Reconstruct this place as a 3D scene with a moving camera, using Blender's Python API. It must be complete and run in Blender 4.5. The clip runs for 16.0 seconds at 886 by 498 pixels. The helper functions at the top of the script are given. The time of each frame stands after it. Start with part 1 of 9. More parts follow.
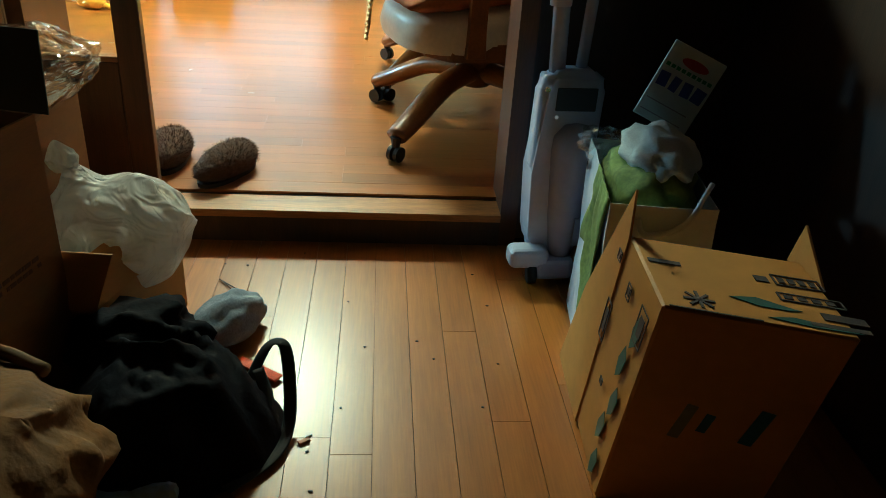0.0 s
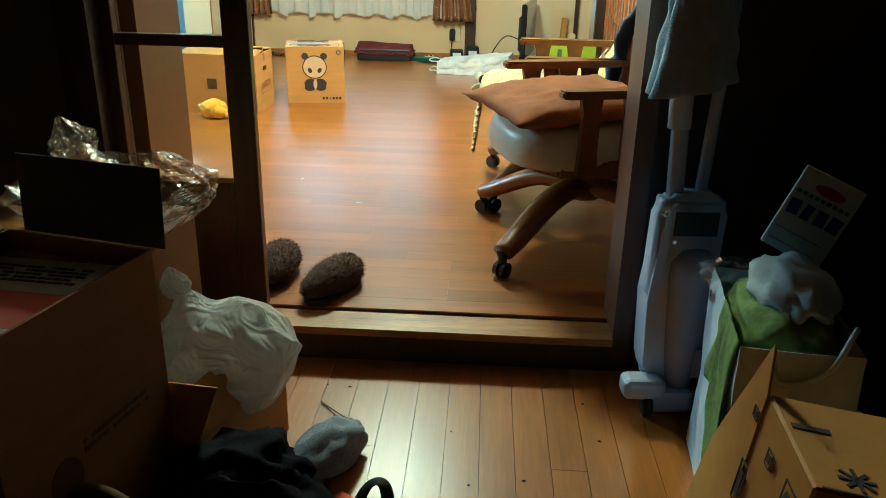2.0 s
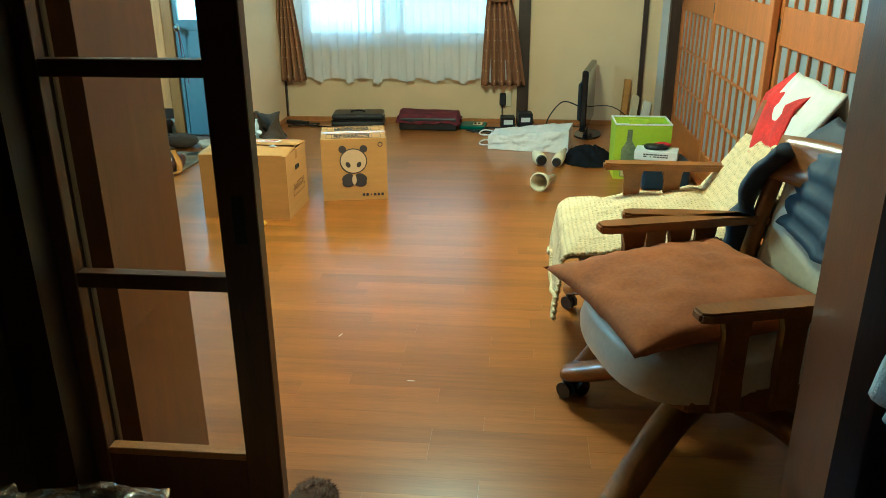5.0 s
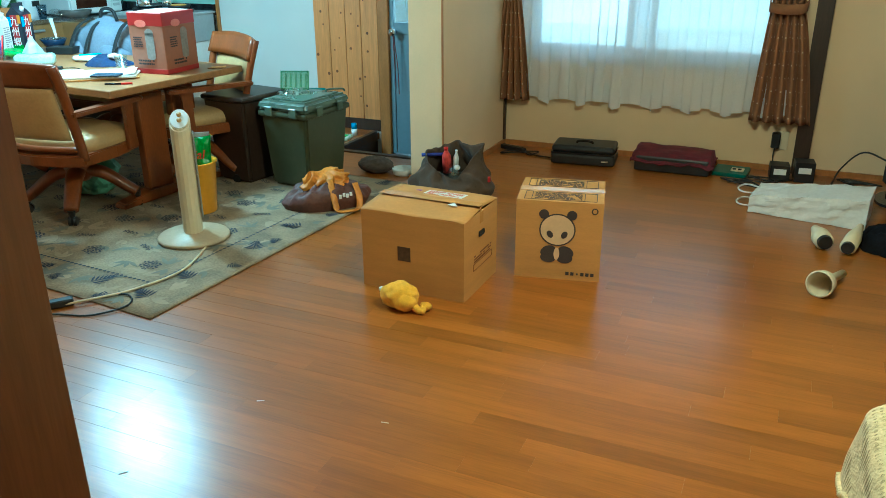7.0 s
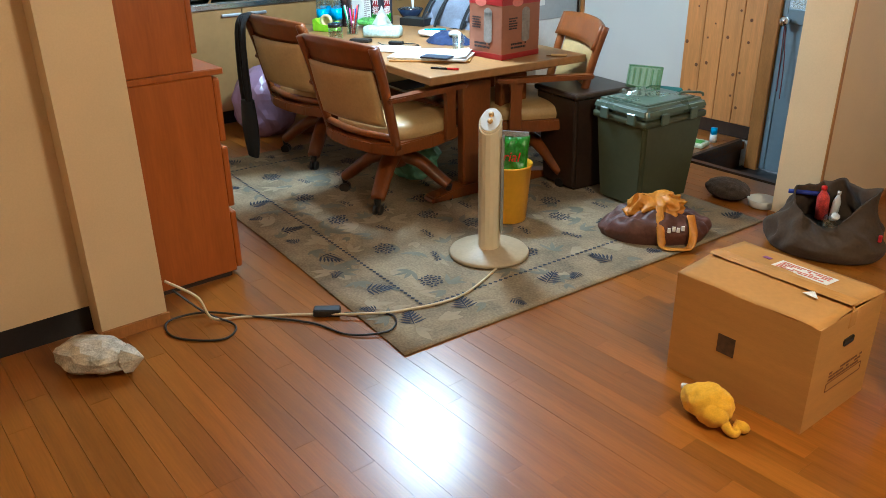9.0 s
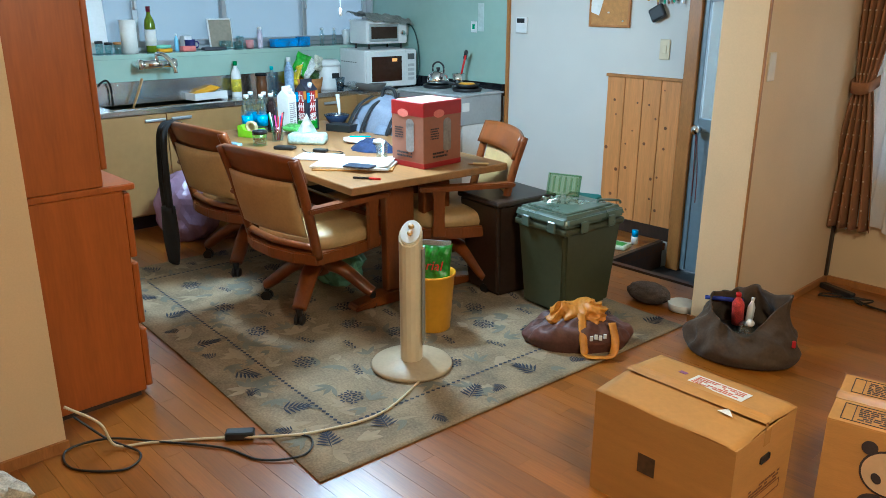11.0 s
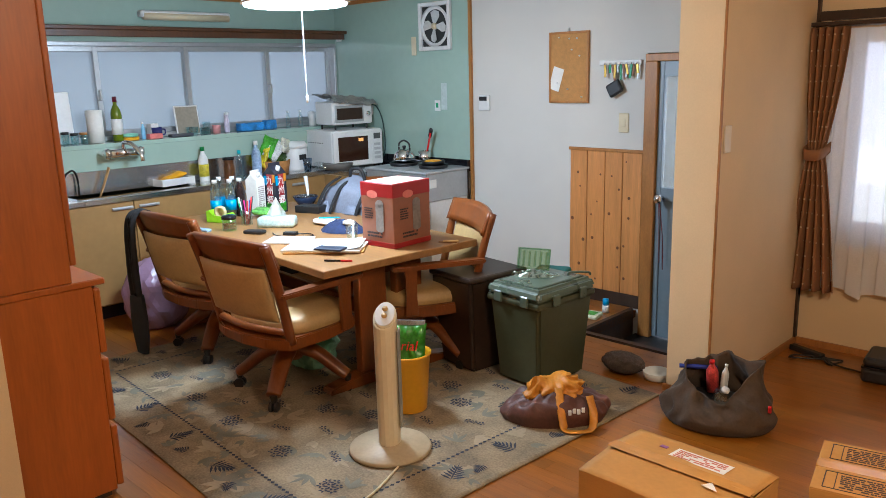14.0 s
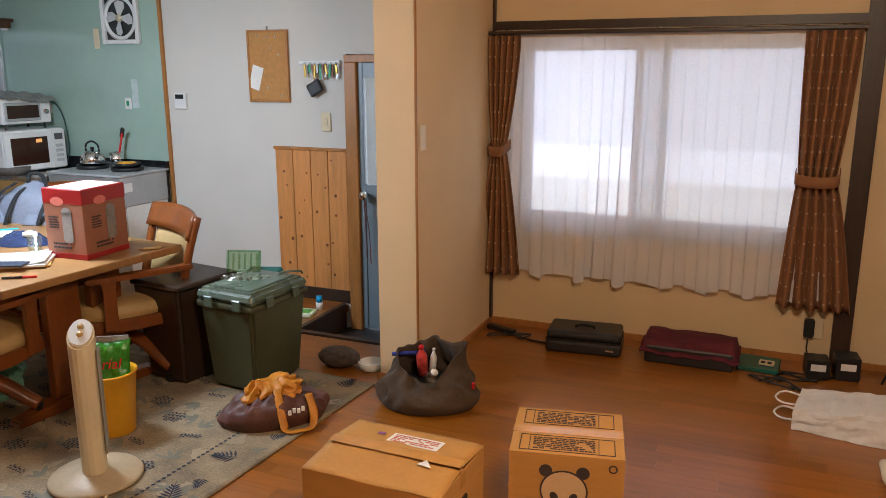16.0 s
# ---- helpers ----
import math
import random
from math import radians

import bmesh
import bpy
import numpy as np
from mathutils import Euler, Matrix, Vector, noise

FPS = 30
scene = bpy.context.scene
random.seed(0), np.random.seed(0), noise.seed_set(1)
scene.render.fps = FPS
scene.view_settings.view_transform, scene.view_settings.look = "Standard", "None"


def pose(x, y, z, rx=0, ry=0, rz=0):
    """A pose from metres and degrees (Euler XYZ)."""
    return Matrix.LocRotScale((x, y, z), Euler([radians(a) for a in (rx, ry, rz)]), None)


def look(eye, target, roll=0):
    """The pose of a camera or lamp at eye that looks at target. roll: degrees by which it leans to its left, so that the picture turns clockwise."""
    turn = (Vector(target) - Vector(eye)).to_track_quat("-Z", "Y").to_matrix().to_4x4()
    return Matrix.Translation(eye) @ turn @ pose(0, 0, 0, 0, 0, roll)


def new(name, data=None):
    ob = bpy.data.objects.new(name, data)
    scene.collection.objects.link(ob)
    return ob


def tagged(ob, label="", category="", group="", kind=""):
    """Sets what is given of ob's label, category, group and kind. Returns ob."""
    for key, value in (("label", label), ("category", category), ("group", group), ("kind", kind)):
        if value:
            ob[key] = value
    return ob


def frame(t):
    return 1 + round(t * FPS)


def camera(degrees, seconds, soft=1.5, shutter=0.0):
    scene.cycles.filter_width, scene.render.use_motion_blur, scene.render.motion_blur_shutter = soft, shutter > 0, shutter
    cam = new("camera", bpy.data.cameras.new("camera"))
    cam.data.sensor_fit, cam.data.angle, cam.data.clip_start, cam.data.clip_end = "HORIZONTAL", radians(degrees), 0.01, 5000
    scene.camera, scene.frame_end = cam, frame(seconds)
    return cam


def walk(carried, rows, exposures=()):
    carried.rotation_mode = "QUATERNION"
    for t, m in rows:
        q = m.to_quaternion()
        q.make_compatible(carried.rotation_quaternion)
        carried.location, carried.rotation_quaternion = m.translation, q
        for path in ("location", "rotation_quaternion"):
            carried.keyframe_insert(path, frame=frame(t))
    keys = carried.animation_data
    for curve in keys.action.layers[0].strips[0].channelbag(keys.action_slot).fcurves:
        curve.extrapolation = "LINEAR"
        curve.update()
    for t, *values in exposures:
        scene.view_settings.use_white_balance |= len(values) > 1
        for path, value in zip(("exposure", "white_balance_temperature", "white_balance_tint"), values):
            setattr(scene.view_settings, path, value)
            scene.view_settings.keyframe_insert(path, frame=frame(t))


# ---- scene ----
cam = camera(59.0, 16.0, 0.8)
PATH = [
    (0, (0.308, -0.193, 0.967), (0.479, 1.564, 0.027), 3.8),
    (0.5, (0.314, -0.132, 0.998), (0.439, 1.659, 0.118), 2.8),
    (1, (0.336, -0.067, 1.0), (0.379, 1.749, 0.163), 2.0),
    (1.5, (0.32, -0.054, 1.005), (0.281, 1.786, 0.221), 1.5),
    (2, (0.286, -0.089, 1.021), (0.198, 1.764, 0.273), 1.3),
    (2.5, (0.242, -0.127, 1.047), (0.117, 1.738, 0.338), 1.5),
    (3, (0.257, -0.123, 1.046), (0.086, 1.746, 0.356), 1.1),
    (3.5, (0.262, -0.054, 1.043), (0.073, 1.819, 0.367), 0.5),
    (4, (0.177, 0.2, 1.07), (0.014, 2.07, 0.381), 0.4),
    (4.2, (0.155, 0.295, 1.152), (-0.005, 2.164, 0.459), -0.0),
    (6.3, (0.097, 1.39, 1.366), (-0.322, 3.199, 0.624), -0.0),
    (6.5, (0.076, 1.505, 1.362), (-0.442, 3.291, 0.627), -0.0),
    (7, (0.03, 1.834, 1.371), (-0.724, 3.532, 0.629), -0.3),
    (7.5, (-0.072, 2.109, 1.367), (-1.09, 3.646, 0.589), -0.5),
    (8, (-0.198, 2.335, 1.408), (-1.445, 3.652, 0.564), -0.6),
    (8.2, (-0.236, 2.391, 1.402), (-1.547, 3.624, 0.53), -0.6),
    (10.3, (-0.268, 2.647, 1.436), (-1.745, 3.788, 0.718), 0.6),
    (10.5, (-0.266, 2.647, 1.451), (-1.716, 3.842, 0.767), 0.7),
    (11, (-0.265, 2.653, 1.48), (-1.651, 3.96, 0.871), 0.2),
    (11.5, (-0.277, 2.658, 1.51), (-1.623, 4.037, 0.975), -0.1),
    (12, (-0.284, 2.643, 1.533), (-1.623, 4.049, 1.052), -0.7),
    (12.5, (-0.276, 2.632, 1.536), (-1.63, 4.038, 1.101), -1.3),
    (13, (-0.277, 2.639, 1.533), (-1.646, 4.034, 1.109), -1.5),
    (13.5, (-0.281, 2.639, 1.531), (-1.657, 4.025, 1.098), -1.5),
    (14, (-0.274, 2.641, 1.528), (-1.636, 4.037, 1.088), -1.5),
    (14.5, (-0.268, 2.641, 1.525), (-1.572, 4.091, 1.082), -1.2),
    (15, (-0.252, 2.633, 1.534), (-1.433, 4.183, 1.085), -0.8),
    (15.5, (-0.248, 2.637, 1.532), (-1.238, 4.316, 1.082), -0.4),
    (16, (-0.26, 2.63, 1.537), (-1.017, 4.424, 1.082), -0.1),
]
walk(cam, [(t, look(eye, target, roll)) for t, eye, target, roll in PATH], exposures=[(0.0, 1.6, 4150, -28), (2.5, 1.15, 3950, -29), (4.2, 0.9, 3850, -32), (6.3, 0.35, 4000, -33), (7.0, 0.2, 4000, -30), (7.5, 0.15, 4400, -13), (8.0, 0.08, 5150, 4), (10.3, 0.05, 4750, -2), (11.5, 0.05, 4850, 1), (12.5, -0.1, 5450, 13), (14.5, -0.05, 5500, 14), (16.0, -0.2, 5700, 16)])

# ---- world and light ----
world = bpy.data.worlds.new("sky")
scene.world = world
world.use_nodes = True
_nt = world.node_tree
_sky = _nt.nodes.new("ShaderNodeTexSky")
_sky.sky_type = "NISHITA"
_sky.sun_disc = False
_sky.sun_elevation, _sky.sun_rotation = radians(35), radians(60)
_nt.links.new(_sky.outputs[0], _nt.nodes["Background"].inputs[0])
_nt.nodes["Background"].inputs[1].default_value = 0.05
_sun = bpy.data.lights.new("sun", "SUN")
_sun.energy, _sun.angle = 0.5, radians(15)
new("sun", _sun).matrix_basis = look((20, 40, 30), (0, 0, 0))


# ring tubes under the dining pendant's shade, daylight white; warm ceiling lamp of the living room
PENDANT = (-3.57, 5.03, 1.868)
LIVING_LAMP = (-0.2, 4.0, 2.2)


def disc_lamp(name, place, watts, tone, across):
    li = bpy.data.lights.new(name, "AREA")
    li.shape, li.size, li.energy, li.color = "DISK", across, watts, tone
    new(name, li).matrix_basis = pose(*place)


def round_lamp(name, place, watts, tone, radius):
    li = bpy.data.lights.new(name, "POINT")
    li.energy, li.color, li.shadow_soft_size = watts, tone, radius
    new(name, li).matrix_basis = pose(*place)


disc_lamp("pendant_tubes", (PENDANT[0], PENDANT[1], PENDANT[2] - 0.012), 17, (0.84, 0.97, 1.0), 0.42)
round_lamp("pendant_cover", (PENDANT[0], PENDANT[1], PENDANT[2] - 0.17), 74, (0.84, 0.97, 1.0), 0.15)
round_lamp("ceiling_tubes", LIVING_LAMP, 185, (1.0, 0.76, 0.46), 0.2)

# ---- small tools ----
def part(name, bm, material, parent=None, label="", smooth=False, thick=0.0):
    """Link a bmesh as one mesh object, under a thing or part."""
    me = bpy.data.meshes.new(name)
    bm.normal_update()
    bm.to_mesh(me)
    bm.free()
    me.materials.append(material)
    if smooth:
        me.polygons.foreach_set("use_smooth", [True] * len(me.polygons))
    ob = new(name, me)
    ob.parent = parent
    if label:
        ob["label"] = label
    if thick:
        mod = ob.modifiers.new("thickness", "SOLIDIFY")
        mod.thickness = thick
    return ob


def thing(name, label, category, x=0, y=0, z=0, rz=0, group=""):
    ob = new(name)
    ob.empty_display_size = 0.05
    ob.matrix_basis = pose(x, y, z, 0, 0, rz)
    return tagged(ob, label, category, group)


def setting(name, bm, material, label, category, smooth=False):
    return tagged(part(name, bm, material, None, "", smooth), label, category, "", "structure")


def B():
    return bmesh.new()


def box(bm, a, b, bev=0.0, m=None, seg=1):
    """A box from corner a to corner b, its edges rounded by bev."""
    a, b = Vector(a), Vector(b)
    c, d = (a + b) / 2, b - a
    mat = Matrix.Translation(c) @ Matrix.Diagonal((abs(d.x), abs(d.y), abs(d.z), 1))
    r = bmesh.ops.create_cube(bm, size=1, matrix=(m or Matrix()) @ mat)
    if bev:
        es = list({e for v in r["verts"] for e in v.link_edges})
        bmesh.ops.bevel(bm, geom=es, offset=bev, segments=seg, affect="EDGES", profile=0.5)
    return bm


def cyl(bm, p, q, r0, r1=None, seg=16, caps=True):
    p, q = Vector(p), Vector(q)
    r1 = r0 if r1 is None else r1
    turn = (q - p).to_track_quat("Z", "Y").to_matrix().to_4x4()
    bmesh.ops.create_cone(bm, cap_ends=caps, segments=seg, radius1=r0, radius2=r1, depth=(q - p).length,
                          matrix=Matrix.Translation((p + q) / 2) @ turn)
    return bm


def lathe(bm, prof, c=(0, 0, 0), seg=24, m=None):
    """Turn a profile of (radius, height) round z at c."""
    c = Vector(c)
    rings = []
    for r, z in prof:
        ring = []
        for i in range(seg):
            a = 2 * math.pi * i / seg
            v = Vector((r * math.cos(a), r * math.sin(a), z)) + c
            ring.append(bm.verts.new(m @ v if m else v))
        rings.append(ring)
    for k in range(len(rings) - 1):
        for i in range(seg):
            j = (i + 1) % seg
            bm.faces.new((rings[k][i], rings[k][j], rings[k + 1][j], rings[k + 1][i]))
    if prof[0][0] > 1e-4:
        bm.faces.new(list(reversed(rings[0])))
    if prof[-1][0] > 1e-4:
        bm.faces.new(rings[-1])
    return bm


def smooth_path(pts, n=6):
    """Catmull-Rom points through pts."""
    p = [Vector(q) for q in pts]
    p = [2 * p[0] - p[1]] + p + [2 * p[-1] - p[-2]]
    out = []
    for i in range(1, len(p) - 2):
        for k in range(n):
            t = k / n
            out.append(0.5 * (2 * p[i] + (p[i + 1] - p[i - 1]) * t + (2 * p[i - 1] - 5 * p[i] + 4 * p[i + 1] - p[i + 2]) * t * t
                              + (3 * p[i] - p[i - 1] - 3 * p[i + 1] + p[i + 2]) * t ** 3))
    return out + [p[-2]]


def tube(bm, pts, r, seg=8, n=6, flat=1.0):
    """A rod of radius r along a curve through pts."""
    path = smooth_path(pts, n) if n else [Vector(q) for q in pts]
    rings = []
    up = Vector((0, 0, 1))
    for i, p in enumerate(path):
        d = (path[min(i + 1, len(path) - 1)] - path[max(i - 1, 0)]).normalized()
        s = d.cross(up)
        s = s.normalized() if s.length > 1e-3 else Vector((1, 0, 0))
        w = s.cross(d).normalized()
        rr = r(i / (len(path) - 1)) if callable(r) else r
        rings.append([bm.verts.new(p + rr * (math.cos(a) * s + flat * math.sin(a) * w))
                      for a in (2 * math.pi * k / seg for k in range(seg))])
    for k in range(len(rings) - 1):
        for i in range(seg):
            j = (i + 1) % seg
            bm.faces.new((rings[k][i], rings[k][j], rings[k + 1][j], rings[k + 1][i]))
    bm.faces.new(list(reversed(rings[0])))
    bm.faces.new(rings[-1])
    return bm


def sheet(bm, nu, nv, f):
    """A cloth of nu x nv faces; f(u, v) gives its points."""
    g = [[bm.verts.new(f(i / nu, j / nv)) for j in range(nv + 1)] for i in range(nu + 1)]
    for i in range(nu):
        for j in range(nv):
            bm.faces.new((g[i][j], g[i + 1][j], g[i + 1][j + 1], g[i][j + 1]))
    return bm


def blob(bm, c, size, amp=0.1, freq=6.0, sub=4, seed=0.0, floor=None, fold=0.0):
    """A soft lump round c, creased by noise, flattened where it lies on floor."""
    c = Vector(c)
    amp, fold = amp * 0.6, fold * 0.5
    r = bmesh.ops.create_icosphere(bm, subdivisions=sub, radius=1.0)
    for v in r["verts"]:
        d = v.co.normalized()
        k = 1 + amp * noise.noise(d * freq * 0.35 + Vector((seed, 0, 0))) * 2
        k += amp * 0.3 * noise.noise(d * freq * 0.7 + Vector((0, seed, 0)))
        if fold:
            k -= fold * 0.55 * abs(noise.noise(d * freq * 0.42 + Vector((0, 0, seed))))
            k -= fold * 0.16 * abs(noise.noise(d * freq * 0.9 + Vector((seed, 0, 2))))
        v.co = c + Vector((d.x * size[0], d.y * size[1], d.z * size[2])) * k
        if floor is not None and v.co.z < floor:
            v.co.z = floor + 0.001
    return bm


def heap(bm, rx, ry, h, seed, fold=0.03, pleats=0.0, nu=64, nv=26, flat=2.4):
    """Slack cloth or film heaped on the floor, with running folds; pleats gather at its top."""
    def f(u, v):
        a = 2 * math.pi * u
        c, s = math.cos(a), math.sin(a)
        out = 1 + 0.16 * noise.noise((1.3 * c, 1.3 * s, seed)) + 0.06 * noise.noise((4 * c, 4 * s, seed))
        x, y = rx * out * v * c, ry * out * v * s
        z = h * (1 - v ** flat)
        k = 0.6 * x + 0.8 * y + 0.1 * noise.noise((x * 7, y * 7, seed))
        ridge = 1 - abs(noise.noise((k * 9, (0.8 * x - 0.6 * y) * 4, seed + 5)) * 2)
        z += fold * (ridge - 0.4) * (1 - v ** 4) + 0.35 * fold * noise.noise((x * 40, y * 40, seed))
        p = pleats * (0.5 + 0.5 * math.sin(a * 9 + 2 * noise.noise((3 * c, 3 * s, seed)))) * (1 - v) ** 0.5
        return Vector((x * (1 - p), y * (1 - p), max(0.001, z)))
    sheet(bm, nu, nv, f)
    bmesh.ops.remove_doubles(bm, verts=bm.verts, dist=1e-4)
    return bm


def film_bag(rx, ry, h, ears, seed, crease=0.02):
    """A full bag of thin film: round below, drawn to a creased ridge with ears at its top."""
    def f(u, v):
        a = 2 * math.pi * u
        c, q = math.cos(a), math.sin(a)
        w = math.sin(math.pi * (0.22 + 0.5 * min(1, v * 1.15))) ** 0.8 * (1 - 0.3 * v ** 3)
        x, y = rx * c * w, ry * q * w * (1 - 0.3 * v ** 2 - 0.69 * v ** 9)
        z = h * math.sin(v * math.pi / 2) * (1 - 0.25 * (x / rx) ** 2 * v)
        for ex, eh, ew in ears:
            z += eh * math.exp(-((x - ex) / ew) ** 2) * v ** 4
        k = 2.0 * abs(noise.noise((1.8 * c + seed, 1.8 * q + 1.5 * v, 2.2 * v))) + 1.0 * abs(noise.noise((4 * c + 3 * v, 4 * q + seed, 4 * v)))
        k = crease * (0.7 - k) * min(1, 3 * v) * (1.15 - v)
        return Vector((x + k * c, y + k * q, max(0.001, z + 0.25 * k)))
    bm = sheet(B(), 110, 40, f)
    bmesh.ops.remove_doubles(bm, verts=bm.verts, dist=1e-5)
    return bm


def prism(bm, pts, h0, h1, m=None):
    """An outline in xy raised from h0 to h1."""
    lo = [bm.verts.new((m or Matrix()) @ Vector((x, y, h0))) for x, y in pts]
    hi = [bm.verts.new((m or Matrix()) @ Vector((x, y, h1))) for x, y in pts]
    bm.faces.new(list(reversed(lo)))
    bm.faces.new(hi)
    for i in range(len(pts)):
        j = (i + 1) % len(pts)
        bm.faces.new((lo[i], lo[j], hi[j], hi[i]))
    return bm


# ---- materials ----
def M(name, col, rough=0.6, var=0.12, scale=6.0, bump=0.05, metal=0.0, grain=(1, 1, 1), rnd=0.0, spec=0.5, fine=8.0,
      trans=0.0, coat=0.0, alpha=1.0, sheen=0.0, sub=0.0, dist=0.004, coat_rough=0.1, coat_ior=1.5):
    m = bpy.data.materials.new(name)
    m.use_nodes = True
    nt = m.node_tree
    p = nt.nodes["Principled BSDF"]
    co = nt.nodes.new("ShaderNodeTexCoord")
    mp = nt.nodes.new("ShaderNodeMapping")
    mp.inputs["Scale"].default_value = grain
    nt.links.new(co.outputs["Object"], mp.inputs["Vector"])
    vec = mp.outputs["Vector"]
    oi = nt.nodes.new("ShaderNodeObjectInfo")
    if rnd:
        add = nt.nodes.new("ShaderNodeVectorMath")
        add.operation = "ADD"
        sc = nt.nodes.new("ShaderNodeMath")
        sc.operation = "MULTIPLY"
        sc.inputs[1].default_value = 37.0
        nt.links.new(oi.outputs["Random"], sc.inputs[0])
        nt.links.new(vec, add.inputs[0])
        nt.links.new(sc.outputs[0], add.inputs[1])
        vec = add.outputs[0]
    n1 = nt.nodes.new("ShaderNodeTexNoise")
    n1.inputs["Scale"].default_value = scale
    n1.inputs["Detail"].default_value = 3
    n2 = nt.nodes.new("ShaderNodeTexNoise")
    n2.inputs["Scale"].default_value = scale * fine
    n2.inputs["Detail"].default_value = 4
    for n in (n1, n2):
        nt.links.new(vec, n.inputs["Vector"])
    mix = nt.nodes.new("ShaderNodeMath")
    mix.operation = "MULTIPLY_ADD"
    mix.inputs[1].default_value = 0.6
    half = nt.nodes.new("ShaderNodeMath")
    half.operation = "MULTIPLY"
    half.inputs[1].default_value = 0.4
    nt.links.new(n2.outputs["Fac"], half.inputs[0])
    nt.links.new(n1.outputs["Fac"], mix.inputs[0])
    nt.links.new(half.outputs[0], mix.inputs[2])
    ramp = nt.nodes.new("ShaderNodeValToRGB")
    c = Vector(col)
    grey = Vector((1, 1, 1)) * (0.25 * c.x + 0.65 * c.y + 0.1 * c.z)
    c = grey + (c - grey) * 1.2          # slightly richer paint
    c = Vector([max(0.004, v) for v in c])
    lo, hi = c * (1 - 1.6 * var), c * (1 + 1.6 * var)
    ramp.color_ramp.elements[0].color = (*[max(0, v) for v in lo], 1)
    ramp.color_ramp.elements[1].color = (*[min(1, v) for v in hi], 1)
    ramp.color_ramp.elements[0].position, ramp.color_ramp.elements[1].position = 0.3, 0.7
    nt.links.new(mix.outputs[0], ramp.inputs[0])
    out = ramp.outputs[0]
    if rnd:
        hs = nt.nodes.new("ShaderNodeHueSaturation")
        mr = nt.nodes.new("ShaderNodeMapRange")
        mr.inputs["To Min"].default_value, mr.inputs["To Max"].default_value = 1 - rnd, 1 + rnd
        nt.links.new(oi.outputs["Random"], mr.inputs["Value"])
        nt.links.new(mr.outputs[0], hs.inputs["Value"])
        nt.links.new(out, hs.inputs["Color"])
        out = hs.outputs[0]
    nt.links.new(out, p.inputs["Base Color"])
    rr = nt.nodes.new("ShaderNodeMapRange")
    rr.inputs["To Min"].default_value, rr.inputs["To Max"].default_value = max(0.02, rough * 0.85), min(1, rough * 1.15)
    nt.links.new(n1.outputs["Fac"], rr.inputs["Value"])
    nt.links.new(rr.outputs[0], p.inputs["Roughness"])
    p.inputs["Metallic"].default_value = metal
    p.inputs["Specular IOR Level"].default_value = spec
    p.inputs["Transmission Weight"].default_value = trans
    p.inputs["Coat Weight"].default_value = coat
    p.inputs["Coat Roughness"].default_value = coat_rough
    p.inputs["Coat IOR"].default_value = coat_ior
    p.inputs["Alpha"].default_value = alpha
    p.inputs["Sheen Weight"].default_value = 0.15 * sheen
    if sub:
        p.inputs["Subsurface Weight"].default_value = sub
        p.inputs["Subsurface Radius"].default_value = (0.02, 0.02, 0.02)
    if bump:
        bp = nt.nodes.new("ShaderNodeBump")
        bp.inputs["Strength"].default_value = bump
        bp.inputs["Distance"].default_value = dist
        nt.links.new(mix.outputs[0], bp.inputs["Height"])
        nt.links.new(bp.outputs[0], p.inputs["Normal"])
    return m


def glow(name, col, strength):
    m = bpy.data.materials.new(name)
    m.use_nodes = True
    p = m.node_tree.nodes["Principled BSDF"]
    p.inputs["Base Color"].default_value = (*col, 1)
    p.inputs["Emission Color"].default_value = (*col, 1)
    p.inputs["Emission Strength"].default_value = strength
    return m


def clear(name, tint=(1, 1, 1), rough=0.02, see=0.75, milk=False):
    """Thin film: part see-through, part gloss."""
    m = bpy.data.materials.new(name)
    m.use_nodes = True
    nt = m.node_tree
    p = nt.nodes["Principled BSDF"] if milk else nt.nodes.new("ShaderNodeBsdfGlossy")
    p.inputs[0].default_value = (*tint, 1)
    p.inputs["Roughness"].default_value = rough
    see = see if milk else 0.5 + 0.5 * see
    t = nt.nodes.new("ShaderNodeBsdfTransparent")
    t.inputs[0].default_value = (*tint, 1)
    mx = nt.nodes.new("ShaderNodeMixShader")
    mx.inputs[0].default_value = see
    nt.links.new(p.outputs[0], mx.inputs[1])
    nt.links.new(t.outputs[0], mx.inputs[2])
    nt.links.new(mx.outputs[0], nt.nodes["Material Output"].inputs["Surface"])
    return m


def lace(name, col, see):
    """Sheer cloth: lets light through, partly clear."""
    m = bpy.data.materials.new(name)
    m.use_nodes = True
    nt = m.node_tree
    d, tl, tr = (nt.nodes.new("ShaderNodeBsdf" + k) for k in ("Diffuse", "Translucent", "Transparent"))
    d.inputs[0].default_value = tl.inputs[0].default_value = (*col, 1)
    w = nt.nodes.new("ShaderNodeTexNoise")
    w.inputs["Scale"].default_value = 140
    mr = nt.nodes.new("ShaderNodeMapRange")
    mr.inputs["To Min"].default_value, mr.inputs["To Max"].default_value = see - 0.08, see + 0.08
    nt.links.new(w.outputs[0], mr.inputs[0])
    a, b = nt.nodes.new("ShaderNodeMixShader"), nt.nodes.new("ShaderNodeMixShader")
    a.inputs[0].default_value = 0.36
    nt.links.new(d.outputs[0], a.inputs[1])
    nt.links.new(tl.outputs[0], a.inputs[2])
    nt.links.new(mr.outputs[0], b.inputs[0])
    nt.links.new(a.outputs[0], b.inputs[1])
    nt.links.new(tr.outputs[0], b.inputs[2])
    nt.links.new(b.outputs[0], nt.nodes["Material Output"].inputs["Surface"])
    return m


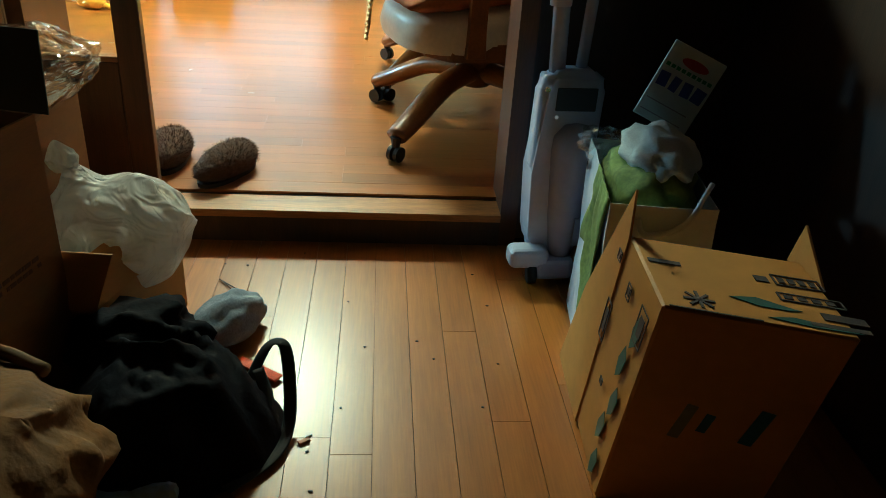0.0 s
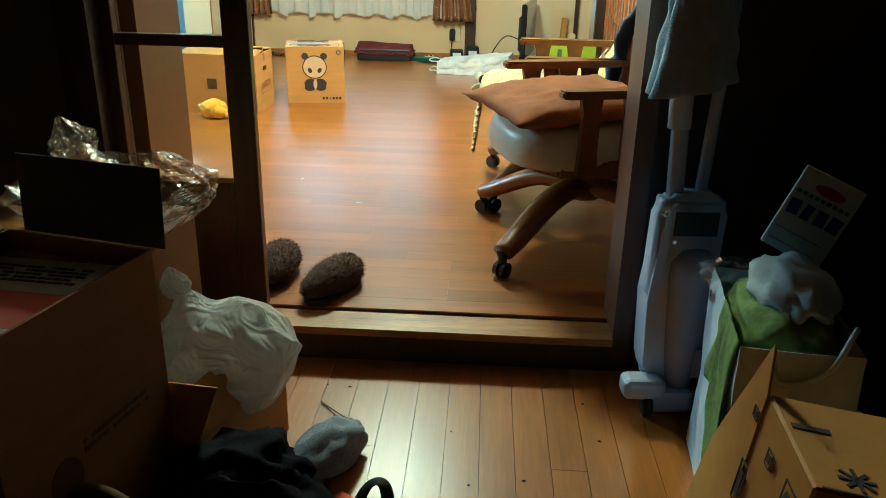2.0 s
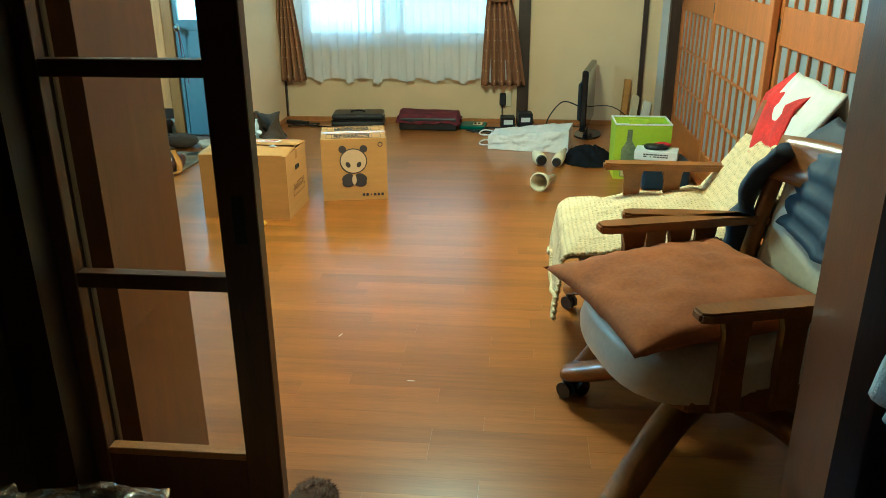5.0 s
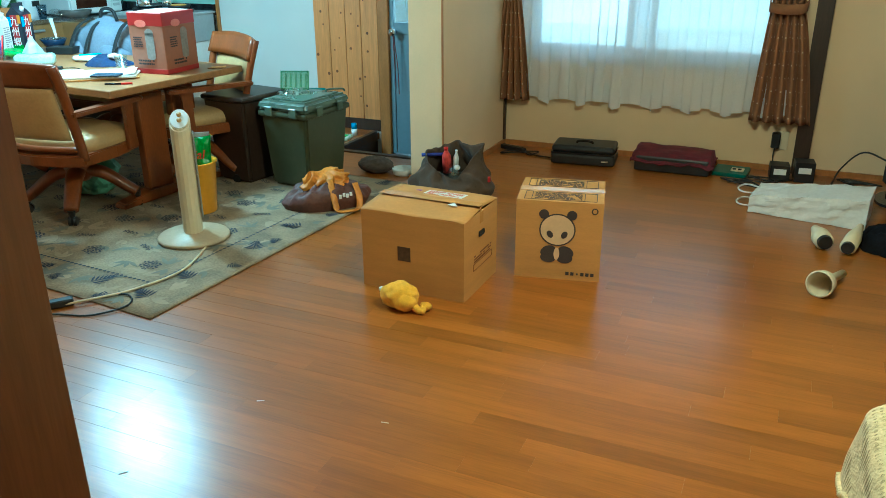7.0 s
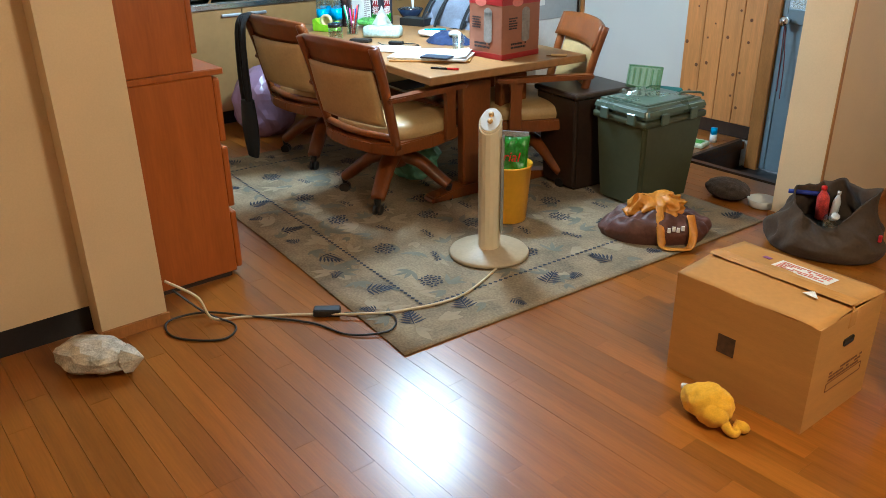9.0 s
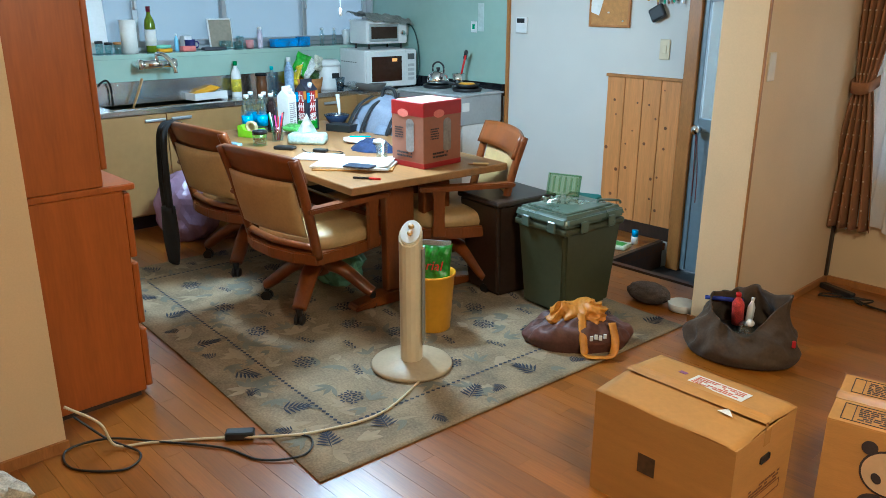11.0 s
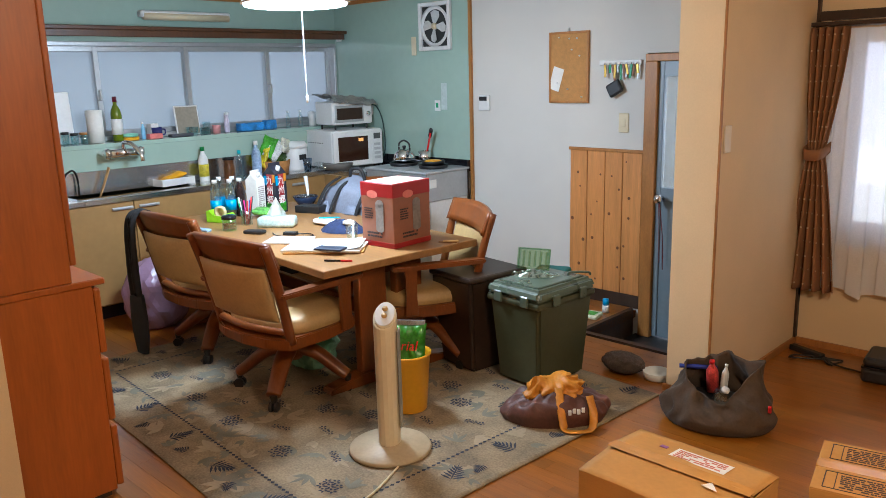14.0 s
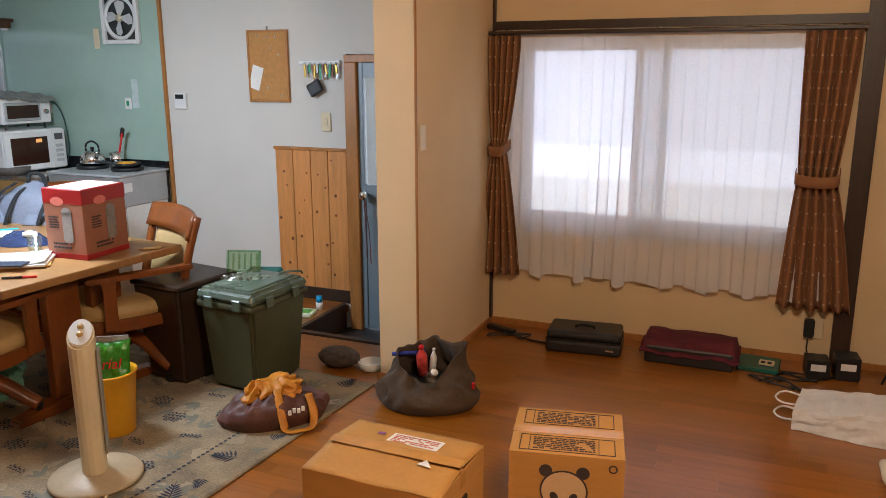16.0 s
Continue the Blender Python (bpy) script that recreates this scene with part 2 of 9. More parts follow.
def white_film(name):
    """Thin white plastic: glossy, creased, glowing through when lit from behind."""
    m = bpy.data.materials.new(name)
    m.use_nodes = True
    nt = m.node_tree
    p = nt.nodes["Principled BSDF"]
    p.inputs["Base Color"].default_value = (0.82, 0.82, 0.8, 1)
    p.inputs["Roughness"].default_value = 0.22
    tl = nt.nodes.new("ShaderNodeBsdfTranslucent")
    tl.inputs[0].default_value = (0.85, 0.85, 0.82, 1)
    co, n = nt.nodes.new("ShaderNodeTexCoord"), nt.nodes.new("ShaderNodeTexNoise")
    n.inputs["Scale"].default_value, n.inputs["Detail"].default_value, n.inputs["Distortion"].default_value = 9, 2, 2.5
    bp = nt.nodes.new("ShaderNodeBump")
    bp.inputs["Strength"].default_value, bp.inputs["Distance"].default_value = 0.8, 0.03
    nt.links.new(co.outputs["Object"], n.inputs["Vector"])
    nt.links.new(n.outputs[0], bp.inputs["Height"])
    for sh in (p, tl):
        nt.links.new(bp.outputs[0], sh.inputs["Normal"])
    mx = nt.nodes.new("ShaderNodeMixShader")
    mx.inputs[0].default_value = 0.4
    nt.links.new(p.outputs[0], mx.inputs[1])
    nt.links.new(tl.outputs[0], mx.inputs[2])
    nt.links.new(mx.outputs[0], nt.nodes["Material Output"].inputs["Surface"])
    return m


WALL = M("beige wall paper", (0.66, 0.52, 0.34), 0.85, 0.04, 3, 0.25, fine=60)
WALL_W = M("white wall paper", (0.6, 0.585, 0.55), 0.85, 0.03, 3, 0.2, fine=60)
CEIL = M("pale ceiling board", (0.7, 0.66, 0.58), 0.9, 0.05, 2, 0.1)
# brown picked to keep pale ceiling light off the glossy floor
CEIL_W = M("brown board of unseen ceiling", (0.3, 0.17, 0.08), 0.7, 0.12, 4, 0.1, grain=(8, 0.5, 8))
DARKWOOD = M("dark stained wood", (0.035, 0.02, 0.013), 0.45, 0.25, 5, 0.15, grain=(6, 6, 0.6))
DOORWOOD = M("red-brown door wood", (0.075, 0.029, 0.011), 0.4, 0.2, 4, 0.12, grain=(8, 8, 0.5), coat=0.2)
PANELWOOD = M("brown panel wood", (0.16, 0.062, 0.026), 0.38, 0.15, 4, 0.1, grain=(8, 8, 0.5), coat=0.2)
TRIM = M("honey wood trim", (0.34, 0.16, 0.06), 0.45, 0.15, 5, 0.1, grain=(5, 5, 1))
SILL = M("worn sill wood", (0.3, 0.15, 0.055), 0.4, 0.3, 6, 0.15, grain=(0.6, 6, 6))
CEDAR = M("knotty cedar boards", (0.5, 0.24, 0.1), 0.5, 0.14, 4, 0.1, grain=(7, 7, 0.45), rnd=0.12)
KNOT = M("wood knot", (0.13, 0.05, 0.02), 0.5, 0.2, 30, 0.1)
FLOOR = M("varnished floor strip", (0.235, 0.091, 0.005), 0.45, 0.17, 3, 0.05, grain=(0.5, 9, 9), rnd=0.17, spec=0.05, coat=1.0, coat_rough=0.275, coat_ior=1.58)
FLOOR_H = M("old yellow floor board", (0.27, 0.11, 0.012), 0.45, 0.16, 3, 0.06, grain=(9, 0.5, 9), rnd=0.1, spec=0.1, coat=0.55, coat_rough=0.3)
JOINT = M("dark floor joint", (0.13, 0.048, 0.01), 0.7, 0.2, 8, 0.05)
TILE = M("pale green kitchen panel", (0.36, 0.47, 0.41), 0.14, 0.03, 2, 0.02, coat=0.6, coat_rough=0.05)
STEEL = M("brushed stainless steel", (0.55, 0.56, 0.57), 0.24, 0.03, 3, 0.01, metal=1.0, grain=(3, 0.5, 3))
ALU = M("grey aluminium frame", (0.45, 0.46, 0.47), 0.4, 0.06, 6, 0.03, metal=0.6)
CHROME = M("polished chrome", (0.75, 0.75, 0.76), 0.08, 0.03, 6, 0.0, metal=1.0)
BLACK = M("matt black plastic", (0.012, 0.012, 0.013), 0.45, 0.2, 12, 0.05)
BLACKG = M("glossy black plastic", (0.01, 0.01, 0.012), 0.15, 0.2, 12, 0.02)
WHITE = M("white plastic", (0.72, 0.72, 0.71), 0.35, 0.04, 8, 0.02)
IVORY = M("aged ivory plastic", (0.66, 0.58, 0.42), 0.35, 0.03, 5, 0.02)
PAPER = M("white paper", (0.78, 0.77, 0.74), 0.8, 0.05, 6, 0.1)
INK = M("dark print ink", (0.04, 0.03, 0.03), 0.7, 0.15, 20, 0.0)
CARD = M("corrugated cardboard", (0.45, 0.25, 0.09), 0.75, 0.08, 4, 0.12, grain=(1, 1, 8), fine=14)
# darker copy of CARD: shade on the hall cartons is put into the colour
CARD_SHADED = M("cardboard with shade in its colour", (0.22, 0.115, 0.045), 0.8, 0.1, 4, 0.12, grain=(1, 1, 8), fine=14)
TAPE = M("packing tape", (0.5, 0.27, 0.1), 0.22, 0.08, 6, 0.05, coat=0.4)
TABLEW = M("oiled table wood", (0.28, 0.155, 0.07), 0.38, 0.14, 4, 0.07, grain=(0.6, 8, 8))
CHAIRW = M("stained chair wood", (0.165, 0.052, 0.014), 0.38, 0.15, 5, 0.08, grain=(3, 3, 1), coat=0.15)
ARMW = M("dark armchair wood", (0.19, 0.08, 0.018), 0.35, 0.18, 5, 0.08, grain=(1, 4, 4), coat=0.2)
LEATHER = M("cream leatherette", (0.43, 0.3, 0.15), 0.5, 0.08, 10, 0.2)
LEATHER_W = M("ivory leatherette", (0.62, 0.58, 0.47), 0.38, 0.07, 10, 0.15)
CABINET = M("orange-brown cupboard wood", (0.33, 0.1, 0.02), 0.4, 0.12, 3, 0.05, grain=(5, 5, 0.5))
UNIT = M("tan kitchen cabinet laminate", (0.31, 0.195, 0.09), 0.45, 0.06, 3, 0.03)
GLASS = clear("clear window glass", (0.95, 0.97, 0.97), 0.02, 0.9)


FROST = lace("frosted window glass", (0.5, 0.53, 0.55), 0.55)

# brown toned down: the dimness of the hall is put into this plaster
HALLW = M("plaster darkened for dim hall", (0.13, 0.105, 0.08), 0.9, 0.12, 3, 0.2)

# ---- structure ----
H_LIV, H_KIT = 2.36, 2.12
NW = 7.0          # north wall with window and back door
KX = -5.735       # kitchen window wall
EX = 1.2          # east wall with lattice doors
DY = 1.87         # hall face of the door wall


def slab(name, a, b, material, label, category):
    return setting(name, box(B(), a, b), material, label, category)


slab("floor_base", (KX - 0.2, DY + 0.07, -0.06), (EX + 0.3, 6.41, -0.013), JOINT, "dark underlay below the wooden floor strips", "floor")
slab("floor_base_east", (-2.06, 6.41, -0.06), (EX + 0.3, NW + 0.15, -0.0131), JOINT, "dark underlay below the wooden floor strips", "floor")
slab("floor_base_west", (KX - 0.2, 6.41, -0.06), (-2.79, NW + 0.15, -0.0131), JOINT, "dark underlay below the kitchen floor", "floor")
slab("hall_floor_base", (-1.5, -1.8, -0.2), (1.6, DY + 0.03, -0.123), JOINT, "dark underlay below the hall boards", "floor")
slab("porch_pit", (-2.79, 6.41, -0.22), (-2.06, NW + 0.2, -0.17), BLACK, "sunken dark floor at the back door", "floor")

# north wall: pieces round the window and the back door
WX0, WX1, WZ0, WZ1 = -1.64, -0.02, 0.62, 1.69
DX0, DX1, DZ1 = -2.68, -2.02, 1.56
for name, a, b, mt in (
    ("wall_north_a", (KX - 0.15, NW, -0.2), (DX0 - 0.08, NW + 0.15, 2.5), WALL_W),
    ("wall_north_b", (DX0 - 0.08, NW, DZ1 + 0.05), (DX1, NW + 0.15, 2.5), WALL_W),
    ("wall_north_c", (DX1, NW, -0.2), (WX0, NW + 0.15, 2.5), WALL),
    ("wall_north_d", (WX0, NW, -0.2), (WX1, NW + 0.15, WZ0), WALL),
    ("wall_north_e", (WX0, NW, WZ1), (WX1, NW + 0.15, 2.5), WALL),
    ("wall_north_f", (WX1, NW, -0.2), (EX + 0.3, NW + 0.15, 2.5), WALL),
):
    slab(name, a, b, mt, "plain papered wall, slightly textured", "wall")
slab("wall_partition", (-1.99, 5.92, 0), (-1.785, NW, H_LIV), WALL, "beige partition wall ending in a square post", "wall")
slab("baseboard_partition", (-1.784, 5.91, 0), (-1.772, NW, 0.035), TRIM, "thin brown wooden baseboard", "baseboard")
slab("baseboard_post", (-2.002, 5.908, 0), (-1.772, 5.919, 0.035), TRIM, "thin brown wooden baseboard round a post", "baseboard")
slab("baseboard_north", (-1.77, NW - 0.014, 0), (EX, NW - 0.001, 0.035), TRIM, "thin brown wooden baseboard", "baseboard")
slab("post_corner", (-1.815, NW - 0.03, 0.036), (-1.772, NW - 0.001, 1.9), DARKWOOD, "dark stained corner post by the window", "post")
slab("post_window", (0.10, NW - 0.035, 0), (0.19, NW - 0.001, H_LIV), DARKWOOD, "dark stained wall post beside the window", "post")
slab("post_east", (1.04, NW - 0.03, 0), (1.075, NW - 0.001, H_LIV), DARKWOOD, "thin dark wall strip near the corner", "post")
slab("lintel_window", (-1.77, NW - 0.03, 1.735), (0.1, NW - 0.001, 1.78), DARKWOOD, "dark wooden rail above the window", "trim")
# kitchen window wall
KW0, KW1, KZ0, KZ1 = 4.1, 6.98, 1.125, 1.79
for name, a, b, mt in (
    ("wall_west_a", (KX - 0.15, 3.2, -0.1), (KX, KW0, 2.5), WALL_W),
    ("wall_west_b", (KX - 0.15, KW0, -0.1), (KX, NW, KZ0), TILE),
    ("wall_west_c", (KX - 0.15, KW0, KZ1), (KX, NW, 2.5), TILE),
    ("wall_west_d", (KX - 0.15, KW1, KZ0), (KX, NW, KZ1), TILE),
):
    slab(name, a, b, mt, "kitchen wall clad in pale green gloss panel", "wall")
slab("splash_panel", (KX, NW - 0.012, 0.8), (-4.2, NW - 0.001, H_KIT - 0.03), TILE, "pale green gloss wall panel behind the cooker", "wall panel")
slab("trim_panel_edge", (-4.2, NW - 0.018, 0), (-4.175, NW - 0.001, H_KIT), TRIM, "brown wooden edge strip of the kitchen panel", "trim")
slab("trim_kitchen_ceiling", (KX, NW - 0.03, H_KIT - 0.03), (-2.0, NW - 0.001, H_KIT), TRIM, "brown wooden ceiling moulding", "trim")
slab("trim_kitchen_ceiling_west", (KX, 3.3, H_KIT - 0.03), (KX + 0.03, NW - 0.03, H_KIT), TRIM, "brown wooden ceiling moulding", "trim")
# south wall of the dining corner, pilaster and closet wall
slab("wall_south_kitchen", (KX - 0.15, 3.18, -0.1), (-2.98, 3.33, 2.5), WALL, "beige papered wall behind the cupboard", "wall")
slab("wall_pilaster", (-3.04, 3.1, 0), (-2.86, 3.33, H_LIV), WALL, "beige wall end projecting into the room", "wall")
slab("baseboard_pilaster", (-2.859, 3.09, 0), (-2.846, 3.335, 0.04), TRIM, "brown wooden baseboard of the wall end", "baseboard")
slab("wall_west_living", (-3.14, DY + 0.1, 0.1), (-2.965, 3.1, H_LIV), WALL, "beige wall set back beside the wall end", "wall")
slab("baseboard_west", (-3.1, DY + 0.1, 0), (-2.975, 3.1, 0.1), BLACK, "black recessed skirting under the wall", "baseboard")
# east wall behind the lattice doors
slab("wall_east", (EX + 0.12, DY, -0.1), (EX + 0.3, NW + 0.15, 2.5), WALL, "plain beige wall", "wall")
slab("wall_east_stub", (EX - 0.02, 6.6, 0), (EX + 0.12, NW, H_LIV), WALL_W, "short white wall beside the lattice doors", "wall")
slab("beam_dining", (-2.0, 3.33, 2.02), (-1.785, 5.92, H_LIV), DARKWOOD, "dark wooden ceiling beam over the dining opening", "beam")
# this ceiling is never in view; its brown lowers the room's ambient light
slab("ceiling_living", (-3.2, DY + 0.1, H_LIV), (EX + 0.3, NW + 0.15, H_LIV + 0.1), CEIL_W, "unseen board ceiling, brown to cut bounced light", "ceiling")
slab("ceiling_kitchen", (KX - 0.15, 3.18, H_KIT), (-1.99, NW + 0.15, H_KIT + 0.1), CEIL, "plain low kitchen ceiling", "ceiling")
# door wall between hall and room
slab("wall_hall_left", (-1.5, DY + 0.07, -0.12), (-0.79, DY + 0.16, 2.5), HALLW, "plaster wall toned dark for the dim hall", "wall")
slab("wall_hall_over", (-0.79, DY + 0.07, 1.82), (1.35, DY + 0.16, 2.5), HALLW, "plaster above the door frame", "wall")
slab("post_door_left", (-0.79, DY, -0.12), (-0.705, DY + 0.17, 1.82), DARKWOOD, "dark stained door post", "post")
slab("post_door_right", (0.668, DY - 0.02, -0.12), (0.718, DY + 0.16, 1.82), DOORWOOD, "worn wooden door post", "post")
slab("door_head", (-0.79, DY - 0.01, 1.78), (1.35, DY + 0.17, 1.83), DARKWOOD, "dark wooden door head", "trim")
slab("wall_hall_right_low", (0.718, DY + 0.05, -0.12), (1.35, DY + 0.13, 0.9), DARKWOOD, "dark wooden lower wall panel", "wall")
slab("door_sill", (-0.705, DY - 0.03, -0.03), (0.668, DY + 0.075, -0.008), SILL, "worn wooden door sill with a sliding groove", "sill")
# the sill's front gets dark wood, so its shade sits in the colour
slab("sill_riser", (-0.705, DY - 0.022, -0.123), (0.668, DY + 0.07, -0.031), DARKWOOD, "front face below the sill, coloured dark as shaded", "step")
slab("sill_groove", (-0.705, DY + 0.079, -0.06), (0.668, DY + 0.085, -0.009), BLACK, "black sliding groove in the sill", "sill")
slab("wall_hall_west", (-1.5, -1.8, -0.12), (-1.4, DY + 0.16, 2.5), HALLW, "hall wall coloured dark to keep the hall dim", "wall")
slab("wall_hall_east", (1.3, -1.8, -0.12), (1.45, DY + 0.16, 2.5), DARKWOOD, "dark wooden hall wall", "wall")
# unseen closing wall, dark wood chosen so that it bounces little light
slab("wall_hall_south", (-1.5, -1.9, -0.12), (1.45, -1.8, 2.5), DARKWOOD, "hall wall coloured dark to keep the hall dim", "wall")
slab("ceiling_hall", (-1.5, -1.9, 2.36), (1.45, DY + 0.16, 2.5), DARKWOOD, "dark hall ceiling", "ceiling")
slab("wing_panel", (-0.70, DY + 0.17, -0.01), (-0.655, 2.35, 1.9), PANELWOOD, "brown wooden wing panel beside the doorway", "panel")
slab("wall_south_living", (-3.14, DY + 0.16, 0), (-0.70, DY + 0.26, 2.5), WALL, "beige wall beside the doorway", "wall")
slab("wall_south_east", (0.72, DY + 0.14, 0.9), (1.5, DY + 0.16, 0.91), DARKWOOD, "dark rail of the side panel", "trim")

# ---- windows and doors ----
def sash(parent, y0, y1, z0, z1, x, glass, w=0.035, d=0.03):
    """One sash of a west-wall window, frame and pane."""
    f = B()
    for a, b in (((x - d, y0, z0), (x, y0 + w, z1)), ((x - d, y1 - w, z0), (x, y1, z1)),
                 ((x - d, y0 + w, z0), (x, y1 - w, z0 + w)), ((x - d, y0 + w, z1 - w), (x, y1 - w, z1))):
        box(f, a, b, 0.002)
    fr = part("sash_frame", f, ALU, parent)
    pn = part("pane", box(B(), (x - d / 2 - 0.003, y0 + w, z0 + w), (x - d / 2 + 0.003, y1 - w, z1 - w)), glass, parent)
    pn.visible_shadow = False
    return fr


win = thing("window_1", "four-pane frosted sliding window in grey aluminium frame", "window")
win["kind"] = "structure"
fr = B()
for a, b in (((KX - 0.12, KW0, KZ0), (KX + 0.01, KW1, KZ0 + 0.03)), ((KX - 0.12, KW0, KZ1 - 0.03), (KX + 0.01, KW1, KZ1)),
             ((KX - 0.12, KW1 - 0.025, KZ0 + 0.03), (KX + 0.01, KW1, KZ1 - 0.03)), ((KX - 0.12, KW0, KZ0 + 0.03), (KX + 0.01, KW0 + 0.025, KZ1 - 0.03))):
    box(fr, a, b, 0.003)
part("window_frame", fr, ALU, win)
for i, (y0, y1) in enumerate(((4.12, 4.955), (4.92, 5.625), (5.59, 6.325), (6.29, 6.955))):
    sash(win, y0, y1, KZ0 + 0.03, KZ1 - 0.03, KX - 0.02 - 0.035 * (i % 2), FROST)
for y in (4.937, 6.31):
    part("latch", box(B(), (KX - 0.02, y - 0.01, 1.4), (KX + 0.005, y + 0.01, 1.47), 0.004), ALU, win)
# narrow shelf in front of the window
slab("window_ledge", (KX + 0.001, 3.9, KZ0 - 0.03), (KX + 0.2, NW - 0.013, KZ0 - 0.002), TILE, "pale green ledge under the kitchen window", "ledge")
slab("ledge_front", (KX + 0.19, 3.9, 0.95), (KX + 0.205, NW - 0.013, KZ0 - 0.031), TILE, "pale green splash panel over the sink", "wall panel")
# wooden shelf rail over the window
rail = thing("shelf_rail", "long dark red-brown wooden shelf above the kitchen window", "shelf")
part("board", box(B(), (KX, 3.6, 1.86), (KX + 0.17, NW - 0.02, 1.885), 0.003), DOORWOOD, rail)
part("fascia", box(B(), (KX + 0.15, 3.6, 1.815), (KX + 0.172, NW - 0.05, 1.859), 0.003), DOORWOOD, rail)
part("bracket", box(B(), (KX + 0.12, NW - 0.1, 1.80), (KX + 0.16, NW - 0.07, 1.86), 0.003), WHITE, rail)
tube_l = thing("wall_lamp", "unlit white fluorescent tube lamp above the shelf", "lamp")
part("housing", box(B(), (KX, 5.25, 1.955), (KX + 0.07, 5.95, 2.0), 0.01), WHITE, tube_l)
part("cover", cyl(B(), (KX + 0.06, 5.27, 1.96), (KX + 0.06, 5.93, 1.96), 0.025), IVORY, tube_l, smooth=True)

# living room window
w2 = thing("window_2", "two-pane aluminium sliding window behind lace curtains", "window")
w2["kind"] = "structure"
fr = B()
for a, b in (((WX0, NW + 0.02, WZ0), (WX1, NW + 0.12, WZ0 + 0.03)), ((WX0, NW + 0.02, WZ1 - 0.03), (WX1, NW + 0.12, WZ1)),
             ((WX0, NW + 0.02, WZ0 + 0.03), (WX0 + 0.03, NW + 0.12, WZ1 - 0.03)), ((WX1 - 0.03, NW + 0.02, WZ0 + 0.03), (WX1, NW + 0.12, WZ1 - 0.03))):
    box(fr, a, b, 0.003)
part("window_frame", fr, ALU, w2)
for i, (x0, x1) in enumerate(((WX0 + 0.03, -0.81), (-0.99, WX1 - 0.03))):
    f = B()
    y = NW + 0.085 - 0.035 * i
    z0, z1 = WZ0 + 0.03, WZ1 - 0.03
    for a, b in (((x0, y, z0), (x0 + 0.04, y + 0.03, z1)), ((x1 - 0.04, y, z0), (x1, y + 0.03, z1)),
                 ((x0 + 0.04, y, z0), (x1 - 0.04, y + 0.03, z0 + 0.05)), ((x0 + 0.04, y, z1 - 0.04), (x1 - 0.04, y + 0.03, z1))):
        box(f, a, b, 0.002)
    part("sash_frame", f, ALU, w2)
    pn = part("pane", box(B(), (x0 + 0.04, y + 0.012, z0 + 0.05), (x1 - 0.04, y + 0.018, z1 - 0.04)), lace("clear film glass", (0.85, 0.88, 0.95), 0.7) if i == 0 else FROST, w2)
    pn.visible_shadow = False
part("window_sill", box(B(), (WX0 - 0.03, NW - 0.02, WZ0 - 0.025), (WX1 + 0.03, NW + 0.02, WZ0), 0.004), DARKWOOD, w2)

# curtains
CURT = M("brown dotted curtain cloth", (0.24, 0.12, 0.06), 0.85, 0.08, 40, 0.2, sheen=0.2)
LACE = lace("white lace", (0.9, 0.9, 0.92), 0.28)
DOT = M("pale curtain dots", (0.5, 0.38, 0.25), 0.8, 0.05, 10, 0)


def tied_curtain(name, x0, x1, zt, zb, xt0, xt1, ztie, xb0, xb1, y, label):
    """A curtain gathered at a tie-back: widths at head, tie and hem."""
    cu = thing(name, label, "curtain")

    def edges(v):
        z = zt + (zb - zt) * v
        if z > ztie:
            k = ((zt - z) / (zt - ztie)) ** 1.6
            return x0 + (xt0 - x0) * k, x1 + (xt1 - x1) * k, z
        k = ((ztie - z) / (ztie - zb)) ** 0.75
        return xt0 + (xb0 - xt0) * k, xt1 + (xb1 - xt1) * k, z

    def f(u, v):
        a, b, z = edges(v)
        wide = (b - a)
        amp = 0.028 if v < 0.02 else 0.022 + 0.02 * abs(v - 0.45)
        return Vector((a + wide * u, y + amp * math.sin(u * 2 * math.pi * 5.5 + 0.6 * v) + 0.01 * noise.noise((u * 3, v * 4, x0)), z))
    part("cloth", sheet(B(), 66, 44, f), CURT, cu, smooth=True, thick=0.003)
    dots = B()
    for i in range(11):
        for j in range(18):
            u, v = (i + 0.5 * (j % 2) + 0.3) / 12, (j + 0.5) / 18
            p = f(u, v) + Vector((0, -0.004, 0))
            box(dots, p - Vector((0.004, 0.002, 0.004)), p + Vector((0.004, 0.002, 0.004)))
    dots_ob = part("woven_dots", dots, DOT, cu, "pale woven dots")
    dots_ob["kind"] = "stuff"
    tb = B()
    pts = [(xt0 - 0.01, y + 0.03, ztie + 0.02), (xt0 - 0.005, y - 0.05, ztie), ((xt0 + xt1) / 2, y - 0.062, ztie - 0.01), (xt1 + 0.005, y - 0.05, ztie), (xt1 + 0.02, y + 0.04, ztie + 0.03)]
    path = smooth_path(pts, 6)
    for k in range(len(path) - 1):
        a, b = path[k], path[k + 1]
        d = Vector((0, 0, 0.028))
        tb.faces.new([tb.verts.new(q) for q in (a - d, b - d, b + d, a + d)])
    bmesh.ops.remove_doubles(tb, verts=tb.verts, dist=1e-5)
    part("tie_back", tb, CURT, cu, smooth=True, thick=0.004)
    return cu


tied_curtain("curtain", -1.80, -1.60, 1.70, 0.335, -1.76, -1.68, 1.07, -1.86, -1.575, NW - 0.085,
             "brown dotted curtain tied back at the window")
tied_curtain("curtain", -0.165, 0.085, 1.70, 0.315, -0.14, 0.035, 0.985, -0.185, 0.165, NW - 0.085,
             "brown dotted curtain tied back, hem spread wide")
lc = thing("lace_curtain", "white sheer lace curtain with scalloped hem", "curtain")


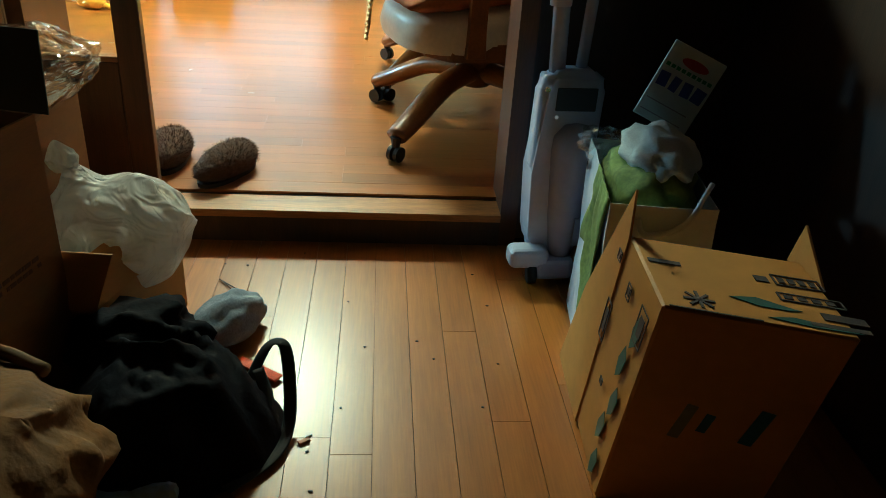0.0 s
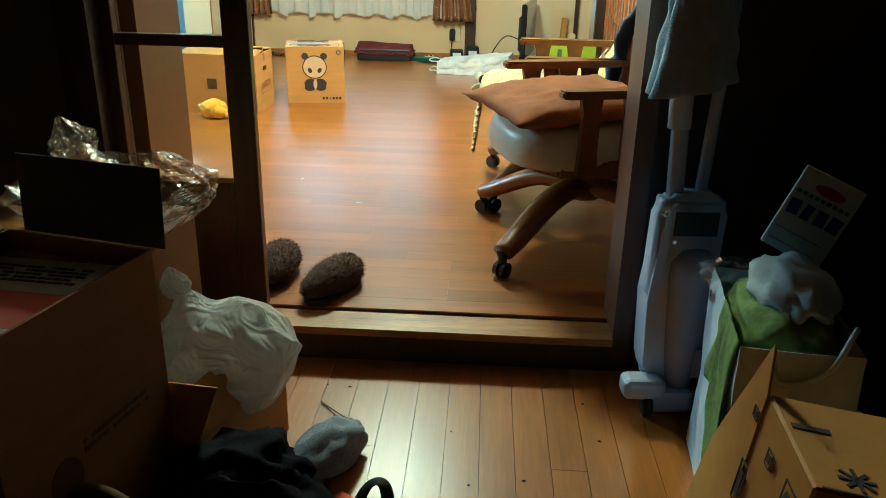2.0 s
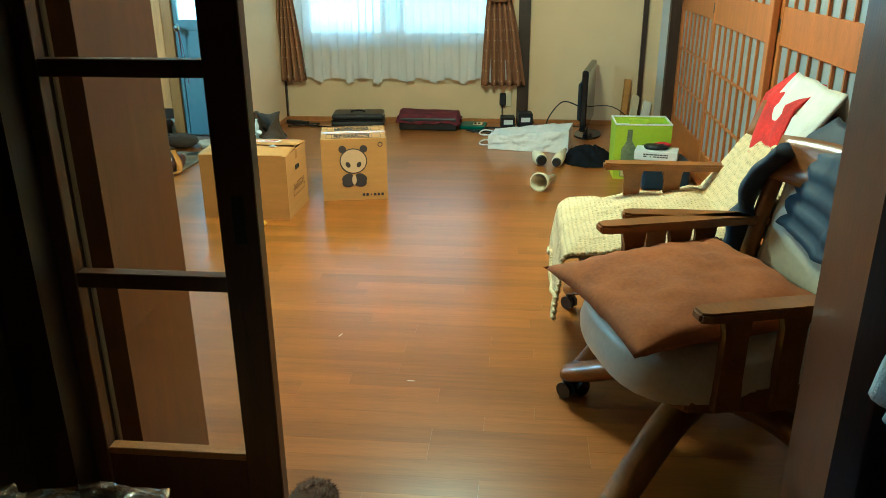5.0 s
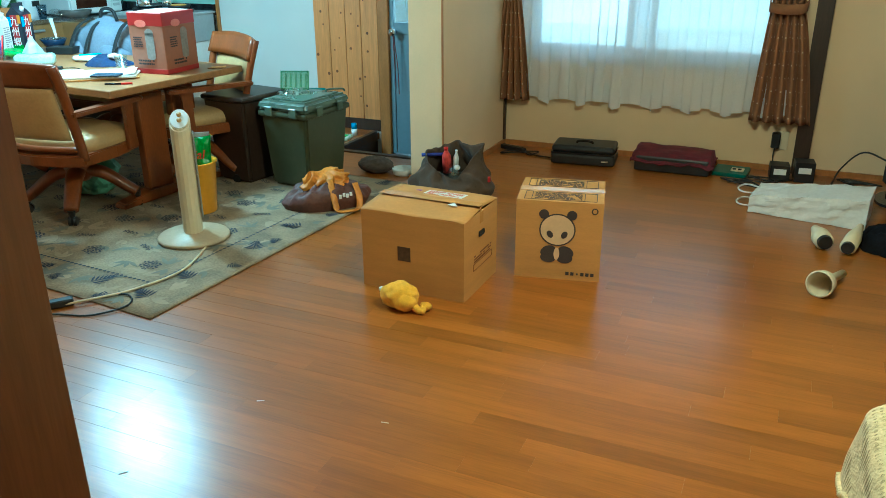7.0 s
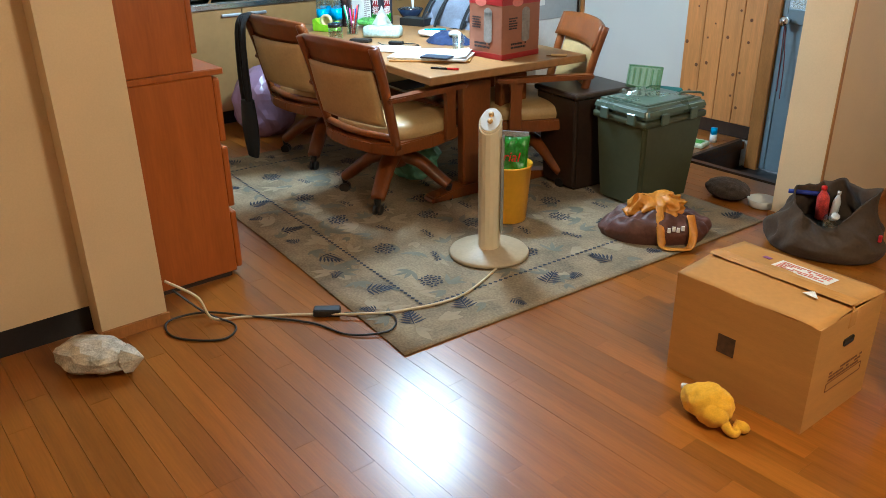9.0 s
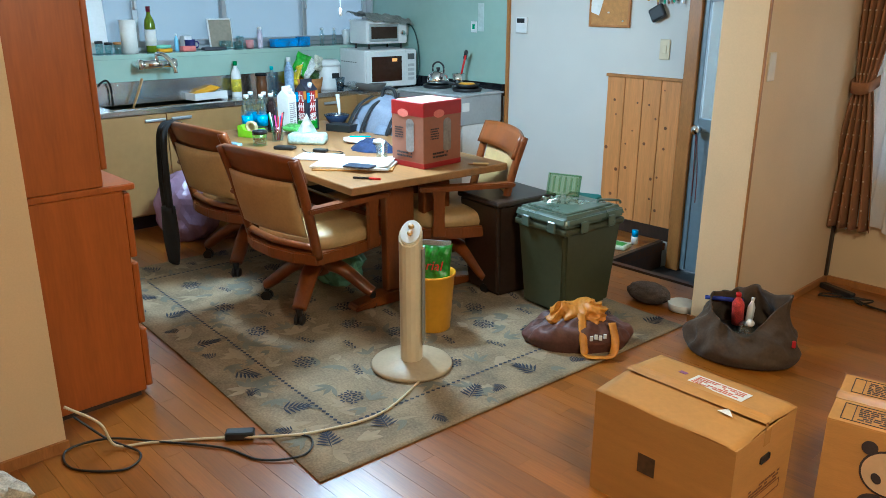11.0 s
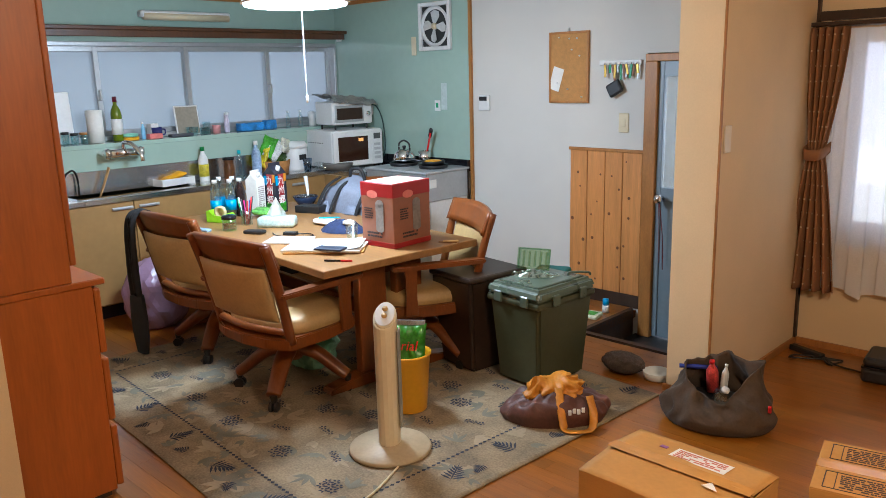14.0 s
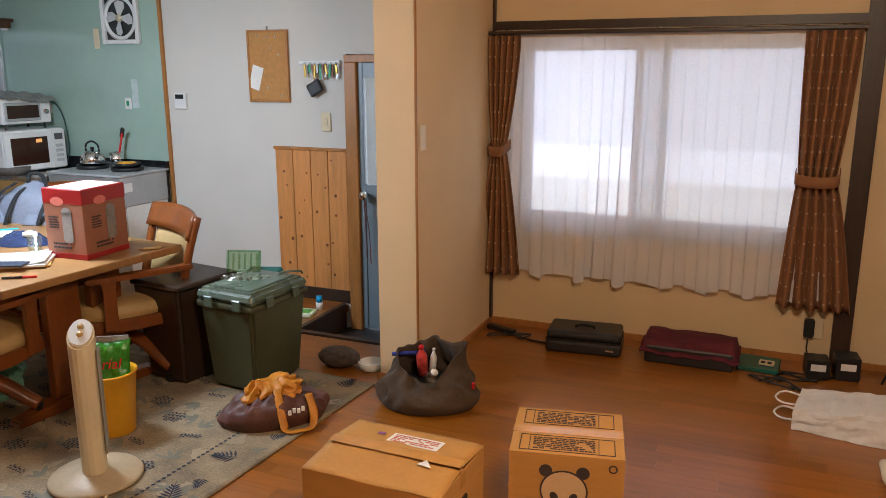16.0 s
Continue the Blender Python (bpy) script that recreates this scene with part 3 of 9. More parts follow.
def lace_f(u, v):
    hem = 0.315 + 0.045 * abs(math.sin(u * math.pi * 7.5)) ** 0.8
    z = 1.69 + (hem - 1.69) * v
    turn = u * 2 * math.pi * 14 + 2.2 * noise.noise((u * 5, 0.4 * v, 3))
    deep = (0.4 + 0.6 * v) * (0.75 + 0.6 * noise.noise((u * 7, v, 8)))
    x = -1.7 + 1.72 * u - 0.02 * deep * math.sin(2 * turn)
    return Vector((x, NW - 0.048 + 0.022 * deep * math.sin(turn), z))


part("cloth", sheet(B(), 340, 16, lace_f), LACE, lc, smooth=True)


def lace_shadow_layer(u, v):
    """Lace layer added above the hem; its scalloped top draws the scallop shadows."""
    top = 0.1 + 0.055 * abs(math.sin(u * math.pi * 7.5 + 0.6)) ** 0.7
    low = lace_f(u, 1)
    return Vector((low.x, low.y - 0.006, low.z + top * v))


part("scallop_shadow_layer", sheet(B(), 340, 4, lace_shadow_layer), LACE, lc, "extra lace layer drawing the scalloped shadows", smooth=True)
head = B()
for i in range(200):
    u0, u1 = i / 200, (i + 1) / 200
    a, b = lace_f(u0, 0), lace_f(u1, 0)
    o = Vector((0, -0.003, 0))
    head.faces.new([head.verts.new(q) for q in (a + o, b + o, b + o - Vector((0, 0, 0.07)), a + o - Vector((0, 0, 0.07)))])
part("heading_tape", head, LACE, lc, smooth=True)
crail = thing("curtain_rail", "dark double curtain rail above the window", "curtain rail")
part("rail", box(B(), (-1.83, NW - 0.1, 1.705), (0.1, NW - 0.075, 1.725), 0.003), DARKWOOD, crail)
part("rail", box(B(), (-1.75, NW - 0.055, 1.70), (0.05, NW - 0.035, 1.718), 0.003), ALU, crail)
for x in (-1.7, -0.85, 0.0):
    part("bracket", box(B(), (x - 0.012, NW - 0.09, 1.718), (x + 0.012, NW - 0.03, 1.73), 0.002), CHROME, crail)

# back door with its frame
bd = thing("door_1", "grey metal back door with a bright frosted upper pane", "door")
bd["kind"] = "structure"
part("frame_post", box(B(), (DX0 - 0.078, NW - 0.03, -0.169), (DX0 + 0.005, NW + 0.05, DZ1), 0.004), TRIM, bd, "brown wooden frame post")
part("frame_post", box(B(), (DX1 - 0.03, NW - 0.02, -0.169), (DX1 - 0.002, NW + 0.16, DZ1), 0.004), TRIM, bd, "brown wooden frame post")
part("frame_head", box(B(), (DX0 - 0.078, NW - 0.03, DZ1), (DX1 - 0.002, NW + 0.16, DZ1 + 0.045), 0.004), TRIM, bd, "brown wooden frame head")
DOORG = M("grey-blue door sheet", (0.2, 0.24, 0.27), 0.4, 0.04, 5, 0.03)
y0, y1 = NW - 0.005, NW + 0.035
d = B()
x0, x1 = DX0 + 0.005, DX1 - 0.03
for a, b in (((x0, y0, -0.16), (x0 + 0.035, y1, DZ1)), ((x1 - 0.05, y0, -0.16), (x1, y1, DZ1)), ((x0 + 0.035, y0, DZ1 - 0.09), (x1 - 0.05, y1, DZ1)),
             ((x0 + 0.035, y0, 0.72), (x1 - 0.05, y1, 0.8)), ((x0 + 0.035, y0 + 0.01, -0.16), (x1 - 0.05, y1 - 0.01, 0.72))):
    box(d, a, b, 0.003)
part("leaf", d, DOORG, bd)
pn = part("pane", box(B(), (x0 + 0.035, y0 + 0.016, 0.8), (x1 - 0.05, y0 + 0.022, DZ1 - 0.09)), lace("bright frosted door glass", (0.9, 0.93, 0.88), 0.8), bd)
pn.visible_shadow = False
h = B()
cyl(h, (x0 + 0.05, y0, 0.74), (x0 + 0.05, y0 - 0.045, 0.74), 0.013)
lathe(h, [(0.0, 0), (0.02, 0.002), (0.03, 0.015), (0.024, 0.03), (0, 0.034)], m=pose(x0 + 0.05, y0 - 0.04, 0.74, 90))
part("knob", h, CHROME, bd, "chrome door knob", smooth=True)
cordm = M("dark red cord", (0.12, 0.03, 0.03), 0.8)
part("cord", tube(B(), [(x0 + 0.055, y0 - 0.055, 0.73), (x0 + 0.06, y0 - 0.05, 0.55), (x0 + 0.065, y0 - 0.045, 0.34)], 0.003), cordm, bd, "hanging dark cord")
part("cord", tube(B(), [(x0 + 0.06, y0 - 0.055, 0.72), (x0 + 0.085, y0 - 0.05, 0.5), (x0 + 0.09, y0 - 0.045, 0.3)], 0.003), cordm, bd, "hanging dark cord")
# dark kerb round the sunken floor
slab("kerb_a", (-2.79, 6.37, -0.17), (-2.0, 6.41, 0.004), DARKWOOD, "dark wooden edge of the sunken floor", "kerb")
slab("kerb_b", (-2.82, 6.37, -0.17), (-2.79, NW - 0.03, 0.004), DARKWOOD, "dark wooden edge of the sunken floor", "kerb")

# knotty wainscot beside the back door
wn = thing("wainscot", "knotty light cedar wainscot boards on the white wall", "wall panel")
wn["kind"] = "structure"
random.seed(5)
xs = [-3.305, -3.17, -3.035, -2.905, -2.765]
for i in range(4):
    part("board", box(B(), (xs[i] + 0.002, NW - 0.014, 0.085), (xs[i + 1] - 0.002, NW - 0.001, 1.005), 0.003), CEDAR, wn)
    for k in range(5):
        x, z = random.uniform(xs[i] + 0.02, xs[i + 1] - 0.02), 0.15 + 0.17 * k + random.uniform(0, 0.12)
        kn = B()
        s = random.uniform(0.006, 0.013)
        lathe(kn, [(s, 0), (s * 0.6, 0.001)], m=pose(x, NW - 0.0142, z, 90), seg=8)
        part("knot", kn, KNOT, wn)
part("cap", box(B(), (-3.315, NW - 0.02, 1.005), (-2.76, NW - 0.001, 1.025), 0.003), TRIM, wn)
part("skirting", box(B(), (-3.305, NW - 0.012, 0.0), (-2.765, NW - 0.001, 0.084), 0.002), DARKWOOD, wn)

# sliding door leaf in the doorway
leaf = thing("door_2", "dark brown sliding door leaf with glazed panes, half open", "door")
leaf["kind"] = "structure"
LX0, LX1, LY0, LY1 = -0.705, -0.32, 1.94, 1.972
f = B()
box(f, (LX1 - 0.07, LY0, -0.006), (LX1, LY1, 1.78), 0.002)
box(f, (LX0, LY0, -0.006), (LX0 + 0.03, LY1, 1.78), 0.002)
part("stile", f, DOORWOOD, leaf)
for z0, z1 in ((0.735, 0.765), (1.12, 1.15), (1.5, 1.53), (1.71, 1.78)):
    part("rail", box(B(), (LX0 + 0.03, LY0 + 0.002, z0), (LX1 - 0.07, LY1 - 0.002, z1), 0.002), DOORWOOD, leaf)
part("bottom_panel", box(B(), (LX0 + 0.03, LY0 + 0.004, -0.006), (LX1 - 0.07, LY1 - 0.004, 0.37), 0.002), DOORWOOD, leaf)
part("rail", box(B(), (LX0 + 0.03, LY0 + 0.002, 0.37), (LX1 - 0.07, LY1 - 0.002, 0.385), 0.002), TRIM, leaf)
for z0, z1 in ((0.385, 0.735), (0.765, 1.12), (1.15, 1.5), (1.53, 1.71)):
    pn = part("pane", box(B(), (LX0 + 0.03, LY0 + 0.014, z0), (LX1 - 0.07, LY0 + 0.017, z1)), GLASS, leaf)
    pn.visible_shadow = False
part("finger_pull", box(B(), (LX1 - 0.045, LY0 - 0.002, 0.83), (LX1 - 0.022, LY0 + 0.003, 0.92), 0.002), BLACK, leaf, "black recessed finger pull")

# glazed leaf on the other side of the door post
side = thing("door_3", "dark wooden lattice leaf with small panes, closed", "door")
side["kind"] = "structure"
for x in (0.72, 0.865, 1.02, 1.17, 1.3):
    part("stile", box(B(), (x, DY + 0.06, 0.91), (x + 0.022, DY + 0.085, 1.78), 0.002), DARKWOOD, side)
for z in (0.91, 1.2, 1.5, 1.75):
    part("rail", box(B(), (0.72, DY + 0.064, z), (1.32, DY + 0.081, z + 0.025), 0.002), DARKWOOD, side)

# lattice doors on the east side
SHOJI = M("orange-brown lattice wood", (0.36, 0.14, 0.045), 0.42, 0.15, 5, 0.08, grain=(4, 4, 0.6))
SPANE = M("grey frosted lattice pane", (0.3, 0.33, 0.34), 0.3, 0.04, 8, 0.05)
slab("lattice_track", (EX - 0.03, 2.1, 0.0), (EX + 0.12, 6.6, 0.03), SHOJI, "wooden floor track of the lattice doors", "track")
slab("post_lattice", (EX - 0.035, 6.53, 0.03), (EX + 0.1, 6.6, H_LIV), DARKWOOD, "dark post at the end of the lattice doors", "post")
for k in range(4):
    y1 = 6.53 - 1.09 * k
    y0 = y1 - 1.12
    x = EX + (0.0 if k % 2 else 0.035)
    s = thing("lattice_door", "orange-brown wooden lattice door with grey frosted panes", "door", group="lattice doors")
    s["kind"] = "structure"
    for a in (y0, y1 - 0.06):
        part("stile", box(B(), (x, a, 0.032), (x + 0.03, a + 0.06, 1.85), 0.003), SHOJI, s)
    for z0, z1 in ((0.032, 0.19), (0.92, 1.08), (1.78, 1.85)):
        part("rail", box(B(), (x + 0.003, y0 + 0.06, z0), (x + 0.027, y1 - 0.06, z1), 0.003), SHOJI, s)
    for zz in (0.42, 0.66, 1.3, 1.55):
        part("cross_bar", box(B(), (x + 0.004, y0 + 0.06, zz), (x + 0.012, y1 - 0.06, zz + 0.014)), SHOJI, s)
    for i in range(1, 8):
        yy = y0 + 0.06 + (y1 - y0 - 0.12) * i / 8
        for z0, z1 in ((0.19, 0.92), (1.08, 1.78)):
            part("bar", box(B(), (x + 0.002, yy - 0.007, z0), (x + 0.014, yy + 0.007, z1)), SHOJI, s)
    for z0, z1 in ((0.19, 0.92), (1.08, 1.78)):
        part("pane", box(B(), (x + 0.016, y0 + 0.06, z0), (x + 0.02, y1 - 0.06, z1)), SPANE, s)
    part("finger_pull", box(B(), (x - 0.001, y1 - 0.045, 0.97), (x + 0.004, y1 - 0.02, 1.03), 0.002), BLACK, s)

# ---- pendant lamp ----
pl = thing("pendant_lamp", "white glass pendant lamp, lit, with a pull cord", "lamp")
RIM = M("brass rim", (0.3, 0.17, 0.08), 0.35, 0.1, 8, 0, metal=0.6)
px, py, pz = PENDANT
SHADE_R = 0.26
s = lathe(B(), [(SHADE_R, 0.016), (SHADE_R - 0.012, 0.04), (SHADE_R - 0.06, 0.082), (SHADE_R - 0.15, 0.118), (0.05, 0.135)], (px, py, pz), 48)
part("shade", s, glow("lit milk glass", (0.93, 0.96, 0.97), 1.15), pl, smooth=True)
part("rim", lathe(B(), [(SHADE_R, 0.008), (SHADE_R + 0.006, 0.009), (SHADE_R + 0.006, 0.015), (SHADE_R, 0.016)], (px, py, pz), 48), RIM, pl, "thin brass rim")
part("diffuser", lathe(B(), [(SHADE_R - 0.006, 0.008), (SHADE_R - 0.012, -0.004), (SHADE_R - 0.03, -0.008), (0.0, -0.009)], (px, py, pz), 48), glow("lit tube cover", (0.95, 0.99, 1.0), 7.0), pl, "glowing white underside", smooth=True)
part("stem", cyl(B(), (px, py, pz + 0.135), (px, py, H_KIT), 0.012), WHITE, pl)
part("pull_cord", cyl(B(), (px + 0.02, py + 0.02, pz - 0.009), (px + 0.02, py + 0.02, 1.43), 0.0016), WHITE, pl)
part("cord_bob", lathe(B(), [(0.002, 0.03), (0.008, 0.02), (0.008, 0.0), (0.002, -0.01)], (px + 0.02, py + 0.02, 1.405), 10), WHITE, pl, smooth=True)

# ---- chairs ----
RUBBER = M("black castor rubber", (0.015, 0.014, 0.013), 0.4, 0.2, 10, 0.02)


def swivel_chair(name, label, x, y, rz, wood, hide, reach, star, group):
    """A wooden swivel armchair on castors, facing its own +y."""
    ch = thing(name, label, "chair", x, y, 0, rz, group)
    for k in range(4):
        a = radians(star + 90 * k)
        c, s = math.cos(a), math.sin(a)
        leg = tube(B(), [(0.03 * c, 0.03 * s, 0.225), (reach * 0.45 * c, reach * 0.45 * s, 0.2), (reach * 0.85 * c, reach * 0.85 * s, 0.115), (reach * c, reach * s, 0.085)],
                   lambda t: (0.05 if reach < 0.4 else 0.052) - 0.014 * t, 12, 5, 0.72)
        lg = part("leg", leg, wood, ch, smooth=True)
        cs = B()
        cyl(cs, (reach * c, reach * s, 0.05), (reach * c, reach * s, 0.085), 0.013, 0.02, 10)
        cyl(cs, (reach * c - 0.02 * s, reach * s + 0.02 * c, 0.027), (reach * c - 0.006 * s, reach * s + 0.006 * c, 0.027), 0.026, None, 14)
        cyl(cs, (reach * c + 0.006 * s, reach * s - 0.006 * c, 0.027), (reach * c + 0.02 * s, reach * s - 0.02 * c, 0.027), 0.026, None, 14)
        part("castor", cs, RUBBER, lg, "black twin-wheel castor")
    part("pedestal", lathe(B(), [(0.055, 0.17), (0.075, 0.2), (0.07, 0.25), (0.05, 0.28), (0.12, 0.335)], seg=18), wood, ch, smooth=True)
    fr = B()
    prism(fr, [(-0.27, -0.22), (-0.16, -0.268), (0.0, -0.285), (0.16, -0.268), (0.27, -0.22), (0.28, 0.0), (0.255, 0.2), (0.16, 0.255), (-0.16, 0.255), (-0.255, 0.2), (-0.28, 0.0)], 0.318, 0.376)
    bmesh.ops.bevel(fr, geom=list(fr.edges), offset=0.008, segments=2, affect="EDGES")
    part("seat_frame", fr, wood, ch)

    def cushion(u, v):
        a = 2 * math.pi * u
        r = (abs(math.cos(a)) ** 3.2 + abs(math.sin(a)) ** 3.2) ** (-1 / 3.2)
        if v < 0.4:
            k, z = 1.0 + 0.03 * math.sin(v / 0.4 * math.pi), 0.374 + 0.05 * v / 0.4
        else:
            w = (v - 0.4) / 0.6
            k, z = math.cos(w * math.pi / 2) ** 0.45 if w < 1 else 0.0, 0.424 + 0.035 * math.sin(w * math.pi / 2)
        if reach > 0.4:     # deep padded seat with a full front roll
            z = 0.34 + (z - 0.374) * 1.55
            return Vector((0.265 * r * math.cos(a) * k, 0.045 + 0.275 * r * math.sin(a) * k, z))
        return Vector((0.255 * r * math.cos(a) * k, 0.01 + 0.235 * r * math.sin(a) * k, z))
    st = sheet(B(), 40, 14, cushion)
    bmesh.ops.remove_doubles(st, verts=st.verts, dist=1e-4)
    part("seat", st, hide, ch, smooth=True)
    for sx in (-1, 1):
        stile = tube(B(), [(sx * 0.255, -0.2, 0.35), (sx * 0.262, -0.235, 0.5), (sx * 0.268, -0.28, 0.68), (sx * 0.27, -0.325, 0.82)], 0.026, 8, 5, 0.8)
        part("back_stile", stile, wood, ch, smooth=True)
        arm = B()
        prism(arm, [(-0.03, -0.27), (0.022, -0.27), (0.028, 0.05), (0.03, 0.2), (0.018, 0.225), (-0.022, 0.225), (-0.032, 0.2), (-0.03, 0.0)], 0.575, 0.6, pose(sx * 0.285, 0, 0))
        bmesh.ops.bevel(arm, geom=list(arm.edges), offset=0.006, segments=2, affect="EDGES")
        part("armrest", arm, wood, ch)
        for yy in ((0.12,) if reach < 0.4 else (0.12, -0.02)):
            board = B()
            outline = [(yy - 0.032, 0.335), (yy + 0.036, 0.335), (yy + 0.03, 0.42), (yy + 0.026, 0.53), (yy + 0.04, 0.577), (yy - 0.036, 0.577), (yy - 0.024, 0.53), (yy - 0.026, 0.42)]
            prism(board, outline, -0.012, 0.012, Matrix(((0, 0, 1, sx * 0.277), (1, 0, 0, 0), (0, 1, 0, 0), (0, 0, 0, 1))))
            bmesh.ops.bevel(board, geom=list(board.edges), offset=0.003, segments=1, affect="EDGES")
            part("arm_support", board, wood, ch)

    def rail(u, v):
        xx = -0.285 + 0.57 * u
        bow = 0.045 * (1 - (xx / 0.285) ** 2)
        z = 0.705 + 0.115 * v + (0.016 * (1 - (xx / 0.285) ** 2)) * v
        return Vector((xx, -0.275 - bow - 0.045 * v, z))
    part("top_rail", sheet(B(), 18, 4, rail), wood, ch, smooth=True, thick=0.024)

    def pad(u, v):
        xx = -0.235 + 0.47 * u
        bow = 0.04 * (1 - (xx / 0.285) ** 2)
        z = 0.455 + 0.26 * v
        puff = 0.022 * (math.sin(math.pi * min(1, max(0, u))) * math.sin(math.pi * v)) ** 0.35
        return Vector((xx, -0.225 - bow - 0.065 * v + puff, z))

    def pad_back(u, v):
        p = pad(u, v)
        puff = 0.022 * (math.sin(math.pi * min(1, max(0, u))) * math.sin(math.pi * v)) ** 0.35
        return Vector((p.x, p.y - 2 * puff - 0.012, p.z))
    bk = sheet(B(), 20, 12, pad)
    sheet(bk, 20, 12, pad_back)
    ring = [(i / 20, 0) for i in range(21)] + [(1, j / 12) for j in range(1, 13)] + [(i / 20, 1) for i in range(19, -1, -1)] + [(0, j / 12) for j in range(11, -1, -1)]
    for k in range(len(ring) - 1):
        bk.faces.new([bk.verts.new(q) for q in (pad(*ring[k]), pad(*ring[k + 1]), pad_back(*ring[k + 1]), pad_back(*ring[k]))])
    bmesh.ops.remove_doubles(bk, verts=bk.verts, dist=1e-4)
    bmesh.ops.recalc_face_normals(bk, faces=bk.faces)
    part("backrest", bk, hide, ch, smooth=True)
    part("back_rail", tube(B(), [(-0.25, -0.21, 0.4), (0, -0.25, 0.4), (0.25, -0.21, 0.4)], 0.02, 8, 6, 0.8), wood, ch, smooth=True)
    return ch


swivel_chair("armchair", "dark wooden swivel armchair with ivory leatherette seat on castors", 0.65, 2.57, 106, ARMW, LEATHER_W, 0.45, 35, "armchairs in the living room")
swivel_chair("armchair", "dark wooden swivel armchair covered by a knitted throw", 0.66, 3.19, 90, ARMW, LEATHER_W, 0.45, 45, "armchairs in the living room")

# cushion on the first armchair
CUSH = M("rust brown cushion cloth", (0.26, 0.095, 0.03), 0.95, 0.16, 12, 0.35, sheen=0.08)


def pillow(bm, sx, sy, h, m, seed=0, sharp=2.6):
    def f(sgn):
        def g(u, v):
            x, y = 2 * u - 1, 2 * v - 1
            e = max(0.0, (1 - abs(x) ** sharp) * (1 - abs(y) ** sharp)) ** 0.5
            pinch = 1 - 0.08 * (1 - abs(x) ** 2) * abs(y) ** 3
            pinch2 = 1 - 0.08 * (1 - abs(y) ** 2) * abs(x) ** 3
            w = 0.012 * noise.noise((x * 2.5 + seed, y * 2.5, sgn)) + 0.006 * noise.noise((x * 7, y * 7 + seed, sgn))
            return m @ Vector((sx * x * pinch2, sy * y * pinch, sgn * h * e + w * (e > 0.05)))
        return g
    sheet(bm, 28, 28, f(1))
    sheet(bm, 28, 28, f(-1))
    bmesh.ops.remove_doubles(bm, verts=bm.verts, dist=1e-4)
    bmesh.ops.recalc_face_normals(bm, faces=bm.faces)
    return bm


cu = thing("cushion", "rust brown square cushion lying on the armchair seat", "cushion", 0.55, 2.55, 0.5, 20)
part("cover", pillow(B(), 0.27, 0.27, 0.052, pose(0, 0, 0.012, 0, -4, 0), 3), CUSH, cu, smooth=True)

# knitted throw over the second armchair
KNIT = M("cream knitted wool", (0.66, 0.54, 0.33), 0.95, 0.1, 60, 0.9, fine=3, sheen=0.3, dist=0.01)


def holes(m):
    """Open stitches: a grid of small gaps in the knit."""
    nt = m.node_tree
    co = nt.nodes.new("ShaderNodeTexCoord")
    vo = nt.nodes.new("ShaderNodeTexVoronoi")
    vo.inputs["Scale"].default_value = 70
    vo.voronoi_dimensions = "2D"
    vo.inputs["Randomness"].default_value = 0.22
    mr = nt.nodes.new("ShaderNodeMapRange")
    mr.inputs["From Min"].default_value, mr.inputs["From Max"].default_value = 0.12, 0.24
    nt.links.new(co.outputs["Object"], vo.inputs["Vector"])
    nt.links.new(vo.outputs["Distance"], mr.inputs["Value"])
    nt.links.new(mr.outputs[0], nt.nodes["Principled BSDF"].inputs["Alpha"])


throw = thing("knitted_throw", "cream crocheted throw spread over the armchair seat", "blanket")


def throw_f(u, v):
    # u from the front hem to the back, v across the arms
    y = 2.94 + 0.56 * v
    s = u * 1.05
    if s < 0.14:
        x, z = 0.275 - 0.02 * (1 - s / 0.14), 0.3 + 0.11 * s / 0.14
    elif s < 0.22:
        k = (s - 0.14) / 0.08 * math.pi / 2
        x, z = 0.325 - 0.05 * math.cos(k), 0.41 + 0.045 * math.sin(k)
    elif s < 0.66:
        k = (s - 0.22) / 0.44
        x, z = 0.325 + 0.46 * k, 0.455 + 0.055 * k + 0.022 * math.sin(k * math.pi) * math.sin(v * math.pi)
    else:
        k = (s - 0.66) / 0.39
        x, z = 0.785 + 0.2 * k, 0.51 + 0.275 * k
    z += 0.014 * noise.noise((x * 9, y * 9, 1)) + 0.007 * noise.noise((x * 26, y * 26, 4))
    if s < 0.14:
        z -= 0.06 * (1 - s / 0.14) * (0.6 + noise.noise((0, y * 7, 2)) + 0.5 * (1 - v))
    x += 0.01 * noise.noise((z * 8, y * 12, 6))
    return Vector((x, y, z))


tb = B()
uvl = tb.loops.layers.uv.new("UVMap")
sheet(tb, 90, 54, throw_f)
KNIT_OPEN = KNIT.copy()
holes(KNIT_OPEN)
part("knit", tb, KNIT_OPEN, throw, smooth=True, thick=0.006)
# tan sheet added below the knit, standing in for the seat pad
part("lining", sheet(B(), 60, 36, lambda u, v: throw_f(u, v) - Vector((0, 0, 0.013))), M("tan under layer", (0.36, 0.27, 0.14), 0.95, 0.1, 20, 0.2), throw, "tan layer under the open knit", smooth=True)
edge = B()
for k in range(60):
    for u, v in (((0.0), k / 59), (k / 59, 0.0)):
        blob(edge, throw_f(u, v) + Vector((0, 0, 0.002)), (0.010, 0.010, 0.008), 0.2, 3, 1, k)
eg = part("scalloped_edge", edge, KNIT, throw, "scalloped crochet edge", smooth=True)
eg["kind"] = "stuff"

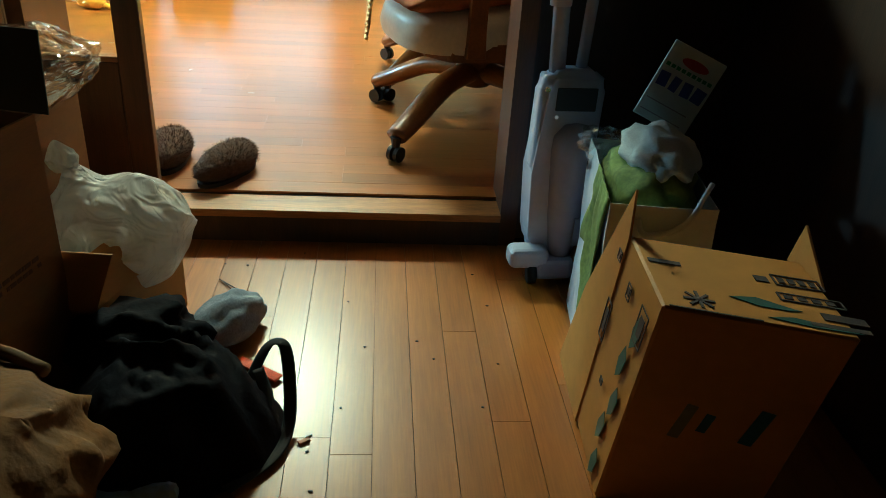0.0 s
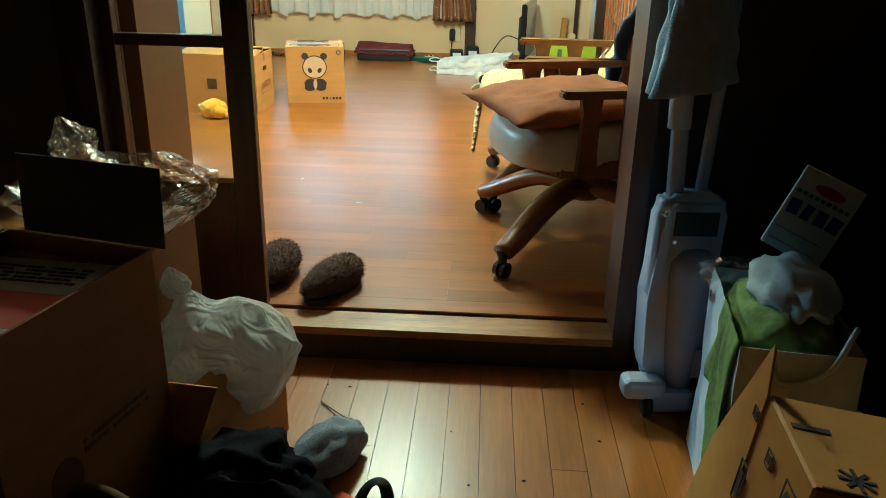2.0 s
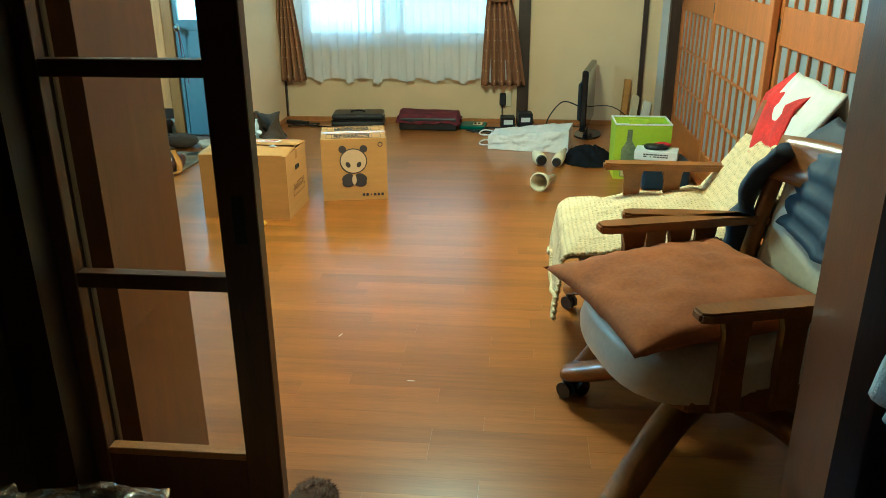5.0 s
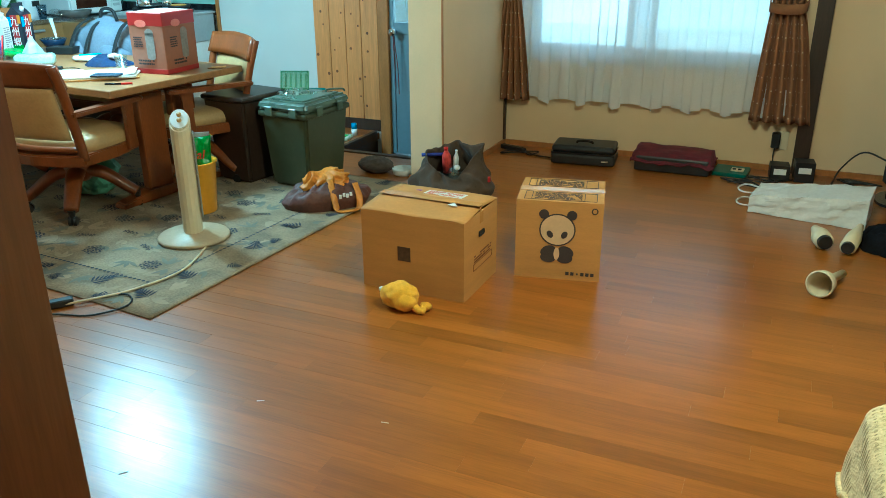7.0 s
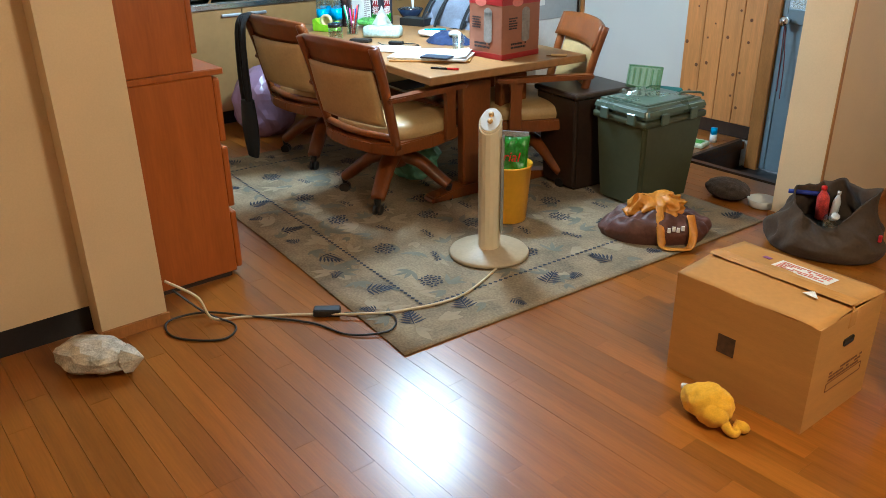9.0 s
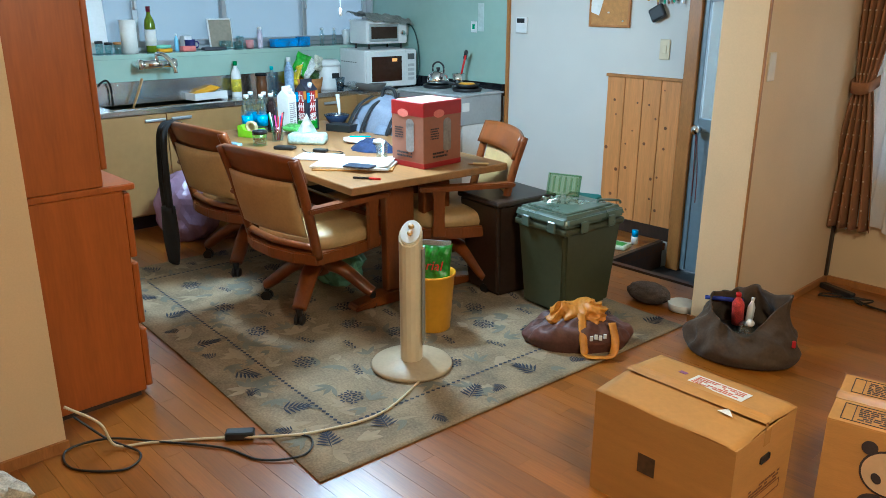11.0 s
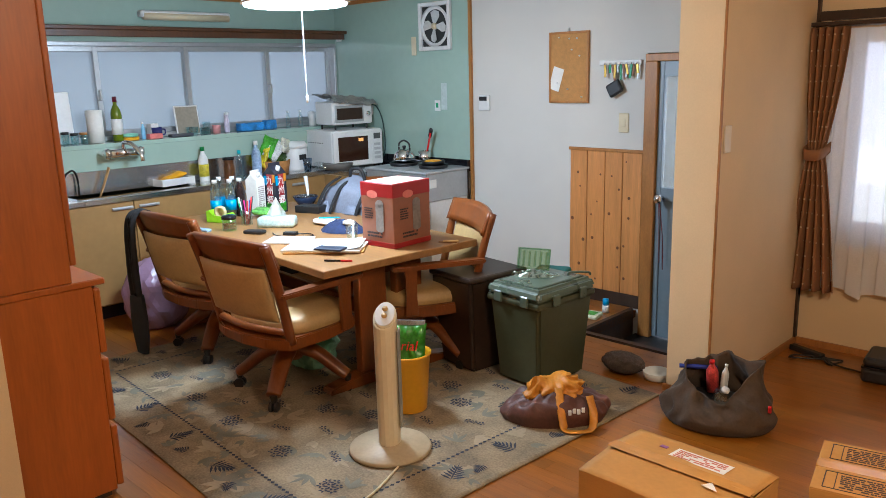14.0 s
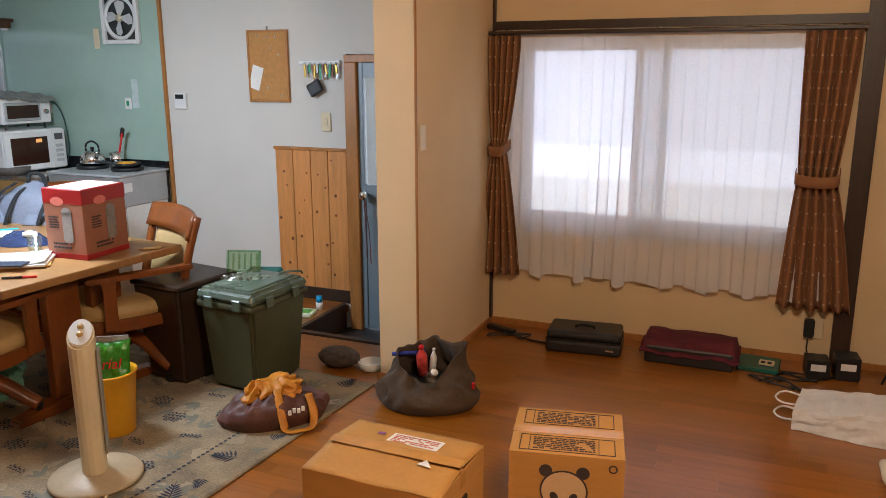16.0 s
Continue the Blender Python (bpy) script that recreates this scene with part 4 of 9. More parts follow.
# blankets and jacket on the chair backs
FLEECE = M("white fleece", (0.7, 0.68, 0.62), 0.95, 0.06, 25, 0.5, sheen=0.4)
RED = M("red plaid wool", (0.42, 0.03, 0.025), 0.9, 0.3, 14, 0.3)
NAVY = M("navy quilted nylon", (0.015, 0.026, 0.05), 0.6, 0.25, 10, 0.2)


def drape(name, label, mat_, y0, y1, top, front_z, back_z, off, seed, x_at, quilt=0.0):
    """Cloth hung over a chair back: down the front side and down the rear."""
    th = thing(name, label, "blanket" if quilt == 0 else "jacket")

    def f(u, v):
        y = y0 + (y1 - y0) * v
        if u < 0.5:
            k = 1 - u / 0.5
            z = top - (top - front_z) * k
        else:
            k = (u - 0.5) / 0.5
            z = top - (top - back_z) * k
        side = -1 if u < 0.5 else 1
        lean = (z - 0.45) * 0.3
        w = 0.02 * noise.noise((y * 7 + seed, z * 4, seed)) + 0.012 * noise.noise((y * 17, z * 6 + seed, 2))
        q = quilt * abs(math.sin(z * 55)) if quilt else 0
        x = x_at + lean + side * (0.028 + off + q) * min(1, abs(u - 0.5) * 8) + w
        return Vector((x, y + 0.03 * noise.noise((z * 4, seed, 1)), z + 0.015 * noise.noise((y * 6, u * 3, seed))))
    part("cloth", sheet(B(), 40, 26, f), mat_, th, smooth=True, thick=0.008)
    return th


drape("white_blanket", "white fleece blanket hung over the armchair back", FLEECE, 2.98, 3.4, 0.93, 0.5, 0.55, 0.02, 1, 0.9)
drape("red_blanket", "red plaid blanket hung behind the white one", RED, 3.2, 3.52, 0.92, 0.62, 0.4, 0.035, 4, 0.915)
jk = drape("down_jacket", "navy quilted down jacket hung over the armchair back", NAVY, 2.42, 2.92, 0.88, 0.6, 0.45, 0.03, 7, 0.88, 0.012)
sl = B()
tube(sl, [(0.86, 2.86, 0.8), (0.80, 2.93, 0.68), (0.79, 2.93, 0.5), (0.80, 2.9, 0.42)], lambda t: 0.05 + 0.003 * math.sin(t * 40), 14, 16, 0.5)
part("sleeve", sl, NAVY, jk, "hanging quilted sleeve", smooth=True)

# slippers
FUR = M("brown fluffy pile", (0.075, 0.035, 0.016), 1.0, 0.3, 60, 1.0, sheen=0.5, dist=0.012)


def slipper(x, y, rz, seed):
    s = thing("slipper", "brown fluffy slipper on the floor by the sill", "slipper", x, y, 0, rz, "pair of slippers")
    b = B()
    r = bmesh.ops.create_icosphere(b, subdivisions=5, radius=1)
    for v in r["verts"]:
        d = v.co.copy()
        toe = 0.5 + 0.5 * d.y
        w = 0.052 + 0.026 * toe
        v.co = Vector((d.x * w, d.y * 0.135, 0.04 + d.z * (0.04 + 0.022 * toe)))
        k = 0.004 * noise.noise(d * 14 + Vector((seed, 0, 0))) + 0.004 * noise.noise(d * 33)
        v.co += d * k
        if v.co.z < 0.002:
            v.co.z = 0.002
        if abs(d.y - 0.1) < 0.5 and d.z > 0.4 and abs(math.sin(d.y * 22)) > 0.85:
            v.co.z -= 0.004
    part("upper", b, FUR, s, smooth=True)
    hairs = B()
    random.seed(seed)
    vs = [v for v in range(900)]
    for _ in vs:
        a, z = random.uniform(0, 2 * math.pi), random.uniform(-0.3, 1)
        d = Vector((math.cos(a) * math.sqrt(1 - z * z), math.sin(a) * math.sqrt(1 - z * z), z))
        toe = 0.5 + 0.5 * d.y
        p = Vector((d.x * (0.052 + 0.026 * toe), d.y * 0.135, 0.04 + d.z * (0.04 + 0.022 * toe)))
        if p.z < 0.004:
            continue
        t = d.cross(Vector((random.random(), random.random(), random.random()))).normalized() * 0.0013
        e = p + d * 0.012 + t * 3
        hairs.faces.new([hairs.verts.new(q) for q in (p - t, p + t, e)])
    h = part("fluff", hairs, FUR, s, "loose fluffy pile")
    h["kind"] = "stuff"
    part("sole", prism(B(), [(0.055 * math.cos(a) * (1 + 0.35 * max(0, math.sin(a))), 0.125 * math.sin(a)) for a in (2 * math.pi * k / 20 for k in range(20))], 0.0, 0.012), BLACK, s, "dark sole")


slipper(-0.155, 2.075, -24, 3)
slipper(-0.345, 2.17, 4, 9)

# ---- cardboard boxes ----
def flat_mark(bm, m, w, h, d=0.0012):
    box(bm, (-w / 2, -h / 2, 0), (w / 2, h / 2, d), 0, m)


def print_lines(parent, m, w, h, rows, seed, mat_=None, name="print", fill=0.9):
    """Unreadable print: short bars in rows, on the plane of m."""
    b = B()
    rr = random.Random(seed)
    for r in range(rows):
        y = h / 2 - h * (r + 0.5) / rows
        x = -w / 2
        while x < w / 2 - 0.006:
            L = min(rr.uniform(0.006, 0.022) * max(1, w / 0.16), w / 2 - x)
            if rr.random() < fill:
                flat_mark(b, m @ pose(x + L / 2, y, 0), L * 0.82, h / rows * 0.55, 0.0008)
            x += L
    ob = part(name, b, mat_ or INK, parent, "rows of unreadable dark print")
    return ob


def outline(bm, m, w, h, t=0.003):
    for cx, cy, a, b_ in ((0, h / 2, w, t), (0, -h / 2, w, t), (w / 2, 0, t, h), (-w / 2, 0, t, h)):
        flat_mark(bm, m @ pose(cx, cy, 0), a, b_)


def board_walls(bm, w, d, h, t=0.005):
    """Four thin box walls and a floor, outside w x d x h, centred on z axis."""
    def ring(a, b, z):
        return [bm.verts.new((x * a, y * b, z)) for x, y in ((-1, -1), (1, -1), (1, 1), (-1, 1))]
    rings = [ring(w / 2, d / 2, 0), ring(w / 2, d / 2, h), ring(w / 2 - t, d / 2 - t, h), ring(w / 2 - t, d / 2 - t, t)]
    bm.faces.new(list(reversed(rings[0])))
    bm.faces.new(rings[3])
    for lo, hi in zip(rings, rings[1:]):
        for k in range(4):
            j = (k + 1) % 4
            bm.faces.new((lo[k], lo[j], hi[j], hi[k]))
    return bm


big = thing("moving_box", "large closed cardboard box with bulging taped top", "box", -1.275, 4.645, 0, -1.0)
W, D, H = 0.46, 0.355, 0.338
part("body", board_walls(B(), W, D, H), CARD, big)


def lid_f(sgn):
    def f(u, v):
        x = -W / 2 + W * u
        y = sgn * (D / 2) * (1 - v)
        return Vector((x, y, H + 0.004 + 0.016 * v + 0.004 * noise.noise((u * 3, v * 2, sgn)) - 0.006 * (u > 0.97)))
    return f


part("flap", sheet(B(), 16, 8, lid_f(-1)), CARD, big, smooth=True, thick=0.005)
part("flap", sheet(B(), 16, 8, lid_f(1)), CARD, big, smooth=True, thick=0.005)
part("tape", sheet(B(), 16, 3, lambda u, v: Vector((-W / 2 + W * u, -0.025 + 0.05 * v, H + 0.0255 + 0.002 * noise.noise((u * 9, v, 0))))), TAPE, big, "glossy brown packing tape")
part("tape", sheet(B(), 3, 6, lambda u, v: Vector((W / 2 + 0.001 - 0.03 * u * (v < 0.3), -0.02 + 0.04 * u, H + 0.02 - 0.07 * v))), TAPE, big, "tape end folded over the edge")
paper_m = pose(0.03, 0.085, H + 0.0185, -5)
b = B(); flat_mark(b, paper_m, 0.18, 0.075, 0.001)
part("shipping_label", b, PAPER, big, "white shipping label with torn tape")
print_lines(big, pose(0.03, 0.085, H + 0.0197, -5), 0.16, 0.06, 5, 3, M("pale red print", (0.5, 0.16, 0.12), 0.7))
b = B(); prism(b, [(0, 0), (0.05, -0.005), (0.02, 0.03)], 0, 0.001, pose(0.1, -0.05, H + 0.0225, 4))
part("torn_label", b, PAPER, big, "torn scrap of paper")
b = B(); flat_mark(b, pose(-0.1, 0.1, H + 0.017, -5), 0.025, 0.018)
part("sticker", b, M("purple sticker", (0.25, 0.1, 0.25), 0.6), big)
b = B(); flat_mark(b, pose(-0.035, -D / 2 - 0.0005, 0.17, 90), 0.058, 0.062)
part("square_mark", b, M("dark brown print", (0.08, 0.045, 0.025), 0.7, 0.3, 60), big, "dark brown printed square")
b = B(); box(b, (-0.028, -0.011, 0), (0.028, 0.011, 0.0012), 0.004, pose(W / 2 + 0.0005, 0.0, 0.245, 90, 0, 90))
part("hand_hole", b, BLACK, big, "dark punched hand hole")
print_lines(big, pose(W / 2 + 0.0005, 0.02, 0.15, 90, 0, 90), 0.19, 0.035, 3, 5, M("brown print", (0.16, 0.07, 0.03), 0.7))
b = B(); outline(b, pose(W / 2 + 0.0005, 0.02, 0.115, 90, 0, 90), 0.2, 0.028, 0.002)
part("printed_frame", b, M("brown print", (0.16, 0.07, 0.03), 0.7), big)

pb = thing("moving_box", "cardboard moving box with a black and white emblem", "box", -0.81, 5.005, 0, 12.0)
W2, D2, H2 = 0.36, 0.33, 0.345
part("body", board_walls(B(), W2, D2, H2), CARD, pb)
for sgn in (-1, 1):
    part("flap", box(B(), (-W2 / 2, min(sgn * D2 / 2, sgn * 0.002), H2), (W2 / 2, max(sgn * D2 / 2, sgn * 0.002), H2 + 0.005), 0.001), CARD, pb)
part("tape", box(B(), (-W2 / 2 - 0.001, -0.026, H2 + 0.0052), (W2 / 2 + 0.001, 0.026, H2 + 0.0062)), TAPE, pb, "yellow-brown packing tape")
part("tape", box(B(), (W2 / 2 + 0.0003, -0.026, H2 - 0.06), (W2 / 2 + 0.0013, 0.026, H2 + 0.006)), TAPE, pb, "tape end on the side")
part("tape", box(B(), (-W2 / 2 - 0.0013, -0.026, H2 - 0.06), (-W2 / 2 - 0.0003, 0.026, H2 + 0.006)), TAPE, pb, "tape end on the side")
for yc, sd in ((-0.095, 1), (0.095, 2)):
    b = B(); outline(b, pose(0.0, yc, H2 + 0.0053), 0.3, 0.105, 0.003)
    flat_mark(b, pose(-0.12, yc, H2 + 0.0053), 0.0025, 0.1)
    flat_mark(b, pose(0.1, yc, H2 + 0.0053), 0.0025, 0.1)
    part("printed_table", b, INK, pb)
    print_lines(pb, pose(-0.01, yc, H2 + 0.0053), 0.2, 0.085, 7, 20 + sd)


def disc(bm, m, rx, ry, d=0.001, n=28):
    prism(bm, [(rx * math.cos(2 * math.pi * k / n), ry * math.sin(2 * math.pi * k / n)) for k in range(n)], 0, d, m)


EMB_W = M("pale emblem print", (0.58, 0.42, 0.26), 0.7, 0.05, 10, 0.05)
fm = lambda x, z, rot=0: pose(x, -D2 / 2 - 0.0005, z, 90, 0, 0) @ pose(0, 0, 0, 0, 0, rot)
for x, z, rot, lift, rx, ry, mt in (
        (-0.063, 0.292, 0, 0, 0.021, 0.021, INK), (0.053, 0.292, 0, 0, 0.021, 0.021, INK), (-0.005, 0.225, 0, 0.0003, 0.076, 0.072, INK),
        (-0.04, 0.128, 25, 0, 0.034, 0.024, INK), (0.035, 0.128, -25, 0, 0.034, 0.024, INK), (-0.038, 0.1, 0, 0.0003, 0.034, 0.024, INK),
        (0.03, 0.1, 0, 0.0003, 0.034, 0.024, INK), (-0.005, 0.225, 0, 0.0014, 0.07, 0.066, EMB_W), (-0.004, 0.118, 0, 0.0014, 0.012, 0.028, EMB_W),
        (-0.035, 0.205, 30, 0.0026, 0.012, 0.017, INK), (0.025, 0.205, -30, 0.0026, 0.012, 0.017, INK)):
    q = B()
    disc(q, fm(x, z, rot) @ pose(0, 0, lift), rx, ry)
    part("emblem_disc", q, mt, pb, "black print" if mt is INK else "pale print")
b = B(); disc(b, fm(0.145, 0.315), 0.014, 0.014)
part("round_mark", b, INK, pb)
b = B(); disc(b, fm(0.145, 0.315) @ pose(0, 0, 0.0012), 0.009, 0.009)
part("round_mark_centre", b, CARD, pb)
b = B()
for k in range(6):
    flat_mark(b, fm(0.045 + 0.021 * k, 0.03), 0.014 if k != 2 else 0.007, 0.015 if k != 2 else 0.008)
part("mark_bar", b, INK, pb, "row of plain dark printed blocks")

# yellow plush heap in front of the big box
YEL = M("yellow plush", (0.8, 0.46, 0.035), 0.95, 0.15, 40, 0.8, sheen=0.5, dist=0.008)
toy = thing("plush_toy", "crumpled yellow plush toy lying on the floor", "toy", -1.27, 4.335, 0, 10)
part("body", blob(B(), (0, 0, 0.052), (0.078, 0.06, 0.055), 0.12, 8, 4, 2, 0, 0.12), YEL, toy, smooth=True)
part("head", blob(B(), (0.03, -0.03, 0.04), (0.05, 0.04, 0.04), 0.12, 8, 3, 7, 0, 0.1), YEL, toy, smooth=True)
ft = tube(B(), [(0.055, -0.02, 0.03), (0.085, -0.045, 0.02), (0.105, -0.04, 0.012), (0.1, -0.02, 0.02)], lambda t: 0.016 - 0.004 * t, 8, 5)
part("foot", ft, YEL, toy, smooth=True)
part("foot", blob(B(), (0.11, -0.01, 0.02), (0.025, 0.02, 0.018), 0.2, 9, 2, 1, 0), YEL, toy, smooth=True)
part("tag", blob(B(), (-0.075, 0.005, 0.07), (0.012, 0.012, 0.01), 0.2, 5, 2), WHITE, toy, "small white tag")

# black hard case and cloth-covered case along the window wall
CASE = M("scuffed black hard case", (0.018, 0.018, 0.019), 0.4, 0.35, 7, 0.1)
c1 = thing("hard_case", "black hard case with a top handle on the floor", "case", -1.14, 6.755, 0, 6)
part("body", box(B(), (-0.205, -0.12, 0), (0.205, 0.12, 0.075), 0.02, seg=3), CASE, c1)
part("lid", box(B(), (-0.2, -0.117, 0.079), (0.2, 0.117, 0.125), 0.02, seg=3), CASE, c1)
part("seam", box(B(), (-0.203, -0.119, 0.072), (0.203, 0.119, 0.082)), BLACKG, c1)
part("handle", tube(B(), [(-0.05, -0.02, 0.122), (-0.045, -0.03, 0.137), (0, -0.03, 0.142), (0.045, -0.03, 0.137), (0.05, -0.02, 0.122)], 0.007), BLACKG, c1, smooth=True)
part("latch", box(B(), (0.12, -0.124, 0.03), (0.165, -0.118, 0.042), 0.002), CHROME, c1)
c2 = thing("storage_case", "black case half covered by a dark maroon cloth", "case", -0.58, 6.8, 0, 0)
part("body", box(B(), (-0.225, -0.13, 0), (0.225, 0.13, 0.1), 0.012, seg=2), CASE, c2)
MAROON = M("dark maroon cloth", (0.09, 0.014, 0.022), 0.9, 0.3, 14, 0.4)
c3 = thing("cover_cloth", "dark maroon folded cloth lying on the case", "cloth", -0.58, 6.8, 0.1)


def cov(u, v):
    x, y = -0.25 + 0.5 * u, -0.145 + 0.29 * v
    z = 0.012 + 0.028 * (1 - (2 * v - 1) ** 2) * (0.6 + 0.4 * math.cos(3 * u)) + 0.012 * noise.noise((u * 5, v * 4, 0))
    if abs(x) > 0.228 or y < -0.132:
        z -= 0.05 + 0.02 * noise.noise((u * 9, v * 9, 2))
    return Vector((x, y, z))


part("cloth", sheet(B(), 40, 24, cov), MAROON, c3, smooth=True, thick=0.006)
gb = thing("circuit_box", "flat green box with a small pale plate", "box", -0.235, 6.83, 0, -4)
GREENP = M("dark green plastic", (0.02, 0.1, 0.075), 0.4, 0.2, 12, 0.1)
part("body", box(B(), (-0.1, -0.1, 0), (0.1, 0.1, 0.025), 0.004), GREENP, gb)
part("plate", box(B(), (0.0, -0.045, 0.025), (0.075, 0.02, 0.035), 0.003), IVORY, gb)
part("plug", box(B(), (0.01, -0.04, 0.035), (0.03, -0.02, 0.042), 0.002), BLACK, gb)
part("plug", box(B(), (0.042, -0.04, 0.035), (0.062, -0.02, 0.042), 0.002), BLACK, gb)
for seed_, c in ((1, (-0.15, 6.62)), (2, (-0.02, 6.72)), (3, (0.5, 6.85)), (4, (-1.6, 6.78))):
    rr = random.Random(seed_)
    cb = thing("cable", "tangled thin black cable lying on the floor", "cable", c[0], c[1], 0)
    pts = [(rr.uniform(-0.14, 0.14), rr.uniform(-0.07, 0.07), 0.006 + 0.008 * rr.random()) for _ in range(9)]
    part("wire", tube(B(), pts, 0.004, 6, 7), BLACK, cb, smooth=True)
ad = thing("power_strip", "black power strip with cable at the wall corner", "power strip", -1.66, 6.84, 0, -20)
part("body", box(B(), (-0.1, -0.02, 0), (0.1, 0.02, 0.03), 0.005), BLACK, ad)
part("wire", tube(B(), [(0.1, 0, 0.012), (0.2, -0.02, 0.006), (0.33, 0.0, 0.006), (0.4, -0.05, 0.006)], 0.005, 6), BLACK, ad, smooth=True)
for lx, ly, hz in ((0.035, 6.83, 0.09), (0.17, 6.84, 0.12)):
    bx = thing("small_box", "small black carton with a white label", "box", lx, ly, 0, 6, "black cartons by the post")
    part("body", box(B(), (-0.055, -0.06, 0), (0.055, 0.06, hz), 0.003), BLACK, bx)
    b = B(); flat_mark(b, pose(0.0, -0.0605, hz * 0.6, 90), 0.07, 0.035)
    part("label_plate", b, PAPER, bx, "white label")
so = thing("wall_socket", "ivory wall socket with a black adapter plugged in", "socket")
part("plate", box(B(), (-0.02, NW - 0.009, 0.135), (0.06, NW - 0.001, 0.25), 0.003), IVORY, so)
part("adapter", box(B(), (-0.035, NW - 0.05, 0.15), (0.015, NW - 0.009, 0.245), 0.006), BLACK, so)
part("wire", tube(B(), [(-0.01, NW - 0.035, 0.15), (-0.012, NW - 0.05, 0.08), (0.02, NW - 0.06, 0.01), (0.1, NW - 0.09, 0.006)], 0.004, 6), BLACK, so, smooth=True)

# white paper bag lying on its side
WPAP = M("white kraft paper", (0.72, 0.7, 0.66), 0.75, 0.06, 6, 0.4, dist=0.01)
bag = thing("paper_bag", "white paper carrier bag lying on its side", "bag", 0.21, 6.19, 0, -9)


def bag_f(u, v):
    x = -0.28 + 0.56 * u
    th = 0.155 * (0.55 + 0.45 * u) + 0.006
    a = v * 4
    if a < 1:
        y, z = -0.14 + 0.0 * a, th * a
    elif a < 2:
        y, z = -0.14 + 0.28 * (a - 1), th
    elif a < 3:
        y, z = 0.14, th * (3 - a)
    else:
        y, z = 0.14 - 0.28 * (a - 3), 0.002
    w = 0.010 * noise.noise((u * 5, v * 8, 3)) + 0.005 * noise.noise((u * 14, v * 18, 1))
    return Vector((x, y + w, max(0.002, z + w)))


part("body", sheet(B(), 36, 40, bag_f), WPAP, bag, thick=0.0012)
part("base", box(B(), (0.278, -0.138, 0.003), (0.28, 0.138, 0.158)), WPAP, bag)
for zz in (0.012, 0.085):
    part("handle", tube(B(), [(-0.27, -0.06, zz), (-0.34, -0.05, zz - 0.003), (-0.37, 0, zz), (-0.34, 0.05, zz + 0.01), (-0.27, 0.06, zz)], 0.005, 6), WPAP, bag, smooth=True)

# television seen edge-on
tv = thing("television", "small black flat television on a stand, turned aside", "television", 0.64, 6.6, 0, 80)
part("panel", box(B(), (-0.32, -0.012, 0.09), (0.32, 0.03, 0.52), 0.008), BLACKG, tv)
part("screen", box(B(), (-0.30, -0.0135, 0.115), (0.30, -0.0121, 0.505)), M("dark screen glass", (0.006, 0.006, 0.007), 0.08), tv)
part("back_shell", box(B(), (-0.2, 0.03, 0.14), (0.2, 0.065, 0.42), 0.015), BLACK, tv)
part("neck", box(B(), (-0.05, 0.0, 0.012), (0.05, 0.03, 0.1), 0.005), BLACK, tv)
part("stand", prism(B(), [(0.16 * math.cos(2 * math.pi * k / 24), 0.1 * math.sin(2 * math.pi * k / 24)) for k in range(24)], 0, 0.014), BLACKG, tv)
part("wire", tube(B(), [(0.05, 0.06, 0.2), (0.08, 0.2, 0.23), (0.1, 0.3, 0.12), (0.12, 0.34, 0.01)], 0.005, 6), BLACK, tv, smooth=True)
part("wire", tube(B(), [(-0.05, 0.05, 0.22), (-0.1, -0.18, 0.24), (-0.06, -0.35, 0.1), (0.0, -0.36, 0.01)], 0.004, 6), BLACK, tv, smooth=True)
for x, w, h, lean, mt, lb in ((0.93, 0.05, 0.36, 8, CARD, "brown"), (1.0, 0.06, 0.24, 14, IVORY, "cream"), (1.09, 0.07, 0.2, 20, WHITE, "white")):
    bd_ = thing("board", lb + " narrow board leaning in the corner", "board", x, 6.9, 0, 20, "boards leaning in the corner")
    part("plank", box(B(), (-w / 2, -0.01, 0), (w / 2, 0.01, h), 0.002, pose(0, 0, 0.012, -lean, lean)), mt, bd_)

# dark cloth, funnels, green wine carton, blue case
dk = thing("dark_cloth", "crumpled black cloth on the floor", "cloth", 0.585, 5.85, 0)
part("cloth", heap(B(), 0.18, 0.21, 0.08, 5, 0.035), M("black cloth", (0.007, 0.007, 0.009), 0.9, 0.3, 12, 0.4, spec=0.08), dk, smooth=True)
fn = thing("funnel", "cream plastic funnel nozzle lying on the floor", "nozzle", 0.25, 5.09, 0.056, -22)
b = lathe(B(), [(0.05, 0.0), (0.056, 0.0), (0.05, 0.05), (0.026, 0.1), (0.018, 0.12), (0.017, 0.26), (0.013, 0.26), (0.014, 0.12), (0.045, 0.05), (0.05, 0.0)], m=pose(0, 0, 0, -97), seg=24)
bmesh.ops.delete(b, geom=[q for q in b.faces if len(q.verts) > 4], context="FACES_ONLY")
part("cup", b, IVORY, fn, smooth=True)
for nm, x, y, r, L, rz in (("brush_head", 0.275, 5.66, 0.042, 0.16, 15), ("nozzle", 0.375, 5.64, 0.036, 0.3, -12)):
    q = thing(nm, "cream plastic nozzle lying on the floor", "nozzle", x, y, r, rz)
    part("shell", lathe(B(), [(0.0, -0.002), (r, 0.0), (r * 1.02, L * 0.4), (r * 0.6, L * 0.8), (r * 0.45, L), (0, L + 0.002)], m=pose(0, 0, 0, -88), seg=20), IVORY, q, smooth=True)
    part("bristle", lathe(B(), [(r * 0.75, -0.02), (r * 0.8, 0.0)], m=pose(0, 0, 0, -88), seg=16), BLACK, q, "dark mouth")
LIME = M("lime green carton", (0.42, 0.52, 0.07), 0.45, 0.05, 6, 0.03)
